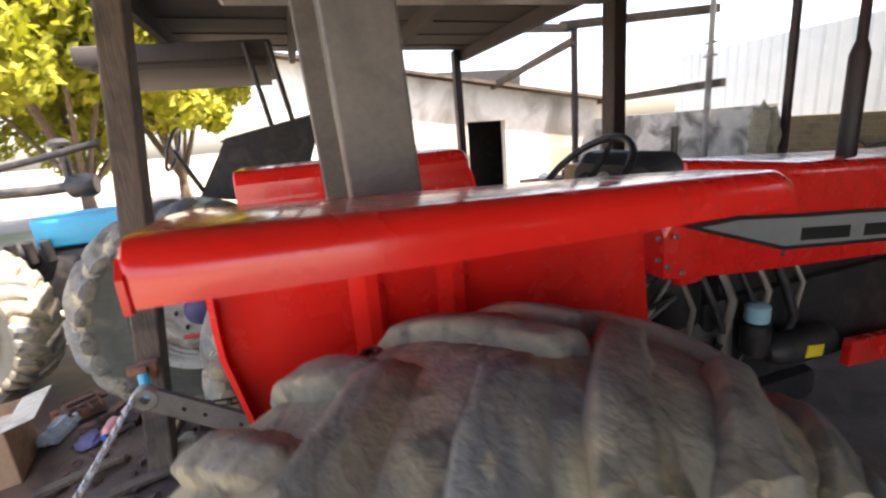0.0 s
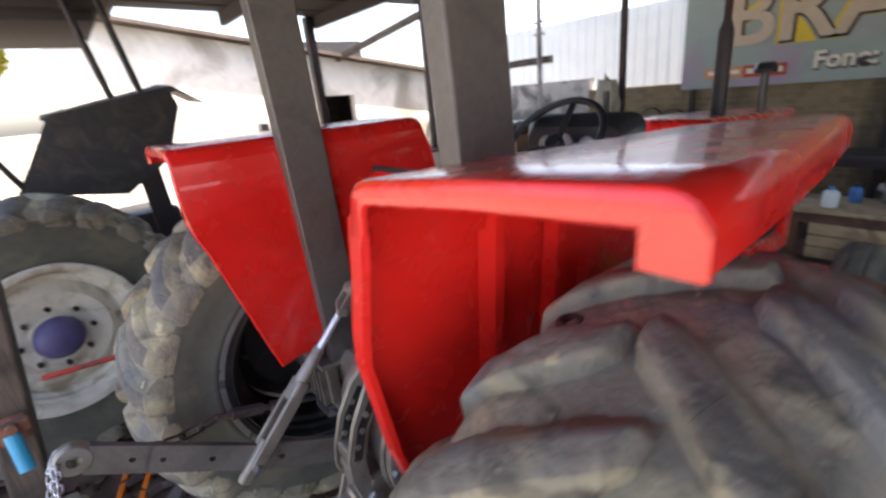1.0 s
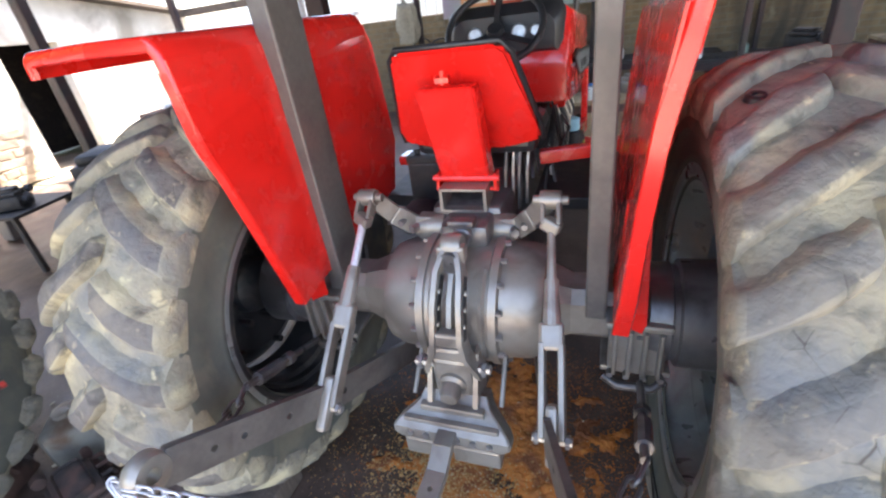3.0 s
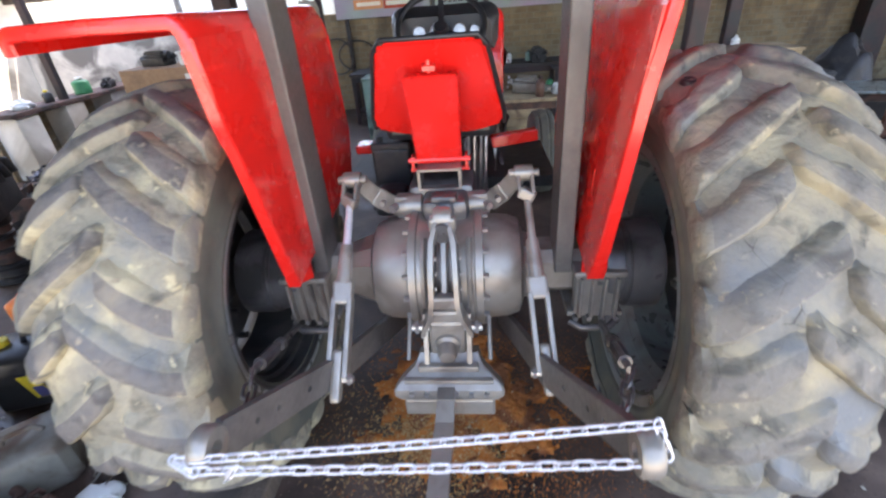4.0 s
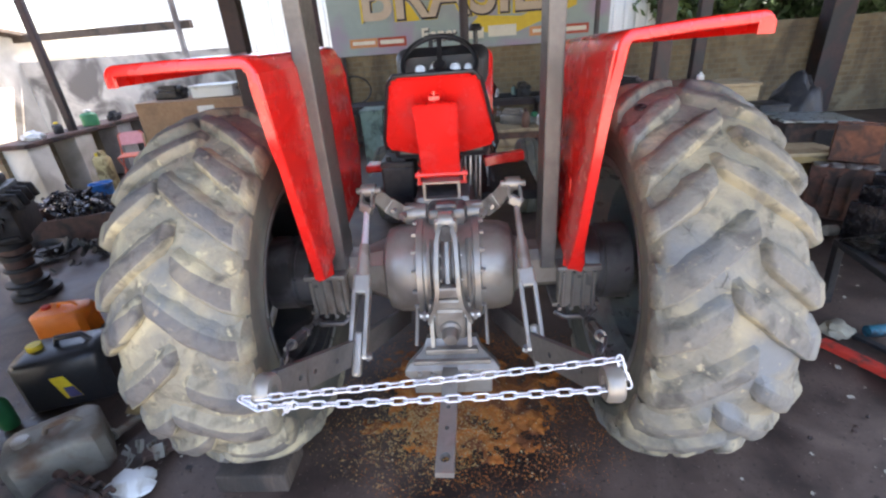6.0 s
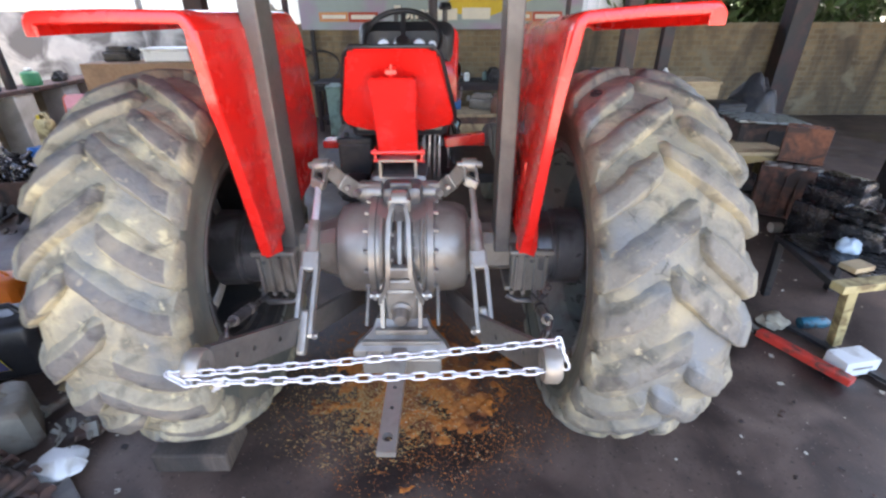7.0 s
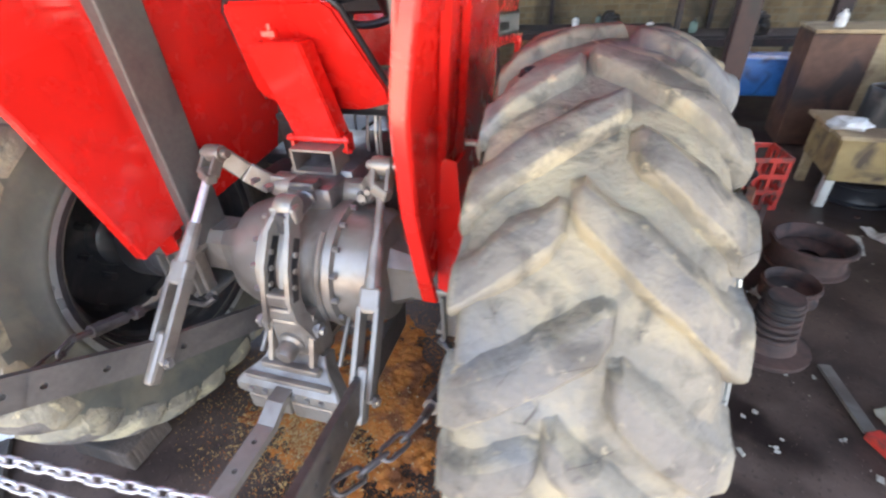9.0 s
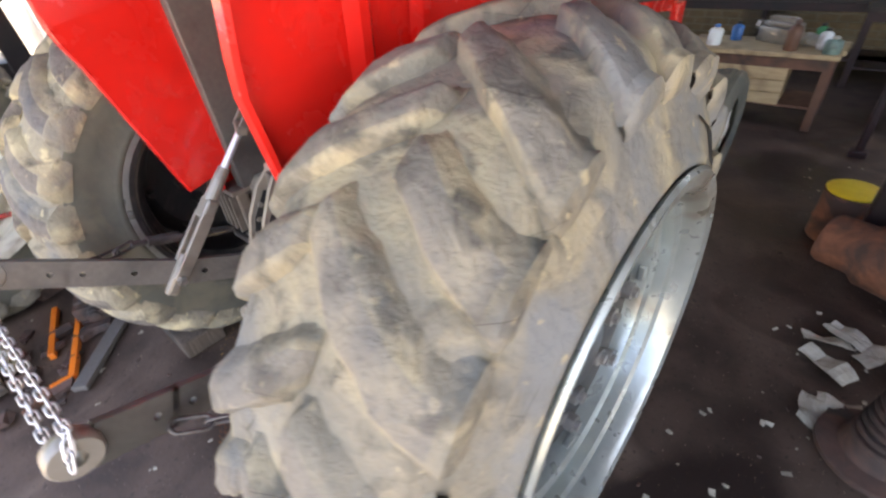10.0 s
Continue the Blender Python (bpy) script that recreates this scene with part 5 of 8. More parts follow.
PAPER = mat("soiled_paper", (0.50, 0.47, 0.39), (0.40, 0.37, 0.30), 0.9, 0, 30, 0.1, (0.34, 0.31, 0.25), 0.3, 9)
ORANGE = mat("orange_plastic", (0.85, 0.20, 0.015), (0.78, 0.17, 0.012), 0.4, 0, 20, 0.02)
PINK = mat("pink_plastic", (0.75, 0.33, 0.33), (0.68, 0.28, 0.28), 0.5, 0, 20, 0.02)
BLUE = mat("bright_blue_paint", (0.03, 0.20, 0.55), (0.025, 0.16, 0.46), 0.4, 0, 12, 0.04, (0.03, 0.08, 0.18), 0.3, 5)
SKY_BLUE = mat("light_blue_paint", (0.02, 0.36, 0.58), (0.02, 0.32, 0.52), 0.4, 0, 12, 0.03)
TEAL = mat("faded_green_metal", (0.21, 0.31, 0.26), (0.17, 0.265, 0.225), 0.55, 0.1, 14, 0.1, (0.05, 0.07, 0.065), 0.35, 5)
RED_TOOL = mat("worn_red_paint", (0.60, 0.05, 0.03), (0.50, 0.04, 0.03), 0.45, 0, 20, 0.1, (0.12, 0.05, 0.04), 0.3, 14)
PURPLE = mat("purple_plastic", (0.10, 0.09, 0.22), (0.08, 0.075, 0.18), 0.5, 0, 20, 0.02)
GREEN = mat("green_plastic", (0.03, 0.22, 0.08), (0.025, 0.18, 0.07), 0.4, 0, 20, 0.02)
YELLOW_TOOL = mat("worn_yellow_paint", (0.54, 0.44, 0.21), (0.44, 0.35, 0.17), 0.6, 0, 20, 0.1, (0.20, 0.14, 0.06), 0.35, 10)
SAWDUST = mat("rusty_sawdust", (0.50, 0.135, 0.018), (0.56, 0.21, 0.04), 0.95, 0, 60, 0.7, (0.22, 0.075, 0.024), 0.45, 7)
TAN_DUST = mat("tan_sawdust", (0.50, 0.31, 0.12), (0.40, 0.23, 0.08), 0.95, 0, 60, 0.5)
TAN_RAG = mat("ochre_oily_cloth", (0.28, 0.19, 0.07), (0.20, 0.13, 0.05), 0.95, 0, 30, 0.3, (0.08, 0.06, 0.04), 0.4, 9)
CLOTH = mat("grimy_cloth", (0.38, 0.34, 0.25), (0.28, 0.25, 0.19), 0.95, 0, 30, 0.3)


def place(x, y, z=0.0, rz=0.0):
    return Matrix.Translation((x, y, z)) @ Matrix.Rotation(radians(rz), 4, "Z")


# ---- sign on the north side ----
SIGN = thing("advertising_sign", (0.2, 6.42, 1.46), "large faded painted workshop sign on a frame above the wall", "sign")
SIGN_GREEN = mat("faded_sign_green", (0.30, 0.36, 0.33), (0.26, 0.32, 0.30), 0.6, 0, 4, 0.02, (0.33, 0.25, 0.33), 0.4, 0.8)
SIGN_RED = mat("sign_red", (0.42, 0.06, 0.02), (0.36, 0.05, 0.02), 0.6, 0, 10, 0)
SIGN_ORANGE = mat("sign_orange", (0.60, 0.26, 0.10), (0.54, 0.22, 0.09), 0.6, 0, 10, 0)
SIGN_CREAM = mat("sign_cream", (0.72, 0.68, 0.56), (0.66, 0.62, 0.5), 0.6, 0, 10, 0)
SIGN_TAN = mat("sign_tan", (0.52, 0.42, 0.31), (0.45, 0.36, 0.27), 0.6, 0, 10, 0)
SIGN_YELLOW = mat("sign_yellow", (0.66, 0.48, 0.03), (0.6, 0.42, 0.03), 0.6, 0, 10, 0)
SIGN_DARK = mat("sign_dark", (0.03, 0.025, 0.03), (0.04, 0.03, 0.035), 0.6, 0, 10, 0)
def sign_part(name, x0, x1, z0, z1, y, material, tilt=0.0):
    bm = bm_new()
    box(bm, (x1 - x0, 0.01, z1 - z0), ((x0 + x1) / 2, y, (z0 + z1) / 2))
    return part(name, bm, material, SIGN, at=SIGN.matrix_basis.inverted())
bm = bm_new()
box(bm, (4.7, 0.03, 1.35), (0.2, 6.40, 2.135), None, 0.005)
part("panel", bm, SIGN_GREEN, SIGN, at=SIGN.matrix_basis.inverted())
for x in (-2.0, 0.2, 2.4):
    bm = bm_new()
    box(bm, (0.06, 0.06, 2.8), (x, 6.45, 1.4))
    part("frame_post", bm, DARK_STEEL, SIGN, at=SIGN.matrix_basis.inverted())
bm = bm_new()
prism(bm, [(0.2, 1.75), (0.9, 1.62), (2.0, 2.0), (2.0, 2.25), (1.1, 1.9), (0.4, 1.95)], 0.006, Matrix(((1, 0, 0, 0), (0, 0, -1, 6.381), (0, 1, 0, 0), (0, 0, 0, 1))))
part("painted_swirl", bm, SIGN_YELLOW, SIGN, at=SIGN.matrix_basis.inverted())
for x in (-1.83, 1.24):
    sign_part("emblem_panel", x, x + 0.48, 1.585, 1.725, 6.378, SIGN_ORANGE)
    sign_part("emblem_panel", x + 0.49, x + 0.98, 1.575, 1.725, 6.378, SIGN_RED)
    sign_part("emblem_bar", x + 0.05, x + 0.44, 1.63, 1.685, 6.371, SIGN_CREAM)
    sign_part("emblem_bar", x + 0.53, x + 0.94, 1.62, 1.685, 6.371, SIGN_CREAM)
def lettering(text, x, z, size, material, name, y=6.372, extrude=0.006, swell=0.0):
    cu = bpy.data.curves.new(name, "FONT")
    cu.body, cu.size, cu.extrude, cu.offset = text, size, extrude, swell
    ob = bpy.data.objects.new("tmp", cu)
    scene.collection.objects.link(ob)
    me = bpy.data.meshes.new_from_object(ob.evaluated_get(bpy.context.evaluated_depsgraph_get()))
    bpy.data.objects.remove(ob)
    me.materials.clear()
    me.materials.append(material)
    o = new(name, me)
    o.parent = SIGN
    o.matrix_basis = SIGN.matrix_basis.inverted() @ Matrix.Translation((x, y, z)) @ Matrix.Rotation(radians(90), 4, "X")
    return o
lettering("BRASIL", -1.60, 2.00, 1.0, SIGN_YELLOW, "lettering_outline", 6.380, 0.004, 0.056)
lettering("BRASIL", -1.585, 1.985, 1.0, SIGN_DARK, "lettering_shadow", 6.374, 0.004, 0.034)
lettering("BRASIL", -1.60, 2.00, 1.0, SIGN_TAN, "lettering", 6.366, 0.004, 0.016)
lettering("Fone:", -0.58, 1.615, 0.27, SIGN_DARK, "lettering_shadow", 6.374, 0.002, 0.016)
lettering("Fone:", -0.59, 1.63, 0.27, SIGN_CREAM, "lettering_small", 6.368, 0.004, 0.008)
sign_part("number_bar", 0.12, 0.47, 1.605, 1.775, 6.371, SIGN_CREAM)
sign_part("number_bar", 0.55, 1.02, 1.615, 1.785, 6.371, SIGN_CREAM)


# ---- old tractor parked beside the timber post ----
OLD = thing("old_tractor", (-2.2, -1.0, 0), "old dark tractor with canopy and cream wheel rims", "tractor")
def old(name, bm, material, label="", smooth=None, parent=None):
    p = parent or OLD
    return part(name, bm, material, p, label, smooth, at=OLD.matrix_basis.inverted() if p is OLD else None)
def farm_wheel(root, at, rimmat, capmat, scale=1.0):
    w = new("wheel")
    w.parent = root
    w.matrix_basis = root.matrix_basis.inverted() @ at
    t = part("tyre", tyre_mesh(rim=0.36), TREAD, w, "grey dusty farm tyre", smooth=50)
    t.data.materials.append(SIDE_RUBBER)
    t.scale = (scale,) * 3
    add_lugs(w, (5.0, 12.0), "grey", 24, scale)
    r = part("rim", rim_mesh(0.36), rimmat, w, smooth=40)
    r.scale = (scale,) * 3
    d = part("wheel_disc", disc_mesh(0.305, 0.10, 0.10), rimmat, w, smooth=40)
    d.scale = (scale,) * 3
    bm = bm_new()
    lathe(bm, [(0.11, 0.12), (0.115, 0.15), (0.10, 0.19), (0.05, 0.21), (0, 0.215)], 24, ALONG_X)
    c = part("hub_cap", bm, capmat, w, "purple plastic hub cap", smooth=50)
    c.scale = (scale,) * 3
    for k in range(8):
        b = bm_new()
        rod(b, (0.105, 0, 0), (0.14, 0, 0), 0.014, seg=6)
        o = part("wheel_nut", b, BLACK, w)
        o.matrix_basis = Matrix.Rotation(2 * math.pi * k / 8, 4, "X") @ Matrix.Translation((0, 0.16 * scale, 0))
    return w
farm_wheel(OLD, place(-2.06, -1.29, 0.745, 15), WHITE_RIM, PURPLE, 1.0)
bm = bm_new()
rod(bm, (-1.76, -1.36, 0.62), (-1.70, -0.88, 0.61), 0.014)
old("red_rod", bm, RED_TOOL)
bm = bm_new()
bar(bm, (-2.69, -0.545, 1.46), (-2.62, -0.52, 0.62), 0.135, 0.02, 0.004, up=(1, 0, 0))
old("fender_bracket", bm, DARK_STEEL, "dark rust-stained flat steel bracket")
# black flat fender, struts and canopy
bm = bm_new()
out = [(-1.25, 1.43), (-0.98, 1.87), (-0.30, 2.0), (-0.26, 1.86), (-0.40, 1.52), (-0.70, 1.33)]
loft(bm, [[Vector((x, y, z)) for y, z in out] for x in (-2.66, -2.64)])
old("fender_side", bm, BLACK)
bm = bm_new()
loft(bm, [[Vector((-2.63, -1.02, 1.85)), Vector((-2.63, -0.28, 2.0)), Vector((-2.63, -0.09, 1.87)), Vector((-2.63, -0.25, 1.96)), Vector((-2.63, -0.98, 1.83))], [Vector((-3.15, -1.02, 1.89)), Vector((-3.15, -0.28, 2.04)), Vector((-3.15, -0.09, 1.90)), Vector((-3.15, -0.25, 2.0)), Vector((-3.15, -0.98, 1.87))]])
bmesh.ops.recalc_face_normals(bm, faces=bm.faces[:])
old("fender_top", bm, BLACK)
for y in (-0.62, -0.44):
    bm = bm_new()
    rod(bm, (-2.8, y, 1.95), (-2.8, y - 0.10, 2.6), 0.022)
    old("canopy_strut", bm, BLACK)
bm = bm_new()
box(bm, (1.5, 1.42, 0.14), (-3.6, -1.22, 2.56), Matrix.Rotation(radians(1), 4, "X"), 0.03)
box(bm, (1.36, 1.26, 0.06), (-3.58, -1.20, 2.47), None, 0.01)
old("canopy", bm, DARK_BOARD, smooth=40)
bm = bm_new()
box(bm, (0.5, 1.6, 0.6), (-3.0, -1.2, 0.85), Matrix.Rotation(radians(15), 4, "Z"), 0.06)
old("body", bm, DARK_RIM, smooth=40)
bm = bm_new()
tube(bm, [(-2.6 + 0.17 * math.cos(a), -1.35 + 0.06 * math.sin(a), 1.82 + 0.15 * math.sin(a)) for a in [2 * math.pi * k / 24 for k in range(24)]], 0.014, 6, closed=True)
tube(bm, [(-2.6, -1.35, 1.82), (-2.66, -1.2, 1.45), (-2.8, -1.0, 1.1)], 0.02, 6)
old("steering_wheel", bm, BLACK_PLASTIC, smooth=50)

# ---- blue tractor further back ----
BLUE_T = thing("blue_tractor", (-3.3, -2.9, 0), "blue farm tractor with pale wheel rims", "tractor")
def blue(name, bm, material, smooth=None):
    return part(name, bm, material, BLUE_T, "", smooth, at=BLUE_T.matrix_basis.inverted())
farm_wheel(BLUE_T, place(-2.98, -3.02, 0.62, -30), WHITE_RIM, WHITE_RIM, 0.81)
bm = bm_new()
box(bm, (0.45, 0.75, 0.26), (-3.45, -2.3, 1.23), None, 0.03)
blue("bonnet", bm, SKY_BLUE, 40)
bm = bm_new()
box(bm, (0.5, 1.4, 0.55), (-3.5, -2.7, 0.80), None, 0.05)
for k in range(4):
    rod(bm, (-3.23, -2.95 + 0.12 * k, 1.0), (-3.20, -2.95 + 0.12 * k, 1.18), 0.04)
blue("engine", bm, BLACK, 40)
bm = bm_new()
tube(bm, [(-3.2, -2.95, 1.60), (-3.2, -2.5, 1.59), (-3.2, -2.30, 1.60)], 0.045, 10)
lathe(bm, [(0, 0), (0.09, 0), (0.10, 0.02), (0.10, 0.16), (0.08, 0.2), (0, 0.2)], 20, Matrix.Translation((-3.2, -2.30, 1.60)) @ Matrix.Rotation(radians(-90), 4, "X"))
rod(bm, (-3.2, -2.28, 1.62), (-3.2, -2.29, 1.93), 0.035)
lathe(bm, [(0.03, 0), (0.08, 0.0), (0.085, 0.03), (0.05, 0.06), (0, 0.065)], 20, Matrix.Translation((-3.2, -2.29, 1.93)))
blue("air_cleaner_pipe", bm, DARK_RIM, 50)
bm = bm_new()
tube(bm, [(-3.1, -2.85, 1.76), (-3.05, -2.4, 1.84), (-3.0, -1.95, 1.93)], 0.028, 8)
blue("roll_bar", bm, BLACK, 50)


# ---- scrap engines and castings ----
OILY = mat("wet_oily_steel", (0.05, 0.05, 0.055), (0.10, 0.10, 0.105), 0.26, 0.7, 30, 0.15, (0.015, 0.014, 0.015), 0.4, 9)
def engine(name, at, size, material, label, seed, category="engine"):
    """A bare engine: block with flanges, covers, studs and pipes."""
    rng = random.Random(seed)
    root = thing(name, at, label, category, "scrap engines" if category == "engine" else "loose engine parts")
    sx, sy, sz = size
    bm = bm_new()
    box(bm, (sx, sy, sz * 0.6), (0, 0, sz * 0.32), None, 0.015)
    box(bm, (sx * 0.9, sy * 1.06, 0.03), (0, 0, sz * 0.10), None, 0.006)
    part("block", bm, material, root, smooth=40)
    bm = bm_new()
    box(bm, (sx * 0.8, sy * 0.9, sz * 0.22), (0, 0, sz * 0.72), None, 0.02)
    part("head", bm, material, root, smooth=40)
    bm = bm_new()
    box(bm, (sx * 0.55, sy * 0.8, sz * 0.16), (0, 0, sz * 0.90), None, 0.03)
    part("valve_cover", bm, material, root, smooth=40)
    for k in range(4):
        bm = bm_new()
        y = -sy * 0.38 + sy * 0.25 * k
        tube(bm, [(sx * 0.4, y, sz * 0.72), (sx * 0.58, y, sz * 0.70), (sx * 0.62, y + 0.01, sz * 0.5)], sz * 0.06, 8)
        part("manifold_pipe", bm, material, root, smooth=50)
    bm = bm_new()
    r = sz * 0.22
    lathe(bm, [(0, 0), (r, 0), (r, 0.03), (r * 0.8, 0.035), (r * 0.78, 0.05), (r * 0.3, 0.06), (0, 0.06)], 24, Matrix.Translation((0, -sy * 0.5, sz * 0.35)) @ Matrix.Rotation(radians(90), 4, "X"))
    part("pulley", bm, material, root, smooth=40)
    for k in range(6):
        bm = bm_new()
        p = Vector((rng.uniform(-0.5, 0.5) * sx, rng.choice((-1, 1)) * sy * 0.5, rng.uniform(0.2, 0.8) * sz))
        rod(bm, p, p + Vector((0, -0.04 if p.y < 0 else 0.04, 0)), rng.uniform(0.012, 0.035), seg=10)
        part("port", bm, material, root, smooth=40)
    return root


def bored_block(at, size, material, label, ribs=True):
    """A cylinder block with four open bores on top."""
    root = thing("cylinder_block", at, label, "engine block", "stacked cylinder blocks")
    L, W, H = size
    bm = bm_new()
    cell = L / 4
    n = 20
    for k in range(4):
        cx = -L / 2 + cell * (k + 0.5)
        r = cell * 0.36
        ring = [(math.cos(2 * math.pi * i / n), math.sin(2 * math.pi * i / n)) for i in range(n)]
        def sq(a, b):
            f = 1 / max(abs(a), abs(b))
            return cx + a * f * cell / 2, b * f * W / 2
        o = [bm.verts.new((*sq(a, b), H)) for a, b in ring]
        i1 = [bm.verts.new((cx + a * r, b * r, H)) for a, b in ring]
        i0 = [bm.verts.new((cx + a * r, b * r, H * 0.35)) for a, b in ring]
        for i in range(n):
            j = (i + 1) % n
            bm.faces.new((o[i], o[j], i1[j], i1[i]))
            bm.faces.new((i1[i], i1[j], i0[j], i0[i]))
        bm.faces.new(i0)
    bmesh.ops.recalc_face_normals(bm, faces=bm.faces[:])
    part("bores", bm, material, root)
    part("crankcase", box(bm_new(), (L - 0.03, W - 0.03, H * 0.34), (0, 0, H * 0.17 + 0.002)), material, root)
    for sy in (-1, 1):
        part("side_wall", box(bm_new(), (L, 0.012, H - 0.001), (0, sy * (W / 2 - 0.006), (H - 0.001) / 2), None, 0.003), material, root)
        for k in range(5 if ribs else 0):
            part("rib", box(bm_new(), (0.02, 0.02, H * 0.8), (-L / 2 + 0.02 + (L - 0.04) * k / 4, sy * (W / 2 + 0.006), H * 0.45), None, 0.004), material, root)
    for s2 in (-1, 1):
        part("end_wall", box(bm_new(), (0.012, W - 0.026, H - 0.001), (s2 * (L / 2 - 0.006), 0, (H - 0.001) / 2), None, 0.003), material, root)
    part("base_flange", box(bm_new(), (L * 1.04, W * 1.12, 0.025), (0, 0, 0.0125), None, 0.004), material, root)
    return root


bored_block(place(3.38, 1.93, 0, -34), (0.42, 0.30, 0.46), BROWN_RUST, "dark rusty cylinder block standing on the floor")
bored_block(place(3.475, 1.965, 0.485, -34), (0.33, 0.17, 0.31), RUST, "orange rusty cylinder block stacked on another block", False)
gk = thing("head_gasket", place(3.355, 1.858, 0.461, -34), "pale grey gasket with four round holes on the block", "gasket")
for k in range(4):
    bm = bm_new()
    lathe(bm, [(0.034, 0.0), (0.054, 0.0), (0.054, 0.022), (0.034, 0.022)], 24, Matrix.Translation((-0.165 + 0.11 * k, -0.035, 0)), closed=True)
    part("gasket_ring", bm, BARE, gk)
engine("engine", place(3.22, 1.14, 0.0, 24), (0.36, 0.42, 0.62), OILY, "black oily engine standing on the floor", 3)
engine("engine", place(4.1, 1.35, 0.0, -15), (0.40, 0.6, 0.95), BLACK, "tall black oily engine beside the wall", 5)
engine("engine", place(-3.55, 1.05, 0.50, 30), (0.36, 0.55, 0.48), BLACK, "black oily engine on a ribbed pedestal", 7)
ped = thing("pedestal", place(-3.5, 1.0), "black greasy stack of cast hubs under an engine", "stand")
z = 0.0
for r, h in ((0.17, 0.05), (0.12, 0.06), (0.145, 0.035), (0.10, 0.09), (0.13, 0.03), (0.095, 0.07), (0.115, 0.04), (0.10, 0.055), (0.14, 0.06)):
    bm = bm_new()
    lathe(bm, [(0, z), (r * 0.94, z), (r, z + 0.008), (r, z + h - 0.008), (r * 0.93, z + h), (0, z + h)], 24, Matrix.Translation((0.012 * math.sin(z * 40), 0.01 * math.cos(z * 31), 0)))
    part("hub_ring", bm, BLACK if r > 0.11 else DARK_RUST, ped, smooth=40)
    z += h + 0.0005



def heap(name, at, rx, ry, h, count, size, material, seed, label):
    """A mound of small machine parts: pipes, rings, blocks and bent levers, too many to count."""
    rng = random.Random(seed)
    bm = bm_new()
    for _ in range(count):
        a, d = rng.uniform(0, 6.28), math.sqrt(rng.random())
        k = size * rng.uniform(0.5, 1.5)
        m = Matrix.Translation((rx * d * math.cos(a), ry * d * math.sin(a), 0.02 + h * (1 - d * d) * rng.uniform(0.5, 1.0))) @ Euler((rng.uniform(-1, 1), rng.uniform(-1, 1), rng.uniform(0, 6.28))).to_matrix().to_4x4()
        pick = rng.random()
        if pick < 0.3:
            rod(bm, m @ Vector((0, 0, -k)), m @ Vector((0, 0, k)), k * 0.3, k * 0.38, 8)
        elif pick < 0.55:
            lathe(bm, [(k * 0.45, -k * 0.2), (k * 0.8, -k * 0.2), (k * 0.8, k * 0.2), (k * 0.45, k * 0.2)], 14, m, closed=True)
        elif pick < 0.8:
            box(bm, (k * 1.5, k, k * 0.6), m.translation, m.to_3x3().to_4x4())
        else:
            tube(bm, [m @ Vector(q) for q in ((-k * 1.4, 0, 0), (-k * 0.4, k * 0.2, 0), (k * 0.5, 0, k * 0.3), (k, 0, k))], k * 0.16, 6)
    return tagged(part(name, bm, material, smooth=40, at=at), label, "machine parts", kind="stuff")


tub = thing("parts_tub", place(-4.15, 2.35, 0, 20), "rust-brown steel tub full of greasy machine parts", "tub")
for dx, dy, w, d in ((0, -0.28, 0.9, 0.02), (0, 0.28, 0.9, 0.02), (-0.44, 0, 0.02, 0.54), (0.44, 0, 0.02, 0.54)):
    part("wall", box(bm_new(), (w, d, 0.26), (dx, dy, 0.13), None, 0.004), DARK_RUST, tub)
part("bottom", box(bm_new(), (0.88, 0.54, 0.015), (0, 0, 0.012)), DARK_RUST, tub)
heap("greasy_parts", place(-4.15, 2.35, 0.10, 20), 0.42, 0.25, 0.26, 110, 0.045, OILY, 5, "oily dark machine parts heaped in the tub")
heap("greasy_parts", place(-4.75, 3.0, 0.0, 0), 0.5, 0.4, 0.30, 110, 0.06, OILY, 6, "oily dark machine parts heaped on the floor")
heap("greasy_parts", place(-3.75, 1.65, 0.0, 0), 0.35, 0.3, 0.14, 50, 0.05, BLACK, 7, "black greasy fittings heaped on the floor")
def wheel_ring(name, at, r, w, material, label, category="wheel rim"):
    root = thing(name, at, label, category)
    bm = bm_new()
    lathe(bm, [(r, 0), (r * 1.08, 0.005), (r * 1.08, 0.02), (r * 0.98, 0.03), (r * 0.92, w * 0.5), (r * 0.98, w - 0.03), (r * 1.08, w - 0.02), (r * 1.08, w), (r, w + 0.004), (r * 0.92, w - 0.02), (r * 0.86, w * 0.5), (r * 0.92, 0.02)], 40, closed=True)
    part("rim", bm, material, root, smooth=40)
    bm = bm_new()
    lathe(bm, [(r * 0.9, w * 0.42), (r * 0.6, w * 0.5), (r * 0.3, w * 0.35), (r * 0.28, w * 0.40), (r * 0.6, w * 0.56), (r * 0.9, w * 0.48)], 40, closed=True)
    part("disc", bm, material, root, smooth=40)
    return root
wheel_ring("wheel_rim", place(2.22, 1.32, 0), 0.20, 0.16, DARK_RUST, "dark rusty steel wheel rim lying on the floor")
wheel_ring("brake_drum", place(2.02, 0.95, 0), 0.13, 0.10, DARK_RUST, "dark cast brake drum lying on the floor", "brake drum")
wheel_ring("wheel_rim", place(-4.05, 1.72, 0), 0.17, 0.12, BLACK, "black small wheel rim lying on the floor")
wheel_ring("tyre_casing", place(2.85, 2.35, 0), 0.22, 0.16, BLACK_PLASTIC, "worn black small tyre lying under a table", "tyre")

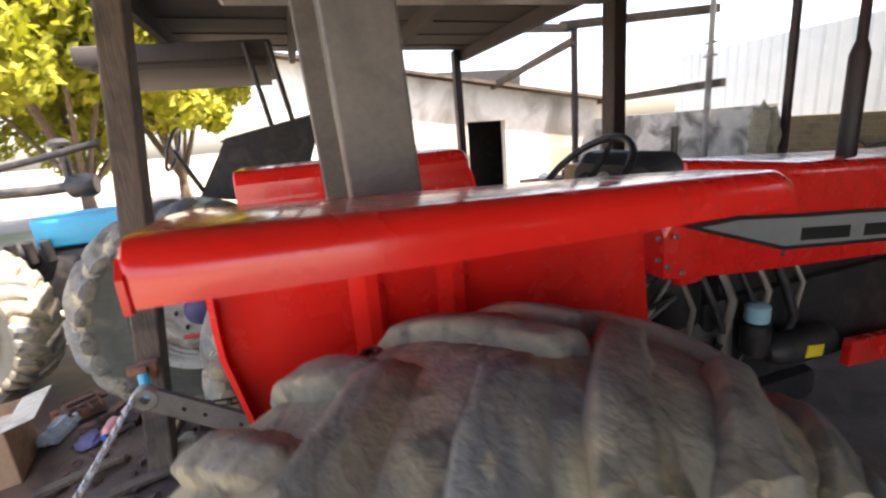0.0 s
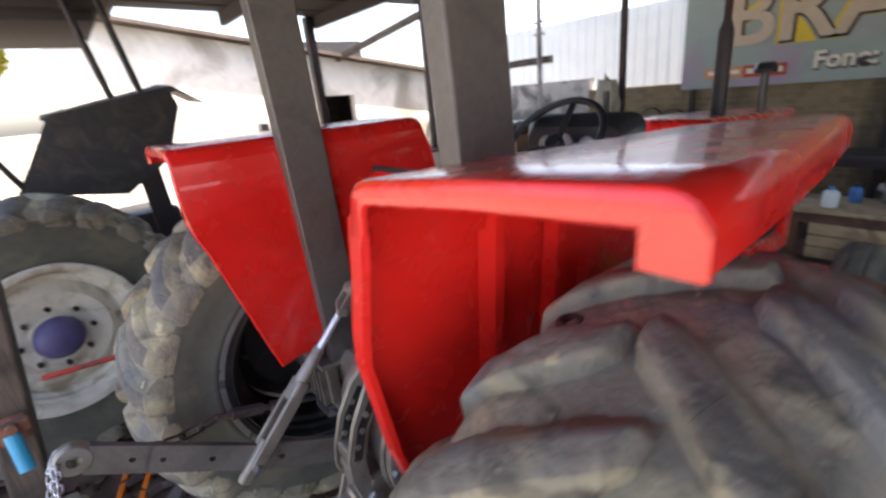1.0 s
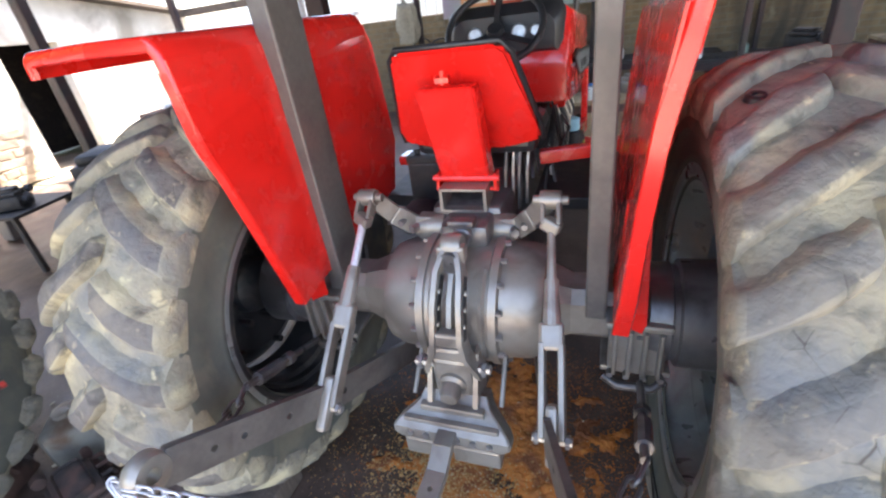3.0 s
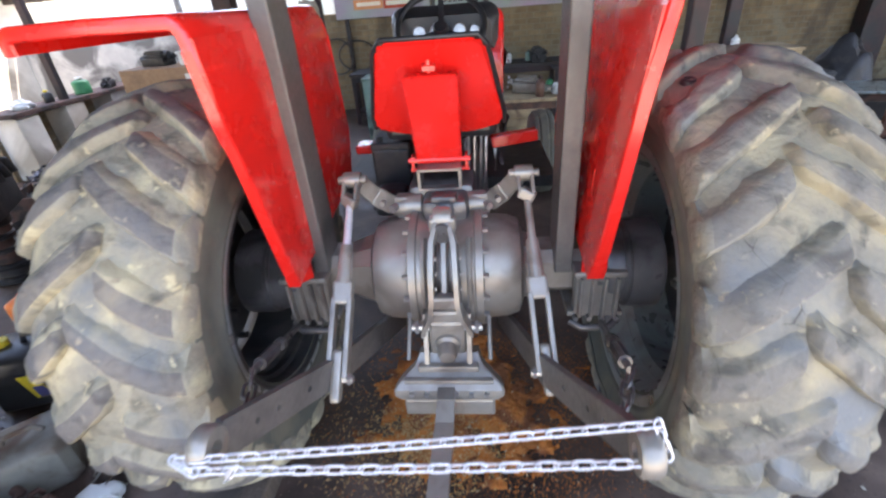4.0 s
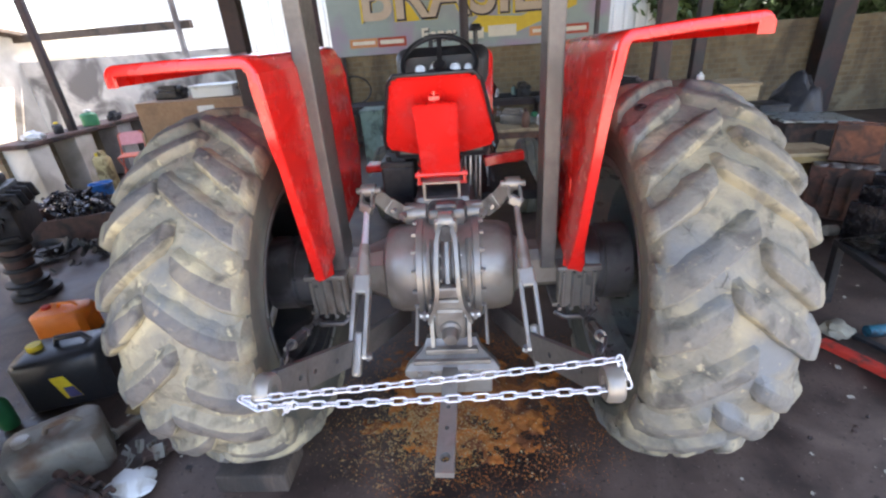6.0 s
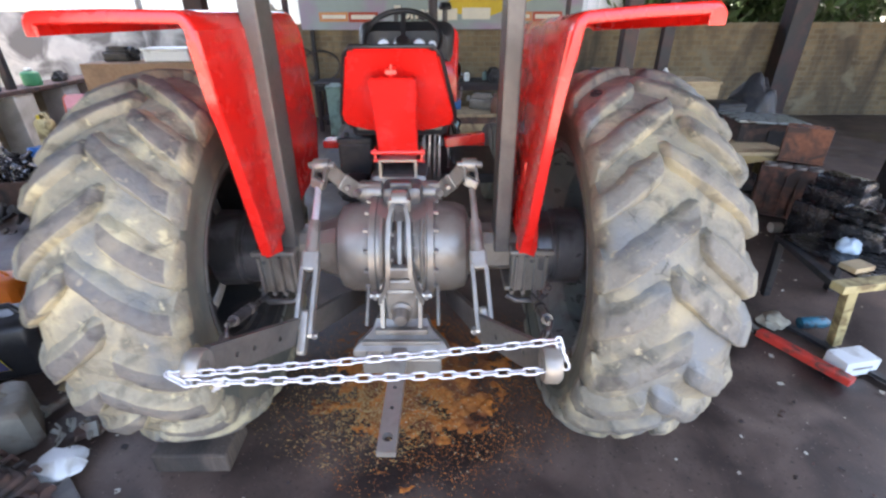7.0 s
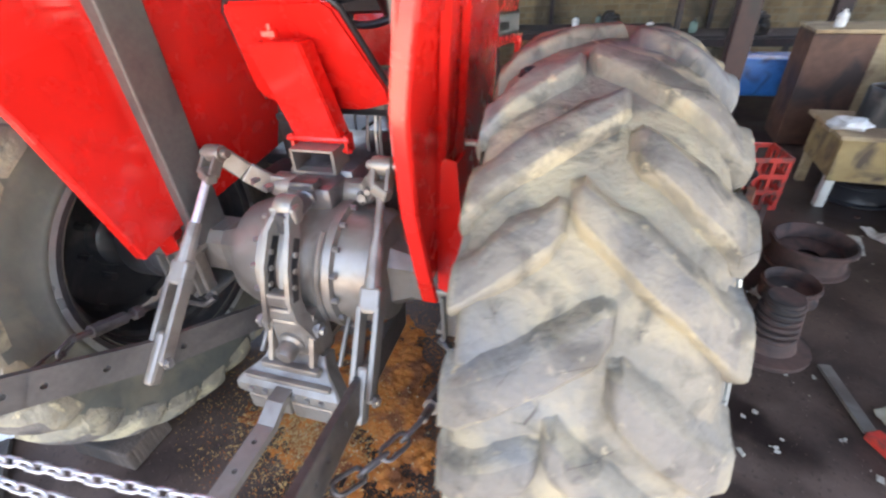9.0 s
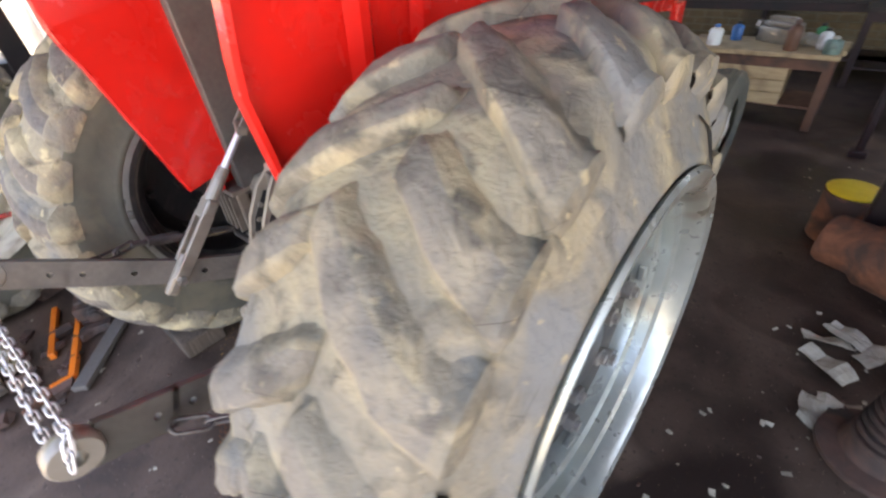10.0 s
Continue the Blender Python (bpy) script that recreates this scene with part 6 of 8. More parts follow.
# axle casting with cooling fins by the wheel
cast = thing("axle_casting", place(1.80, 0.50, 0, 20), "rusty finned axle casting lying on the floor", "casting")
bm = bm_new()
lathe(bm, [(0, 0), (0.17, 0), (0.18, 0.015), (0.18, 0.035), (0.12, 0.045), (0.10, 0.10), (0, 0.10)], 32)
part("flange", bm, DARK_RUST, cast, smooth=40)
for k in range(6):
    bm = bm_new()
    lathe(bm, [(0, 0), (0.10 - 0.004 * k, 0), (0.105 - 0.004 * k, 0.006), (0.105 - 0.004 * k, 0.014), (0.10 - 0.004 * k, 0.02), (0, 0.02)], 28, Matrix.Translation((0.0, 0.0, 0.10 + 0.034 * k)))
    part("fin", bm, DARK_RUST, cast, smooth=40)
bm = bm_new()
rod(bm, (0, 0, 0.1), (0, 0, 0.31), 0.075)
part("tube", bm, DARK_RUST, cast, smooth=40)

# gearbox casting, bowl and yellow funnel
gb = thing("gearbox_casting", place(1.68, 1.55, 0, -20), "brown rusty gearbox casting lying on the floor", "casting")
bm = bm_new()
lathe(bm, [(0, -0.28), (0.12, -0.28), (0.13, -0.26), (0.13, -0.12), (0.16, -0.08), (0.17, 0.1), (0.20, 0.12), (0.20, 0.16), (0.14, 0.17), (0, 0.17)], 32, Matrix.Translation((0.06, 0, 0.18)) @ ALONG_X)
part("housing", bm, RUST, gb, smooth=40)
bm = bm_new()
lathe(bm, [(0.10, 0), (0.12, 0.0), (0.12, 0.03), (0.10, 0.03)], 28, Matrix.Translation((0.28, -0.02, 0.18)) @ ALONG_X, closed=True)
part("bearing_ring", bm, DARK_RUST, gb, smooth=40)
bowl = bm_new()
lathe(bowl, [(0, 0), (0.06, 0.0), (0.11, 0.03), (0.135, 0.085), (0.142, 0.09), (0.135, 0.094), (0.105, 0.04), (0.05, 0.012), (0, 0.012)], 32)
tagged(part("oil_bowl", bowl, BLACK_PLASTIC, smooth=40, at=place(1.78, 1.62, 0.345)), "black plastic oil bowl resting on a gearbox casting", "bowl")
can = thing("oil_drum_can", place(1.52, 1.98, 0), "rusty oil can with a yellow top", "can")
bm = bm_new()
lathe(bm, [(0, 0), (0.13, 0), (0.135, 0.01), (0.13, 0.10), (0.136, 0.11), (0.13, 0.12), (0.13, 0.28), (0.136, 0.285), (0.13, 0.29), (0, 0.288)], 32)
part("body", bm, RUST, can, smooth=40)
bm = bm_new()
lathe(bm, [(0.125, 0.29), (0.13, 0.30), (0.12, 0.305), (0.02, 0.302), (0, 0.302)], 32)
part("lid", bm, YELLOW, can, "yellow lid", smooth=40)

# red plastic crate
crate = thing("bottle_crate", place(2.02, 2.12, 0, 8), "red plastic bottle crate standing on the floor", "crate")
for k, (dx, dy, ry) in enumerate(((0, -0.15, 0), (0, 0.15, 0), (-0.2, 0, 90), (0.2, 0, 90))):
    L = 0.4 if ry == 0 else 0.3
    side = Matrix.Translation((dx, dy, 0)) @ Matrix.Rotation(radians(ry), 4, "Z")
    for zz in (0.02, 0.14, 0.26, 0.38):
        part("crate_bar", box(bm_new(), (L, 0.015, 0.035), (0, 0, zz), None, 0.002), RED_TOOL, crate, at=side)
    for i in range(5):
        part("crate_upright", box(bm_new(), (0.025, 0.011, 0.39), (-L / 2 + 0.013 + (L - 0.026) * i / 4, 0, 0.2), None, 0.002), RED_TOOL, crate, at=side)
bm = bm_new()
box(bm, (0.39, 0.29, 0.012), (0, 0, 0.008))
part("crate_floor", bm, RED_TOOL, crate)

# thin steel column beside the bench, roof posts by the wall
for x, y, w, h in ((1.52, 3.25, 0.05, 3.25), (3.05, 4.2, 0.14, 3.2)):
    post(x, y, w, h, DARK_STEEL, "thin dark steel column")


post(6.15, 6.33, 0.36, 2.95, DARK_STEEL, "broad sooty wall pillar")


def bench(name, at, L, D, H, topmat, legmat, label, shelf=True):
    root = thing(name, at, label, "workbench", "workbenches")
    bm = bm_new()
    n = max(2, int(D / 0.16))
    part_w = D / n
    for k in range(n):
        bm = bm_new()
        box(bm, (L + 0.02 * (k % 2), part_w - 0.006, 0.035), (0.01 * (k % 3), -D / 2 + part_w * (k + 0.5), H - 0.018), None, 0.003)
        part("plank", bm, topmat, root)
    for sx in (-1, 1):
        for sy in (-1, 1):
            bm = bm_new()
            box(bm, (0.06, 0.06, H - 0.036), (sx * (L / 2 - 0.05), sy * (D / 2 - 0.05), (H - 0.036) / 2), None, 0.004)
            part("leg", bm, legmat, root)
    for sy in (-1, 1):
        bm = bm_new()
        box(bm, (L - 0.1, 0.03, 0.08), (0, sy * (D / 2 - 0.03), H - 0.08))
        part("rail", bm, legmat, root)
    if shelf:
        bm = bm_new()
        box(bm, (L - 0.08, D - 0.1, 0.02), (0, 0, 0.18))
        part("shelf", bm, legmat, root)
    return root


bench("workbench", place(0.62, 3.85, 0), 1.15, 0.55, 0.60, PALE_WOOD, BROWN_WOOD, "low wooden workbench with a pale plank top")
bench("workbench", place(2.2, 5.3, 0), 2.0, 0.6, 0.72, DARK_BOARD, DARK_STEEL, "long dark steel workbench against the wall")
bench("workbench", place(0.0, 5.6, 0), 3.6, 0.6, 0.75, DARK_BOARD, DARK_STEEL, "long dark workbench under the sign")
crate2 = thing("wooden_crate", place(0.55, 3.78, 0.19), "pale yellow wooden crate on the bench shelf", "crate")
for k in range(3):
    bm = bm_new()
    box(bm, (0.7, 0.015, 0.09), (0, -0.2, 0.05 + 0.1 * k), None, 0.002)
    part("slat", bm, PALE_WOOD, crate2)
bm = bm_new()
box(bm, (0.68, 0.36, 0.28), (0, 0.0, 0.15))
part("crate_body", bm, YELLOW_WOOD, crate2)


def bottle(name, at, r, h, material, capmat, label, category="bottle"):
    root = thing(name, at, label, category, "bottles and jars" if category == "bottle" else "")
    bm = bm_new()
    lathe(bm, [(0, 0), (r * 0.92, 0), (r, 0.01), (r, h * 0.68), (r * 0.85, h * 0.78), (r * 0.36, h * 0.86), (r * 0.34, h * 0.9), (0, h * 0.9)], 20)
    part("body", bm, material, root, smooth=40)
    bm = bm_new()
    lathe(bm, [(r * 0.42, h * 0.88), (r * 0.42, h), (r * 0.38, h * 1.01), (0, h * 1.01)], 16)
    part("cap", bm, capmat, root, smooth=40)
    return root


def canister(name, at, size, material, capmat, label, labelmat=None):
    root = thing(name, at, label, "canister", "canisters on the floor")
    sx, sy, sz = size
    bm = bm_new()
    rows = []
    for f, z in ((0.94, 0), (1.0, 0.03 * sz), (1.0, 0.45 * sz), (1.0, 0.84 * sz), (0.92, 0.92 * sz), (0.70, 0.97 * sz)):
        rows.append([Vector((x * f * sx / 2, y * f * sy / 2, z)) for x, y in ((-1, -0.7), (-0.8, -1), (0.8, -1), (1, -0.7), (1, 0.7), (0.8, 1), (-0.8, 1), (-1, 0.7))])
    loft(bm, rows)
    part("body", bm, material, root, smooth=40)
    bm = bm_new()
    tube(bm, [(-sx * 0.05, 0, 0.95 * sz), (-sx * 0.02, 0, 1.10 * sz), (sx * 0.25, 0, 1.10 * sz), (sx * 0.32, 0, 0.94 * sz)], 0.05 * sz, 8)
    part("handle", bm, material, root, smooth=50)
    bm = bm_new()
    lathe(bm, [(0, 0), (0.13 * sy, 0), (0.13 * sy, 0.11 * sz), (0, 0.12 * sz)], 16, Matrix.Translation((-sx * 0.27, 0, 0.95 * sz)))
    part("cap", bm, capmat, root, smooth=40)
    if labelmat:
        bm = bm_new()
        prism(bm, [(-sx * 0.1, sz * 0.62), (sx * 0.05, sz * 0.62), (sx * 0.16, sz * 0.18), (-sx * 0.02, sz * 0.18)], 0.003, Matrix(((1, 0, 0, 0), (0, 0, -1, -sy / 2 - 0.001), (0, 1, 0, 0), (0, 0, 0, 1))))
        part("label_yellow", bm, labelmat[0], root)
        bm = bm_new()
        prism(bm, [(0.0, sz * 0.40), (sx * 0.10, sz * 0.40), (sx * 0.155, sz * 0.19), (0.01, sz * 0.19)], 0.003, Matrix(((1, 0, 0, 0), (0, 0, -1, -sy / 2 - 0.004), (0, 1, 0, 0), (0, 0, 0, 1))))
        part("label_purple", bm, labelmat[1], root)
    return root


canister("oil_canister", place(-2.16, -0.15, 0, 18), (0.45, 0.28, 0.33), BLACK_PLASTIC, YELLOW, "black plastic oil canister with a yellow cap on the floor", (YELLOW, PURPLE))
canister("fuel_canister", place(-2.70, 0.42, 0, 10), (0.34, 0.21, 0.22), ORANGE, RED_TOOL, "orange plastic fuel canister on the floor")
canister("water_canister", place(-1.80, -0.68, 0, 40), (0.36, 0.26, 0.24), DUSTY_GREY, GREY_PAINT, "grimy grey metal canister lying near the wheel")
bottle("bottle", place(-2.62, 0.72), 0.045, 0.24, WHITE_PLASTIC, RED_TOOL, "clear plastic bottle with a red cap on the floor")
bottle("bottle", place(-2.35, -0.42), 0.04, 0.22, GREEN, GREEN, "green plastic bottle on the floor")
bottle("bottle", place(0.28, 3.72, 0.60), 0.055, 0.16, WHITE_PLASTIC, BLUE, "white plastic bottle on the pale bench")
for k, (x, y, z, mtl, lab) in enumerate(((0.40, 3.95, 0.60, BLUE, "blue plastic bottle on the pale bench"), (1.05, 3.8, 0.60, WHITE_PLASTIC, "small white bottle on the bench"), (1.0, 4.0, 0.60, GREEN, "small green bottle on the bench"), (1.5, 5.2, 0.72, WHITE_PLASTIC, "white jar on the steel bench"), (2.0, 5.25, 0.72, TEAL, "green oil can on the steel bench"), (0.6, 5.5, 0.75, WHITE_PLASTIC, "white jar on the workbench"), (0.9, 5.6, 0.75, TEAL, "green tool tin on the workbench"))):
    bottle("bottle", place(x, y, z), 0.045, 0.15, mtl, BLACK_PLASTIC, lab)
engine("starter_motor", place(0.72, 3.95, 0.60, 60), (0.16, 0.30, 0.20), GREY_PAINT, "greasy grey engine part on the pale bench", 21, "engine part")
engine("engine_part", place(1.02, 5.5, 0.75, 0), (0.2, 0.35, 0.2), BLACK, "black greasy engine part on the workbench", 22, "engine part")
engine("engine_part", place(-0.4, 5.5, 0.75, 40), (0.25, 0.35, 0.28), BLACK, "black greasy gearbox part on the workbench", 23, "engine part")
engine("engine_part", place(2.6, 5.25, 0.72, 40), (0.2, 0.35, 0.24), BLACK, "black greasy pump on the steel workbench", 24, "engine part")

blue_box = thing("blue_tank", place(2.75, 4.45, 0), "bright blue metal tank on short legs", "tank")
bm = bm_new()
box(bm, (0.75, 0.42, 0.38), (0, 0, 0.42), None, 0.03)
part("tank", bm, BLUE, blue_box, smooth=40)
for sx in (-1, 1):
    for sy in (-1, 1):
        bm = bm_new()
        box(bm, (0.04, 0.04, 0.24), (sx * 0.32, sy * 0.16, 0.12))
        part("leg", bm, DARK_STEEL, blue_box)

# wooden table with cut-outs, desk and boards
table = thing("work_table", place(2.97, 2.35, 0, -3), "old yellow wooden table with a pale top", "table")
for k in range(4):
    bm = bm_new()
    box(bm, (0.95 + 0.04 * (k % 2), 0.152, 0.028), (0, -0.23 + 0.156 * k, 0.525), None, 0.003)
    part("plank", bm, PALE_WOOD, table)
bm = bm_new()
prism(bm, [(-0.45, 0.22), (0.10, 0.22), (0.02, 0.34), (0.06, 0.42), (0.22, 0.45), (0.45, 0.40), (0.45, 0.51), (-0.45, 0.51)], 0.02, Matrix(((1, 0, 0, 0), (0, 0, -1, -0.28), (0, 1, 0, 0), (0, 0, 0, 1))))
part("front_apron", bm, YELLOW_WOOD, table)
for sx in (-1, 1):
    bm = bm_new()
    box(bm, (0.02, 0.52, 0.26), (sx * 0.44, 0, 0.37))
    part("side_apron", bm, YELLOW_WOOD, table)
    for sy in (-1, 1):
        bm = bm_new()
        box(bm, (0.06, 0.06, 0.51), (sx * 0.41, sy * 0.23, 0.255), None, 0.004)
        part("leg", bm, WHITE_RIM if (sx, sy) == (-1, -1) else PALE_WOOD, table)
pot = thing("kettle_pot", place(2.78, 2.38, 0.54), "dark metal pot standing on the wooden table", "pot")
bm = bm_new()
lathe(bm, [(0, 0), (0.112, 0), (0.118, 0.012), (0.115, 0.235), (0.108, 0.25), (0.07, 0.262), (0.02, 0.268), (0, 0.268)], 28)
part("body", bm, DARK_RIM, pot, smooth=40)
bm = bm_new()
tube(bm, [(-0.035, 0, 0.262), (-0.03, 0, 0.29), (0.03, 0, 0.29), (0.035, 0, 0.262)], 0.008, 8)
part("lid_handle", bm, BLACK, pot, smooth=50)
cap = thing("rag", place(2.58, 2.25, 0.54), "crumpled white rag on the wooden table", "rag")
def crumple(r, h, seed):
    bm = bm_new()
    bmesh.ops.create_icosphere(bm, subdivisions=3, radius=1.0)
    for v in bm.verts:
        n = noise.noise(v.co * 1.7 + Vector((seed, 0, 0))) * 0.45 + noise.noise(v.co * 4 + Vector((0, seed, 0))) * 0.18
        v.co *= 1 + n
        v.co = Vector((v.co.x * r, v.co.y * r * 0.8, max(0.0, v.co.z * h + h * 0.55)))
    return bm
part("cloth", crumple(0.11, 0.05, 2.0), WHITE_PLASTIC, cap, smooth=50)
desk = thing("wooden_desk", place(3.08, 3.62, 0, -4), "brown wooden desk with a pale top and side", "desk")
bm = bm_new()
box(bm, (0.80, 0.5, 0.03), (-0.05, 0, 0.98), None, 0.004)
part("desktop", bm, PALE_WOOD, desk)
bm = bm_new()
box(bm, (0.46, 0.46, 0.95), (-0.22, 0, 0.485), None, 0.004)
part("cupboard", bm, BROWN_WOOD, desk)
bm = bm_new()
box(bm, (0.33, 0.46, 0.95), (0.175, 0.0, 0.485), None, 0.004)
part("drawer_side", bm, PALE_WOOD, desk)
bottle("bottle", place(2.82, 3.55, 0.995), 0.04, 0.13, WHITE_PLASTIC, WHITE_PLASTIC, "small white jar on the wooden desk")
for k, (x, y, z, s3, mtl, lab) in enumerate(((3.35, 3.1, 0, (0.30, 0.30, 0.82), BLACK, "dark steel box behind the table"), (3.25, 2.85, 0, (0.26, 0.22, 0.66), DARK_RIM, "grey metal box behind the table"))):
    r0 = thing("metal_box", place(x, y, z, 7 * k), lab, "box")
    bm = bm_new()
    box(bm, s3, (0, 0, s3[2] / 2), None, 0.012)
    part("body", bm, mtl, r0, smooth=40)
    bm = bm_new()
    box(bm, (s3[0] * 1.03, s3[1] * 1.03, 0.02), (0, 0, s3[2] - 0.02), None, 0.004)
    part("lid", bm, mtl, r0)
bm = bm_new()
bmesh.ops.create_icosphere(bm, subdivisions=4, radius=1.0)
for v in bm.verts:
    k = 1 + 0.16 * noise.noise(v.co * 2.2) + 0.07 * noise.noise(v.co * 6.0)
    v.co = Vector((v.co.x * k * 0.27, v.co.y * k * 0.28, 0.5 + max(-0.5, v.co.z * k * 0.56)))
tagged(part("tarpaulin", bm, BLACK, smooth=50, at=place(3.75, 3.28, 0)), "black crumpled tarpaulin over a pile by the wall", "tarpaulin")
cab = thing("tool_cabinet", place(3.45, 2.62, 0, -6), "dark steel tool cabinet with a scrap board on top", "cabinet")
bm = bm_new()
box(bm, (0.52, 0.40, 0.70), (0, 0, 0.37), None, 0.01)
part("body", bm, DARK_RUST, cab)
bm = bm_new()
box(bm, (0.22, 0.01, 0.50), (0.12, -0.205, 0.40), None, 0.002)
part("door", bm, BLACK, cab)
bm = bm_new()
box(bm, (0.66, 0.50, 0.02), (0.02, -0.02, 0.74), Matrix.Rotation(radians(2), 4, "Y"), 0.003)
tagged(part("scrap_board", bm, PALE_RIM, at=place(3.45, 2.62, 0, -8)), "grey scrap board lying on the tool cabinet", "board")

# trestle with a yellow end, red bar and scraps
tr = thing("steel_trestle", place(2.45, 0.15, 0), "dark steel trestle table with a yellow end", "trestle")
for a, b in (((-0.075, 0.347, 0), (-0.14, 0.31, 0.43)), ((0.40, 0.40, 0), (0.36, 0.38, 0.43))):
    bm = bm_new()
    bar(bm, a, b, 0.045, 0.045, 0.003, up=(0, 1, 0))
    part("leg", bm, BLACK, tr)
bm = bm_new()
bar(bm, (-0.14, 0.33, 0.44), (-0.225, -0.25, 0.44), 0.05, 0.035, 0.003)
part("side_rail", bm, DARK_RIM, tr)
bm = bm_new()
bar(bm, (-0.14, 0.31, 0.44), (0.40, 0.38, 0.44), 0.04, 0.03, 0.003)
part("end_rail", bm, DARK_RIM, tr)
bm = bm_new()
bar(bm, (0.37, 0.36, 0.44), (0.30, -0.16, 0.44), 0.04, 0.03, 0.003)
part("side_rail", bm, DARK_RIM, tr)
bm = bm_new()
bar(bm, (-0.25, -0.27, 0.445), (0.34, -0.17, 0.445), 0.075, 0.045, 0.004)
part("yellow_end", bm, YELLOW_TOOL, tr, "worn yellow painted end")
bm = bm_new()
bar(bm, (-0.16, -0.255, 0.43), (-0.005, -0.165, 0.0), 0.05, 0.05, 0.004, up=(0, 1, 0))
part("leg", bm, YELLOW_TOOL, tr, "worn yellow painted leg")
bm = bm_new()
box(bm, (0.46, 0.50, 0.014), (0.09, 0.07, 0.466), Matrix.Rotation(radians(8), 4, "Z"), 0.003)
part("top_plate", bm, OILY, tr)
engine("gearbox_part", place(2.66, 0.34, 0.474, 30), (0.22, 0.28, 0.20), OILY, "black greasy gearbox part on the trestle", 31, "engine part")
tagged(part("rag", crumple(0.06, 0.05, 5.0), PALE_BLUE, smooth=50, at=place(2.51, 0.22, 0.474)), "pale blue cloth hanging on the black engine part", "rag")
bm = bm_new()
box(bm, (0.14, 0.09, 0.03), (0, 0, 0.015), None, 0.004)
tagged(part("wood_offcut", bm, PALE_WOOD, at=place(2.40, 0.02, 0.474, 15)), "small pale wood offcut on the trestle", "offcut")
jack = thing("red_lever_bar", place(2.14, 0.02, 0), "long red lever bar with bare steel tip on the floor", "lever bar")
bm = bm_new()
bar(bm, (-0.092, 0.04, 0.025), (0.12, -0.38, 0.03), 0.062, 0.04, 0.006)
part("red_arm", bm, RED_TOOL, jack)
bm = bm_new()
bar(bm, (-0.125, 0.40, 0.012), (-0.085, 0.05, 0.015), 0.05, 0.015, 0.002)
part("steel_tip", bm, GREY_PAINT, jack)
bm = bm_new()
bar(bm, (0.10, 0.20, 0.012), (0.36, -0.42, 0.012), 0.045, 0.02, 0.002)
tagged(part("steel_strip", bm, DARK_RIM, at=place(2.14, 0.02)), "dark steel strip lying on the floor", "steel strip")
wb = thing("white_carton", place(2.36, -0.22, 0, 10), "small white carton lying on the floor", "carton")
bm = bm_new()
box(bm, (0.21, 0.12, 0.09), (0, 0, 0.045), None, 0.004)
part("body", bm, WHITE_PLASTIC, wb)
bm = bm_new()
box(bm, (0.12, 0.002, 0.012), (0, -0.0615, 0.05))
part("print_bar", bm, GREY_PAINT, wb)
bottle("spray_can", place(2.33, 0.12, 0.04) @ Matrix.Rotation(radians(88), 4, "Y"), 0.035, 0.20, TEAL_BLUE, BLACK_PLASTIC, "teal blue spray can lying on the floor", "can")
tagged(part("rag", crumple(0.08, 0.05, 8.0), CLOTH, smooth=50, at=place(2.2, 0.16)), "brown grimy rag on the floor", "rag")
bottle("yellow_can", place(3.02, 1.45, 0.05) @ Matrix.Rotation(radians(90), 4, "Y"), 0.045, 0.12, PAPER, YELLOW_TOOL, "yellowish small can lying on the floor", "can")

# ---- west side: carton, shelf, chair, bench ----
carton = thing("large_carton", place(-2.62, 2.75, 0, 4), "large brown cardboard carton with a label", "carton")
bm = bm_new()
box(bm, (1.15, 0.5, 1.29), (0, 0, 0.645), None, 0.006)
part("body", bm, CARTON, carton)
bm = bm_new()
box(bm, (0.17, 0.003, 0.12), (0.12, -0.2525, 1.17))
part("paper_label", bm, WHITE_PLASTIC, carton)
bm = bm_new()
box(bm, (0.12, 0.002, 0.035), (0.12, -0.2555, 1.14))
part("print_bar", bm, BLACK_PLASTIC, carton)
for sx in (-1, 1):
    part("wooden_batten", box(bm_new(), (0.02, 0.51, 1.0), (sx * 0.585, 0, 0.5), None, 0.002), PALE_WOOD, carton)
tray = thing("foam_tray", place(-2.45, 2.75, 1.292, 4), "white foam tray with greenish parts on the carton", "tray")
bm = bm_new()
box(bm, (0.42, 0.26, 0.10), (0, 0, 0.05), None, 0.012)
part("body", bm, WHITE_PLASTIC, tray)
bm = bm_new()
box(bm, (0.44, 0.28, 0.02), (0, 0, 0.11), None, 0.006)
part("lid", bm, WHITE_PLASTIC, tray)
engine("engine_part", place(-2.95, 2.75, 1.292, 80), (0.16, 0.26, 0.12), BLACK, "black engine part lying on the carton", 41, "engine part")
engine("engine_part", place(-2.12, 2.75, 1.292, 10), (0.10, 0.2, 0.10), DARK_RUST, "small rusty engine part on the carton", 43, "engine part")

shelf = thing("masonry_shelf", place(-5.55, 4.62, 0), "plastered masonry bench with a dark slab top", "shelf")
bm = bm_new()
box(bm, (0.45, 2.75, 0.06), (0, 0, 0.80), None, 0.01)
part("slab", bm, DARK_RUST, shelf)
for y in (-1.15, -0.4, 0.45, 1.15):
    bm = bm_new()
    box(bm, (0.36, 0.32, 0.77), (0, y, 0.385), None, 0.01)
    part("pier", bm, WHITE_WALL if y < 0 else BLOCK_WALL, shelf)
bm = bm_new()
box(bm, (0.08, 2.75, 0.77), (-0.2, 0, 0.385))
part("back", bm, DARK_WALL, shelf)
bottle("bucket", place(-5.5, 4.6, 0.83), 0.11, 0.22, GREEN, WHITE_PLASTIC, "green and white plastic bucket on the masonry shelf", "bucket")
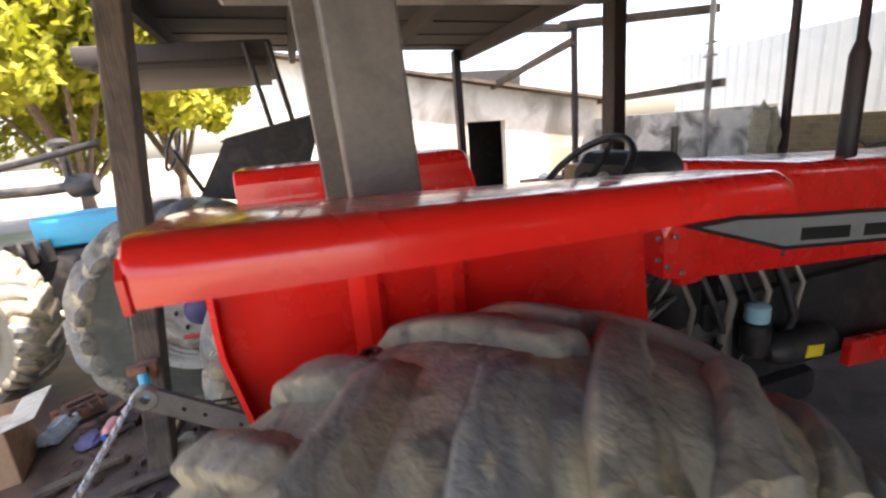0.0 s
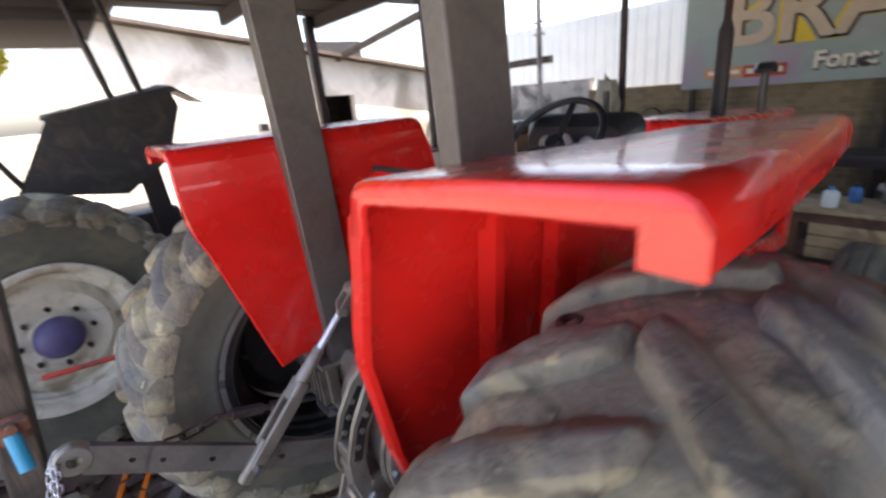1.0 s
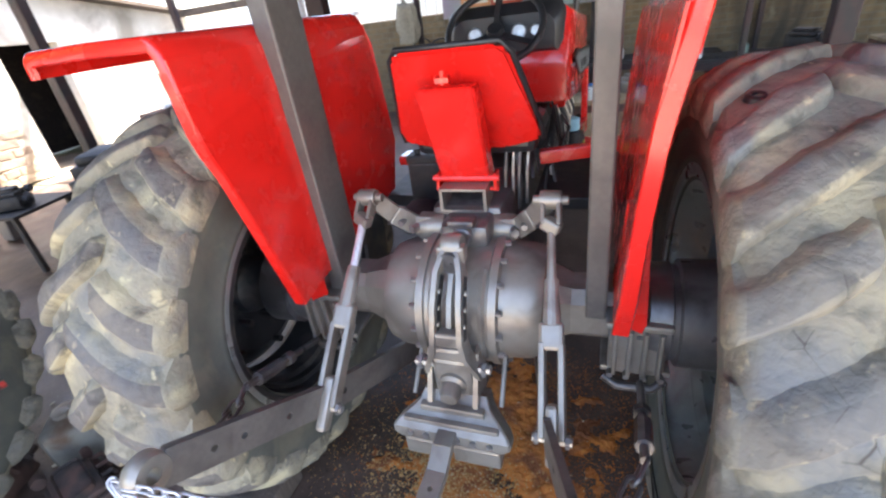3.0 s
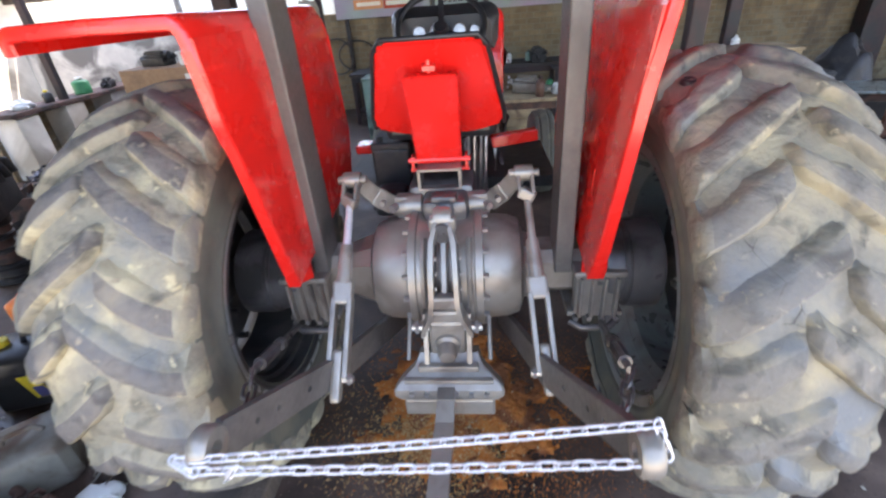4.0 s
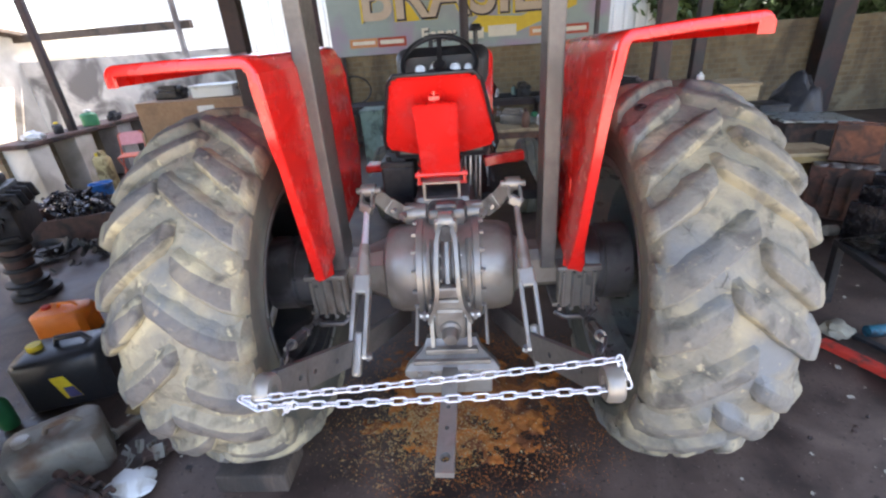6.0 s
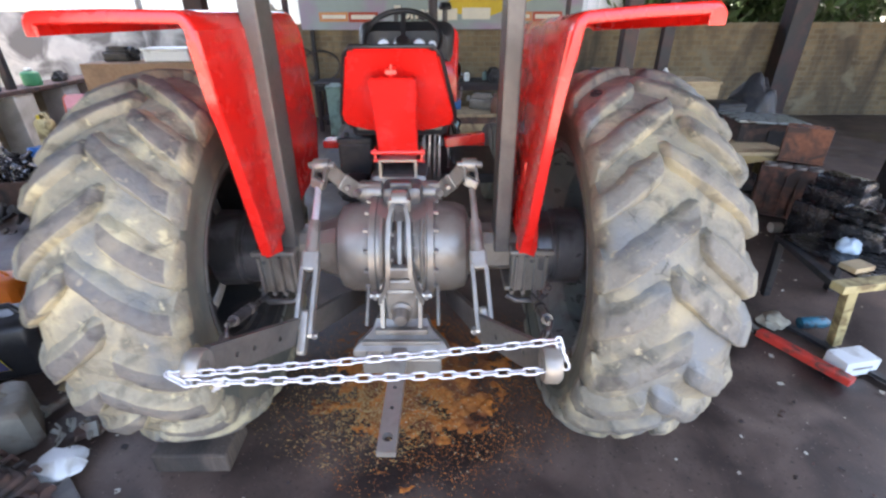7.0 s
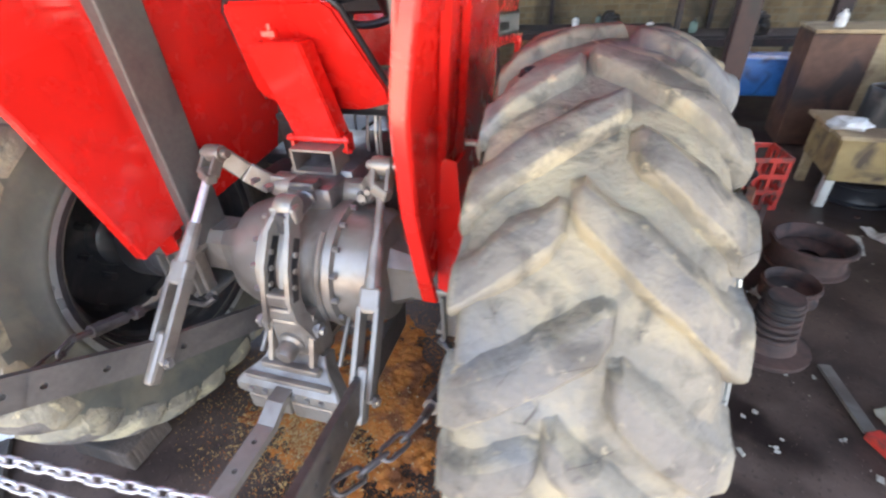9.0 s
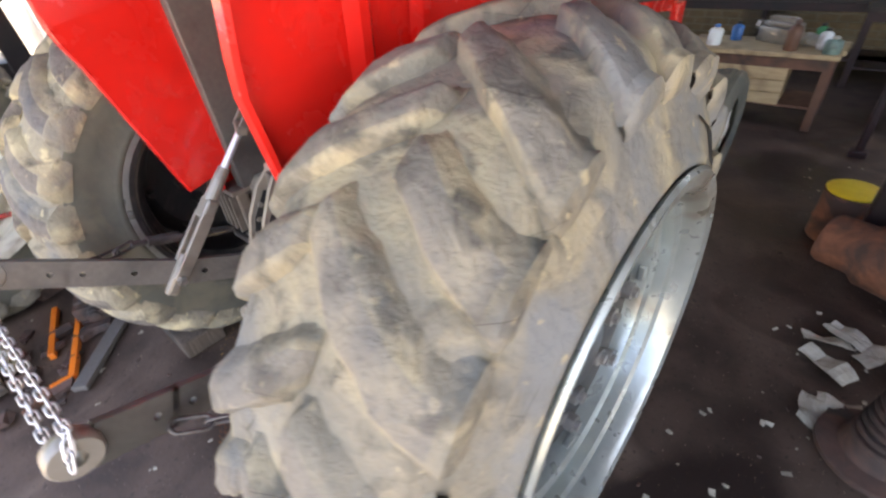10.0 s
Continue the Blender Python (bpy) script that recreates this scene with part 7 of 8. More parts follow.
bottle("bottle", place(-5.5, 4.0, 0.83), 0.06, 0.15, BLACK_PLASTIC, YELLOW, "black tin with a yellow cap on the shelf")
tagged(part("rag", crumple(0.13, 0.07, 11.0), WHITE_PLASTIC, smooth=50, at=place(-5.5, 3.6, 0.83)), "crumpled white rag on the masonry shelf", "rag")
engine("engine_part", place(-5.5, 5.1, 0.83, 20), (0.14, 0.25, 0.12), BLACK, "black engine part on the masonry shelf", 45, "engine part")
CORAL = mat("faded_coral_paint", (0.62, 0.16, 0.09), (0.54, 0.13, 0.075), 0.5, 0, 20, 0.05, (0.34, 0.12, 0.08), 0.3, 8)
chair = thing("folding_chair", place(-4.75, 4.25, 0, 20), "coral red metal folding chair with a pink backrest", "chair")
for sx in (-1, 1):
    part("back_post", tube(bm_new(), [(sx * 0.16, -0.18, 0), (sx * 0.16, 0.05, 0.42), (sx * 0.16, 0.15, 0.70), (sx * 0.12, 0.16, 0.735)], 0.012, 8), CORAL, chair, smooth=50)
    part("leg", tube(bm_new(), [(sx * 0.16, 0.2, 0), (sx * 0.16, -0.16, 0.43)], 0.012, 8), CORAL, chair, smooth=50)
bm = bm_new()
prism(bm, [(-0.15, -0.08), (0.15, -0.08), (0.165, 0.0), (0.15, 0.07), (0.09, 0.10), (-0.09, 0.10), (-0.15, 0.07), (-0.165, 0.0)], 0.016, Matrix.Translation((0, 0.135, 0.64)) @ Matrix.Rotation(radians(75), 4, "X"))
part("backrest", bm, PINK, chair)
part("seat", box(bm_new(), (0.34, 0.32, 0.02), (0, 0, 0.43), None, 0.008), CORAL, chair)
pail = thing("blue_pail", place(-4.60, 3.30, 0.0), "blue plastic pail standing among engine parts", "pail")
bm = bm_new()
lathe(bm, [(0, 0), (0.10, 0), (0.105, 0.01), (0.128, 0.27), (0.138, 0.275), (0.138, 0.29), (0.126, 0.29), (0.10, 0.02), (0, 0.02)], 28)
part("body", bm, BLUE, pail, smooth=40)
part("bail", tube(bm_new(), [(0.135 * math.cos(a), -0.03 - 0.09 * math.sin(a), 0.27 + 0.06 * math.sin(a)) for a in [math.pi * k / 10 for k in range(11)]], 0.004, 6), BARE, pail, smooth=50)
canister("yellow_canister", place(-5.05, 4.0, 0, 0), (0.2, 0.16, 0.5), YELLOW_TOOL, YELLOW, "dull yellow canister beside the chair")

tb = thing("parts_table", place(-4.9, 0.75, 0, 10), "dark steel table strewn with engine parts", "table")
bm = bm_new()
box(bm, (1.3, 0.6, 0.03), (0, 0, 0.535), None, 0.004)
part("tabletop", bm, BLACK, tb)
for sx in (-1, 1):
    for sy in (-1, 1):
        bm = bm_new()
        box(bm, (0.04, 0.04, 0.52), (sx * 0.6, sy * 0.26, 0.26))
        part("leg", bm, BLACK, tb)
for k, (dx, dy, mtl, sz) in enumerate(((-0.4, 0.1, RUST, 0.3), (-0.1, -0.1, BLACK, 0.2), (0.15, 0.1, GREY_PAINT, 0.16), (0.42, 0.0, BLACK, 0.24))):
    engine("engine_part", place(-4.9 + dx, 0.75 + dy, 0.55, 40 * k), (sz * 0.8, sz, sz * 0.8), mtl, "greasy engine part lying on the steel table", 50 + k, "engine part")
bm = bm_new()
box(bm, (0.18, 0.10, 1.6), (0, 0, 0.8), None, 0.01)
tagged(part("leaning_plank", bm, POST_GREY, at=place(-5.6, 1.1) @ Matrix.Rotation(radians(-6), 4, "X")), "grey plank leaning near the white wall", "plank")

gc = thing("green_cabinet", place(-1.05, 3.75, 0), "faded green metal tool cabinet", "cabinet")
bm = bm_new()
box(bm, (0.27, 0.34, 0.9), (0, 0, 0.45), None, 0.008)
part("body", bm, TEAL, gc)
bm = bm_new()
box(bm, (0.22, 0.01, 0.50), (0, -0.173, 0.55), None, 0.002)
part("door", bm, TEAL, gc)
bm = bm_new()
box(bm, (0.015, 0.015, 0.06), (0.1, -0.184, 0.6))
part("handle", bm, BARE, gc)
bm = bm_new()
box(bm, (0.29, 0.36, 0.03), (0, 0, 0.915), None, 0.004)
part("lid", bm, TEAL, gc)

# cloth on the post, wire loops on the wall, lamp on the hood side
tagged(part("hanging_rag", crumple(0.12, 0.28, 17.0), CLOTH, smooth=50, at=place(-1.63, 3.50, 1.35)), "dirty cloth bag hanging on a post", "cloth")
wire = thing("cable_coil", place(-2.6, 6.44, 0.9), "black cable coils hanging on the wall", "cable")
for k in range(3):
    bm = bm_new()
    tube(bm, [(0.35 * k + (0.22 + 0.05 * k) * math.cos(a), -0.02, (0.32 - 0.04 * k) * math.sin(a)) for a in [2 * math.pi * i / 28 for i in range(28)]], 0.014, 6, closed=True)
    part("coil", bm, BLACK_PLASTIC, wire, smooth=60)

# beams of the open frame west of the posts
def beam(p, q, w, label):
    bm = bm_new()
    bar(bm, p, q, w, w * 1.3, 0.008)
    return tagged(part("beam", bm, WOOD), label, "beam", kind="structure")
beam((-8.1, 3.85, 2.60), (-5.42, 4.15, 3.02), 0.09, "weathered timber beam reaching the white building")
beam((-5.55, 3.98, 3.27), (-4.75, 6.45, 3.32), 0.10, "weathered timber beam of the open frame")
beam((-5.6, 4.2, 3.24), (-4.4, 2.1, 3.02), 0.09, "weathered timber beam of the open frame")
beam((-8.05, 6.6, 2.14), (-4.55, 6.42, 2.16), 0.10, "short weathered timber beam on a pole")
post(-5.46, 4.19, 0.10, 3.2, DARK_STEEL, "dark painted post of the open frame")
pole = bm_new()
rod(pole, (0, 0, 0), (0, 0, 4.0), 0.055, 0.045)
for z in (2.6, 2.8):
    rod(pole, (-0.12, 0, z), (0.12, 0, z), 0.02)
tagged(part("utility_pole", pole, BLOCK_WALL, smooth=40, at=place(-4.73, 6.3)), "slim grey concrete pole with insulators", "pole", kind="structure")

# ---- near west floor ----
vise = thing("rusty_clamp", place(-1.24, -1.425, 0.67), "rusty clamp fixed on the timber post with a blue handle", "clamp")
bm = bm_new()
box(bm, (0.10, 0.10, 0.09), (0.0, 0, 0), None, 0.015)
box(bm, (0.05, 0.14, 0.05), (0.07, 0.0, 0.04), None, 0.012)
rod(bm, (-0.04, 0.0, 0.02), (0.14, 0.02, 0.06), 0.018)
part("jaw", bm, RUST, vise, smooth=40)
bm = bm_new()
rod(bm, (0.11, 0.01, 0.03), (0.165, 0.02, -0.11), 0.026)
part("handle", bm, SKY_BLUE, vise, smooth=40)
bx = thing("open_carton", place(-1.72, -2.55, 0, 12), "open brown cardboard carton on the floor", "carton")
for dx, dy, w, d in ((0, -0.2, 0.44, 0.006), (0, 0.2, 0.44, 0.006), (-0.22, 0, 0.006, 0.4), (0.22, 0, 0.006, 0.4)):
    bm = bm_new()
    box(bm, (w, d, 0.34), (dx, dy, 0.17))
    part("side", bm, CARTON, bx)
bm = bm_new()
box(bm, (0.43, 0.39, 0.26), (0, 0, 0.13))
part("contents", bm, PAPER, bx)
bm = bm_new()
box(bm, (0.44, 0.16, 0.006), (0.0, 0.27, 0.36), Matrix.Rotation(radians(12), 4, "X"))
part("flap", bm, PAPER, bx)
fr = thing("orange_frame", place(-1.05, -1.26, 0), "orange painted steel frame lying on the floor", "frame")
for a, b, mtl in (((-1.52, -1.069, 0.02), (-1.045, -1.225, 0.02), ORANGE), ((-1.726, -1.138, 0.02), (-1.294, -1.254, 0.02), ORANGE), ((-1.045, -1.225, 0.02), (-1.045, -1.313, 0.02), ORANGE), ((-1.049, -1.317, 0.02), (-0.974, -1.428, 0.02), RUST)):
    bm = bm_new()
    bar(bm, a, b, 0.028, 0.036, 0.003)
    part("frame_bar", bm, mtl, fr, at=fr.matrix_basis.inverted())
bm = bm_new()
box(bm, (0.31, 0.20, 0.10), (-0.855, -0.715, 0.05), None, 0.010)
tagged(part("wooden_block", bm, WOOD), "brown wooden block wedged under the tyre", "block")
tagged(part("rag", crumple(0.10, 0.035, 31.0), TAN_RAG, smooth=50, at=place(-2.0, -0.44)), "ochre oily cloth lying beside the canister", "rag")
pipe = thing("steel_pipe", place(0, 0, 0), "short bent steel pipe lying on the floor", "pipe")
part("pipe_body", tube(bm_new(), [(-1.70, -0.50, 0.022), (-1.66, -0.42, 0.022), (-1.60, -0.36, 0.024), (-1.58, -0.27, 0.022)], 0.020, 10), DUSTY_GREY, pipe, smooth=50)
part("pipe_flange", lathe(bm_new(), [(0.021, 0), (0.036, 0), (0.036, 0.015), (0.021, 0.015)], 18, Matrix.Translation((-1.705, -0.51, 0.036)) @ Matrix.Rotation(radians(90), 4, "X"), closed=True), DUSTY_GREY, pipe, smooth=40)
heap("loose_fittings", place(-1.46, -0.64, 0.0, 0), 0.09, 0.08, 0.05, 14, 0.030, DUSTY_GREY, 12, "grey pipe fittings and clamps on the floor")
tagged(part("rag", crumple(0.10, 0.045, 23.0), WHITE_PLASTIC, smooth=50, at=place(-1.42, -0.80)), "crumpled white plastic bag on the floor", "bag")
for k, (x, y, l, mtl, lab) in enumerate(((-1.62, -1.55, 0.35, PALE_WOOD, "pale wooden slat on the floor"), (-1.35, -0.55, 0.30, DARK_RUST, "rusty iron link on the floor"), (-2.05, -1.7, 0.30, BLACK, "black iron bar on the floor"), (-1.2, -1.7, 0.5, WOOD, "brown plank on the floor"), (-1.15, -1.05, 0.55, POST_GREY, "grey plank on the floor"))):
    bm = bm_new()
    box(bm, (l, 0.07, 0.03), (0, 0, 0.015), None, 0.004)
    tagged(part("plank", bm, mtl, at=place(x, y, 0.001, 35 * k)), lab, "plank")
bottle("pink_bottle", place(-1.95, -1.95, 0.045) @ Matrix.Rotation(radians(90), 4, "Y"), 0.04, 0.2, PINK, BLUE, "pink plastic bottle lying on the floor")
engine("engine_part", place(-2.05, -1.05, 0.0, 20), (0.22, 0.3, 0.2), DARK_RUST, "rusty engine part lying by the tyre", 61, "engine part")
engine("engine_part", place(-1.55, -0.95, 0.0, 70), (0.2, 0.28, 0.18), DARK_RUST, "rusty housing lying by the tyre", 62, "engine part")
broom = thing("straw_broom", place(-1.75, -0.35, 0.03, 20), "yellow straw broom head on the floor", "broom")
bm = bm_new()
for k in range(60):
    a = -0.5 + k / 59.0
    rod(bm, (0, 0.05 * a, 0.0), (0.24 + 0.03 * math.sin(k * 7), 0.30 * a, -0.02 + 0.02 * (k % 3)), 0.003, seg=4)
part("straw", bm, YELLOW_WOOD, broom)

# clutter beside the timber post
for k, (x, y, l, w, mtl, lab) in enumerate(((-1.55, -1.55, 0.34, 0.06, PAPER, "pale painted batten on the floor"), (-1.98, -1.72, 0.30, 0.05, DARK_RUST, "rusty flat iron on the floor"), (-1.40, -1.95, 0.42, 0.07, WOOD, "dark weathered board on the floor"), (-2.25, -1.95, 0.36, 0.06, BROWN_WOOD, "brown broken slat on the floor"))):
    bm = bm_new()
    box(bm, (l, w, 0.028), (0, 0, 0.014), None, 0.004)
    tagged(part("batten", bm, mtl, at=place(x, y, 0.032, 20 + 47 * k)), lab, "batten")
engine("engine_part", place(-2.23, -2.24, 0.0, 35), (0.16, 0.24, 0.14), RUST, "rusty pump housing on the floor", 71, "engine part")
engine("engine_part", place(-2.02, -2.30, 0.0, 80), (0.10, 0.20, 0.09), PALE_BLUE, "pale blue small filter housing on the floor", 72, "engine part")
engine("engine_part", place(-1.98, -1.46, 0.0, 10), (0.14, 0.22, 0.13), BLACK, "black oily pump lying by the post", 73, "engine part")
tagged(part("rag", crumple(0.09, 0.04, 31.0), PURPLE, smooth=50, at=place(-1.80, -2.05)), "dark blue oily rag on the floor", "rag")
tagged(part("rag", crumple(0.10, 0.05, 33.0), CLOTH, smooth=50, at=place(-1.45, -1.42)), "brown oily rag on the floor", "rag")
tagged(part("rag", crumple(0.12, 0.05, 35.0), PAPER, smooth=50, at=place(0.98, 3.95, 0.60)), "pale crumpled cloth on the bench", "rag")
bottle("bottle", place(0.85, 3.68, 0.60), 0.05, 0.22, BROWN_WOOD, DARK_RUST, "brown glass bottle on the pale bench")
bottle("tin", place(1.12, 3.66, 0.60), 0.06, 0.12, TEAL, PAPER, "green tin on the pale bench", "tin")

# ---- sawdust and litter ----
def scatter(name, material, count, spots, size, seed, label, category, flat=0.3, lift=0.0, fall=0.5):
    rng = random.Random(seed)
    verts, faces = [], []
    corners = [Vector((a, b, c)) for a in (-0.5, 0.5) for b in (-0.5, 0.5) for c in (-0.5, 0.5)]
    for k in range(count):
        x, y, rx, ry = rng.choice(spots)
        a, d = rng.uniform(0, 2 * math.pi), rng.random() ** fall * (1.25 if fall > 0.6 else 1.0)
        s = size * rng.uniform(0.4, 1.6)
        m = Matrix.Translation((x + rx * d * math.cos(a), y + ry * d * math.sin(a), s * flat * 0.5 + 0.001 + lift)) @ Matrix.Rotation(rng.uniform(0, 6.28), 4, "Z") @ Matrix.Rotation(rng.uniform(-0.3, 0.3), 4, "X") @ Matrix.Diagonal((s * rng.uniform(0.5, 1.4), s * rng.uniform(0.4, 1.0), s * flat, 1))
        i = len(verts)
        verts += [m @ v + Vector((rng.uniform(-1, 1), rng.uniform(-1, 1), 0)) * s * 0.2 for v in corners]
        faces += [tuple(i + q for q in f) for f in ((0, 1, 3, 2), (4, 6, 7, 5), (0, 4, 5, 1), (2, 3, 7, 6), (0, 2, 6, 4), (1, 5, 7, 3))]
    me = bpy.data.meshes.new(name)
    me.from_pydata(verts, [], faces)
    me.materials.append(material)
    return tagged(new(name, me), label, category, kind="stuff")


bm = bm_new()
N = 150
bmesh.ops.create_grid(bm, x_segments=N, y_segments=N, size=1.0, matrix=Matrix.Translation((0.02, -0.30, 0)) @ Matrix.Diagonal((0.75, 0.65, 1, 1)))
dead = []
for v in bm.verts:
    dx, dy = (v.co.x - 0.04) / 0.54, (v.co.y + 0.25) / 0.52
    e = 0.84 - 1.15 * math.hypot(dx, dy) ** 1.5 + 0.75 * noise.noise(v.co * 5.0) + 0.6 * noise.noise(v.co * 14.0) + 0.35 * noise.noise(v.co * 37.0)
    v.co.z = 0.016 * max(-0.5, min(1.0, e * 1.5)) + (0.004 * noise.noise(v.co * 40) if e > 0 else 0)
    if e < -0.02 or math.hypot(dx, dy) > 1.3:
        dead.append(v)
bmesh.ops.delete(bm, geom=dead, context="VERTS")
tagged(part("sawdust", bm, SAWDUST, smooth=60), "rust-brown sawdust spread under the drawbar", "sawdust", kind="stuff")
scatter("sawdust_chips", SAWDUST, 17000, [(0.12, -0.28, 0.62, 0.56), (0.22, -0.30, 0.42, 0.46)], 0.0036, 4, "loose wood chips of the sawdust", "sawdust", 0.3, 0.006, 1.0)
scatter("tan_sawdust", TAN_DUST, 3600, [(-0.22, -0.44, 0.42, 0.32), (-0.12, -0.52, 0.26, 0.20)], 0.0045, 9, "tan sawdust strewn over the darker heap", "sawdust", 0.3, 0.016, 0.8)
scatter("pale_chips", PALE_WOOD, 420, [(0.0, -0.42, 0.60, 0.42), (0.1, -0.50, 0.40, 0.28)], 0.005, 5, "pale wood chips on the sawdust", "sawdust", 0.3, 0.014, 0.8)
scatter("litter", PAPER, 230, [(2.1, 0.2, 1.0, 1.3), (1.8, -0.3, 0.9, 0.7), (2.4, 1.2, 0.8, 0.8), (1.7, 0.8, 0.35, 0.5), (-0.2, -1.3, 1.0, 0.4), (-1.8, -0.8, 0.7, 0.6), (1.9, 2.6, 0.7, 0.5)], 0.015, 6, "pale paper scraps littering the floor", "litter", 0.12)
scatter("dark_grit", DARK_RUST, 260, [(0, -0.9, 2.2, 0.7), (2.0, 0.5, 1.4, 1.8), (-2.0, -0.8, 1.2, 1.4)], 0.012, 7, "dark grit and metal swarf on the floor", "grit", 0.35)
scatter("scrap_heap", DARK_RUST, 130, [(-1.75, -1.75, 0.55, 0.45), (-1.3, -1.35, 0.4, 0.35), (-4.4, 2.4, 0.6, 0.6)], 0.055, 8, "rusty metal scraps and fittings on the floor", "scrap", 0.4)
for k, (x, y, r) in enumerate(((1.62, 0.88, 0.10), (1.68, 0.66, 0.07), (1.92, 0.95, 0.11), (2.55, 1.6, 0.12), (2.75, 1.72, 0.10), (1.70, 1.09, 0.12), (1.60, 1.02, 0.09), (1.77, 1.02, 0.08), (1.60, 0.58, 0.08))):
    bm = bm_new()
    bmesh.ops.create_grid(bm, x_segments=6, y_segments=4, size=1.0, matrix=Matrix.Diagonal((r, r * 0.45, 1, 1)))
    for v in bm.verts:
        v.co.z = 0.018 + 0.035 * noise.noise(v.co * 13 + Vector((k, 0, 0)))
        v.co.y *= 1 + 0.5 * noise.noise(Vector((v.co.x * 9, k, 0)))
    solid(bm, 0.002)
    tagged(part("torn_paper", bm, PAPER, at=place(x, y, 0.0, 37 * k - 30)), "torn soiled paper lying on the floor", "paper")


# ---- trees ----
def tree(at, height, spread, leafmat, label, seed, leaves=5200, leaf=0.13, trunk_h=0.35):
    rng = random.Random(seed)
    root = thing("tree", at, label, "tree", "trees round the yard")
    bm = bm_new()
    th = height * trunk_h
    rod(bm, (0, 0, 0), (0.05, 0.03, th), 0.22, 0.14, 12)
    ends = []
    for k in range(9):
        a = 2 * math.pi * k / 9 + rng.uniform(-0.3, 0.3)
        p = Vector((0.05, 0.03, th * rng.uniform(0.7, 1.0)))
        q = Vector((math.cos(a) * spread * rng.uniform(0.35, 0.7), math.sin(a) * spread * rng.uniform(0.35, 0.7), height * rng.uniform(0.5, 0.85)))
        rod(bm, p, q, 0.09, 0.03, 7)
        ends.append(q)
    part("trunk", bm, BARK, root, smooth=60)
    clumps = []
    for q in ends:
        for _ in range(6):
            clumps.append((q + Vector((rng.gauss(0, 1) * spread * 0.28, rng.gauss(0, 1) * spread * 0.28, rng.gauss(0, 1) * height * 0.15)), rng.uniform(0.12, 0.28) * spread))
    verts, faces = [], []
    for _ in range(leaves):
        c, r = rng.choice(clumps)
        d = Vector((rng.gauss(0, 1), rng.gauss(0, 1), rng.gauss(0, 1))).normalized() * r * rng.random() ** 0.4
        n = Vector((rng.gauss(0, 1), rng.gauss(0, 1), rng.gauss(0, 1) + 0.6)).normalized()
        u = n.orthogonal().normalized()
        w = n.cross(u)
        s = leaf * rng.uniform(0.6, 1.5)
        i = len(verts)
        p = c + d
        verts += [p - u * s, p + w * s * 0.45 + n * s * 0.1, p + u * s, p - w * s * 0.45 + n * s * 0.1]
        faces.append((i, i + 1, i + 2, i + 3))
    me = bpy.data.meshes.new("crown")
    me.from_pydata(verts, [], faces)
    me.materials.append(leafmat)
    crown = new("crown", me)
    crown.parent = root
    return root


tree(place(-13.5, -6.0), 9.5, 5.0, LEAF, "leafy yellow-green tree in sunlight beyond the yard", 1, 60000, 0.14, 0.12)
tree(place(-13.0, -11.0), 8.5, 4.6, LEAF, "leafy yellow-green tree in sunlight beyond the yard", 2, 36000, 0.15, 0.12)
tree(place(-16.5, -4.2), 8.0, 3.6, LEAF, "sunlit green tree behind the white building", 3, 36000, 0.14, 0.12)
tree(place(7.6, 10.3), 4.6, 2.4, LEAF_DARK, "dense dark green tree behind the boundary wall", 4, 7000, 0.11, 0.2)
tree(place(10.5, 9.8), 5.0, 2.6, LEAF_DARK, "dense dark green tree behind the boundary wall", 5, 7000, 0.11, 0.2)
tree(place(6.6, 9.9), 3.4, 2.3, LEAF_DARK, "dense dark green shrub behind the boundary wall", 7, 9000, 0.10, 0.15)
tree(place(9.2, 10.1), 3.6, 2.4, LEAF_DARK, "dense dark green shrub behind the boundary wall", 8, 9000, 0.10, 0.15)
tree(place(5.6, 9.4), 3.6, 1.6, LEAF_DARK, "dense dark green shrub behind the boundary wall", 6, 4000, 0.10, 0.2)

# ---- bare foot of the whitewashed wall, where the plaster has fallen ----
EARTH = mat("eroded_earth_mortar", (0.33, 0.26, 0.185), (0.24, 0.185, 0.13), 0.95, 0, 16, 0.6, (0.46, 0.41, 0.33), 0.45, 3)
RUBBLE = mat("tan_rubble_stone", (0.36, 0.28, 0.20), (0.27, 0.205, 0.15), 0.9, 0, 12, 0.5, (0.17, 0.125, 0.095), 0.4, 4)
bm = bm_new()
bmesh.ops.create_grid(bm, x_segments=70, y_segments=40, size=1.0, matrix=Matrix.Translation((-7.992, 2.0, 0.64)) @ Matrix.Rotation(radians(90), 4, "Y") @ Matrix.Diagonal((0.64, 1.12, 1, 1)))
dead = []
for v in bm.verts:
    n0 = noise.noise(v.co * 2.3) * 0.26 + noise.noise(v.co * 7.0) * 0.10
    edge = min((1.06 + n0) - v.co.z, v.co.y - 0.95 - 0.3 * abs(n0), 3.08 - v.co.y - abs(n0))
    v.co.x += 0.012 * noise.noise(v.co * 9.0)
    if edge < 0:
        dead.append(v)
bmesh.ops.delete(bm, geom=dead, context="VERTS")
bmesh.ops.solidify(bm, geom=bm.faces[:], thickness=0.02)
bare = part("bare_patch", bm, EARTH, WALL_WEST, "eroded earth mortar where plaster has fallen", smooth=60)
rng = random.Random(31)
stones = []
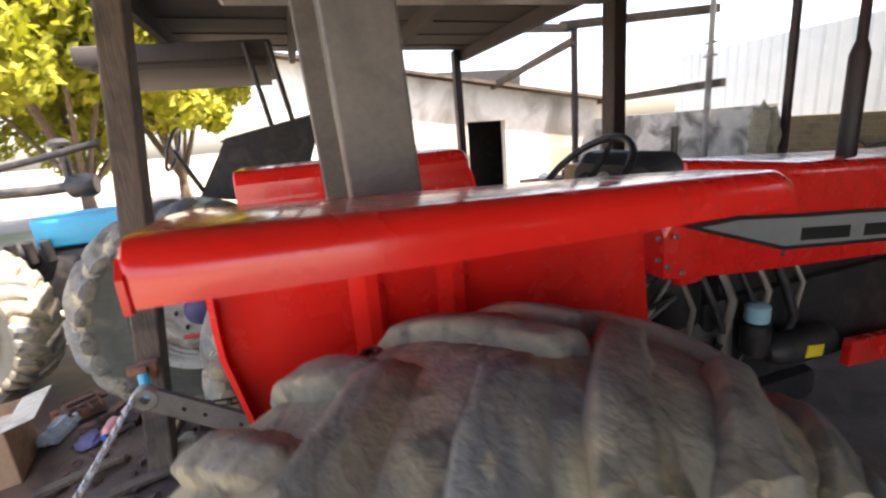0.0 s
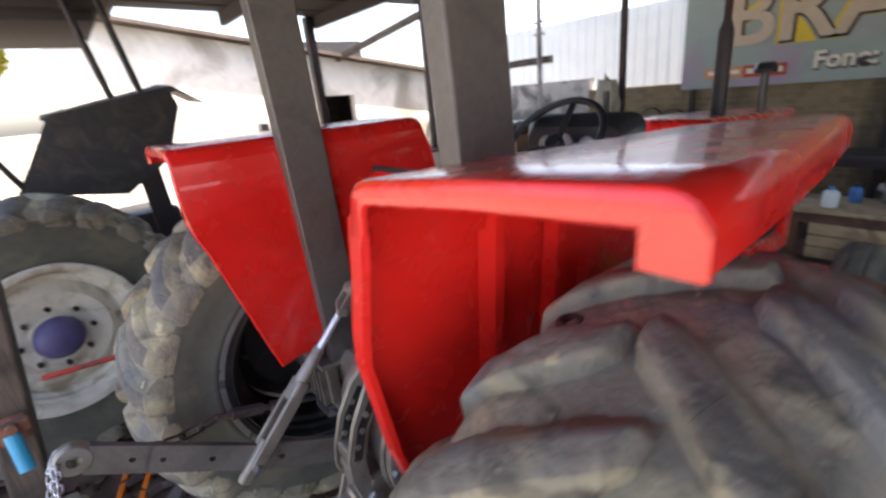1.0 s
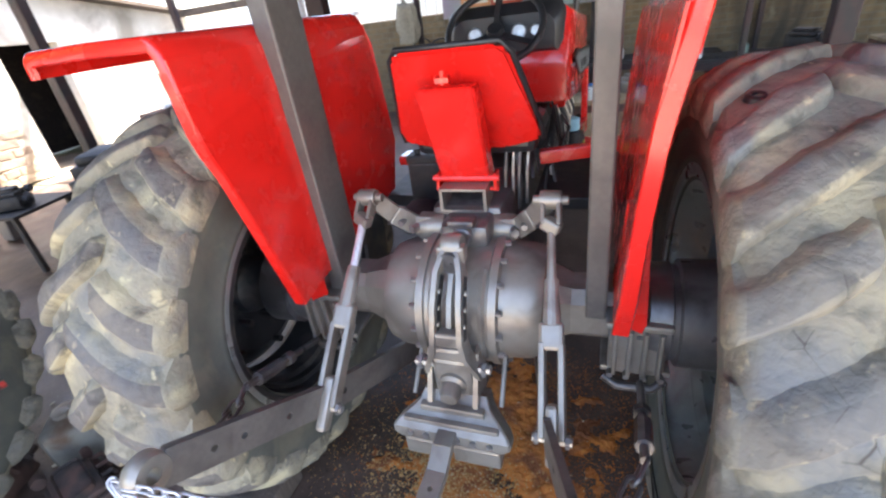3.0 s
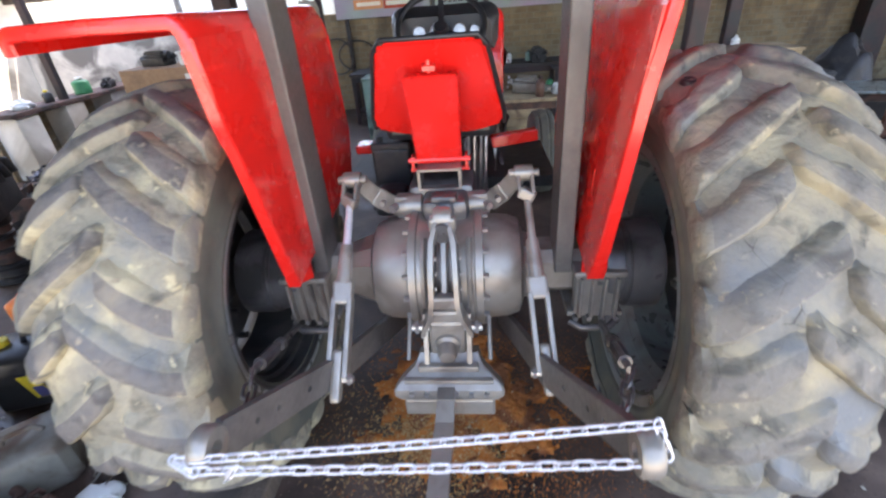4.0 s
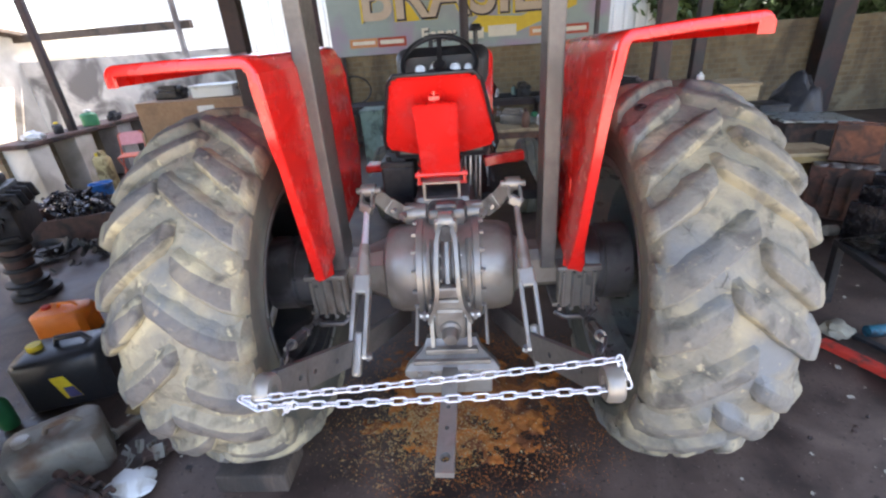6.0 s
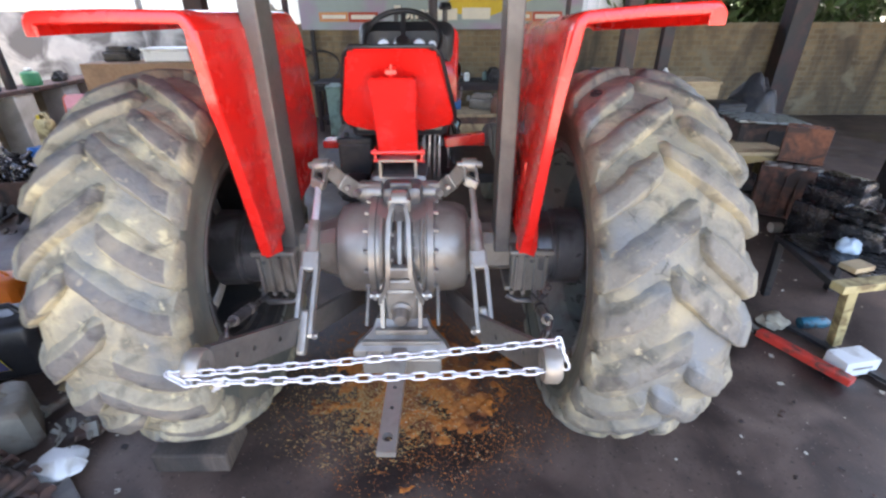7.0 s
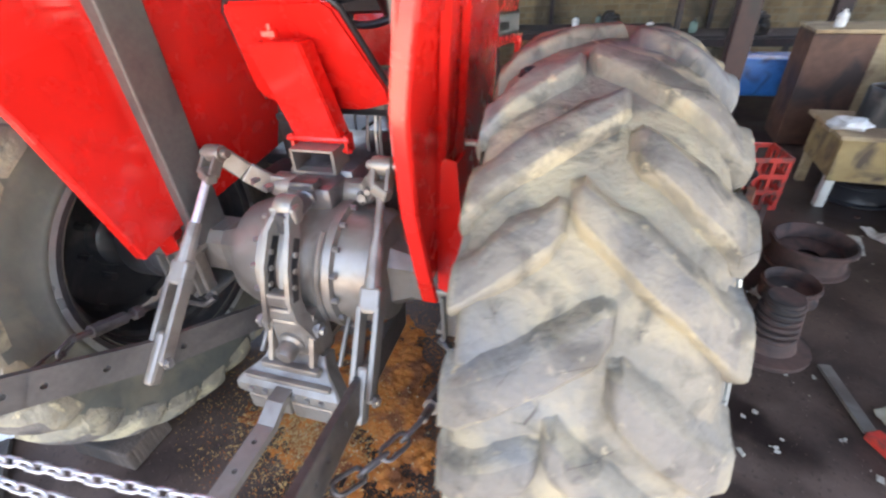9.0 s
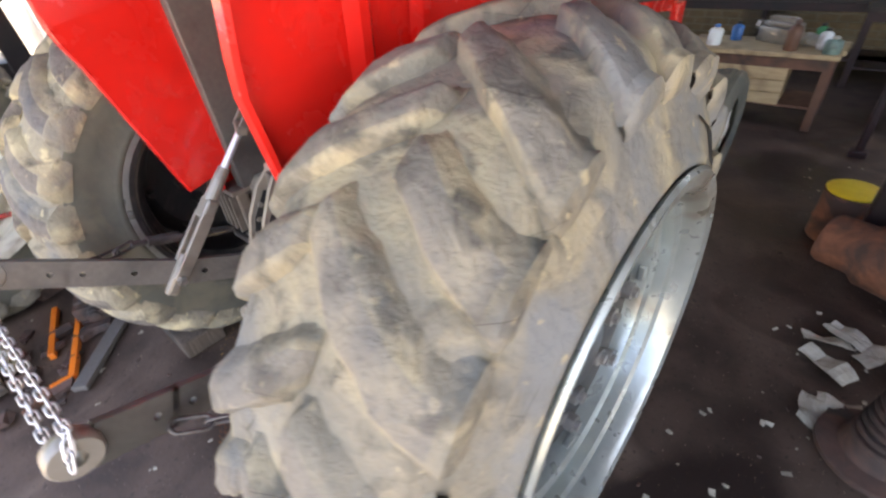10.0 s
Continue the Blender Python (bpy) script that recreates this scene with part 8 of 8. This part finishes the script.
for k in range(7):
    bm = bm_new()
    box(bm, (0.05, rng.uniform(0.20, 0.30), rng.uniform(0.105, 0.13)), (0, 0, 0), None, 0.007, 1)
    for v in bm.verts:
        v.co += Vector((rng.uniform(-1, 1) * 0.004, rng.uniform(-1, 1) * 0.008, rng.uniform(-1, 1) * 0.005))
    me = bpy.data.meshes.new("stone")
    bm.to_mesh(me); bm.free()
    me.materials.append(RUBBLE)
    stones.append(me)
for row in range(8):
    y = 1.06 + 0.14 * (row % 2)
    while y < 2.95:
        top = 0.95 + noise.noise((7.992, y, 0.9)) * 0.3
        if 0.075 + 0.135 * row < top and rng.random() < 0.86:
            ob = new("stone", rng.choice(stones))
            ob.parent = bare
            ob.matrix_basis = Matrix.Translation((-8.004 + rng.uniform(-0.004, 0.004), y, 0.075 + 0.135 * row + rng.uniform(-0.01, 0.01))) @ Matrix.Rotation(rng.uniform(-0.07, 0.07), 4, "X")
        y += rng.uniform(0.25, 0.30)
part("vent_block", box(bm_new(), (0.03, 0.22, 0.15), (-7.992, 2.12, 1.48), None, 0.006), BLOCK_WALL, WALL_WEST, "grey concrete vent block")
# pale louvred shutter leaning on the wall
sh = thing("louvred_shutter", Matrix.Translation((-7.80, 0.74, 0.0)) @ Matrix.Rotation(radians(-7), 4, "Y"), "pale grey louvred metal shutter leaning on the wall", "shutter")
SHUTTER = mat("dull_grey_shutter_paint", (0.19, 0.23, 0.24), (0.155, 0.19, 0.20), 0.6, 0.1, 10, 0.05, (0.15, 0.15, 0.14), 0.3, 4)
for s in (-1, 1):
    part("stile", box(bm_new(), (0.04, 0.035, 1.30), (0, s * 0.19, 0.65), None, 0.004), SHUTTER, sh)
for z in (0.02, 1.28):
    part("rail", box(bm_new(), (0.036, 0.35, 0.04), (0, 0, z), None, 0.004), SHUTTER, sh)
for k in range(17):
    part("slat", box(bm_new(), (0.008, 0.345, 0.075), (0, 0, 0.08 + 0.072 * k), Matrix.Rotation(radians(-32), 4, "Y"), 0.002), SHUTTER, sh)

# scrap at the foot of the wall
scatter("yard_scrap", DARK_RUST, 90, [(-7.35, 1.5, 0.4, 0.55), (-7.1, 0.95, 0.35, 0.3)], 0.09, 17, "dark metal scraps heaped in the yard by the wall", "scrap", 0.5)
bm = bm_new()
bmesh.ops.create_grid(bm, x_segments=44, y_segments=60, size=1.0, matrix=Matrix.Translation((-7.5, 1.55, 0)) @ Matrix.Diagonal((0.45, 0.75, 1, 1)))
for v in bm.verts:
    d = math.hypot((v.co.x + 7.6) / 0.42, (v.co.y - 1.6) / 0.68)
    lump = noise.cell(v.co * 11.0) * 0.10 + noise.noise(v.co * 9.0) * 0.08
    v.co.z = max(-0.02, 0.46 * (1 - d * d) + (lump if d < 1 else 0))
tagged(part("scrap_mound", bm, DARK_RUST), "heap of dark rusty scrap against the wall", "scrap heap", kind="stuff")
basin = thing("rusty_basin", place(-7.62, 1.72, 0.56) @ Matrix.Rotation(radians(65), 4, "Y"), "rusty round steel basin propped on the scrap heap", "basin")
bm = bm_new()
lathe(bm, [(0.0, 0.0), (0.18, 0.0), (0.22, 0.03), (0.25, 0.13), (0.27, 0.135), (0.27, 0.142), (0.245, 0.14), (0.212, 0.038), (0.17, 0.01), (0.0, 0.01)], 28)
part("bowl", bm, RUST, basin, smooth=40)
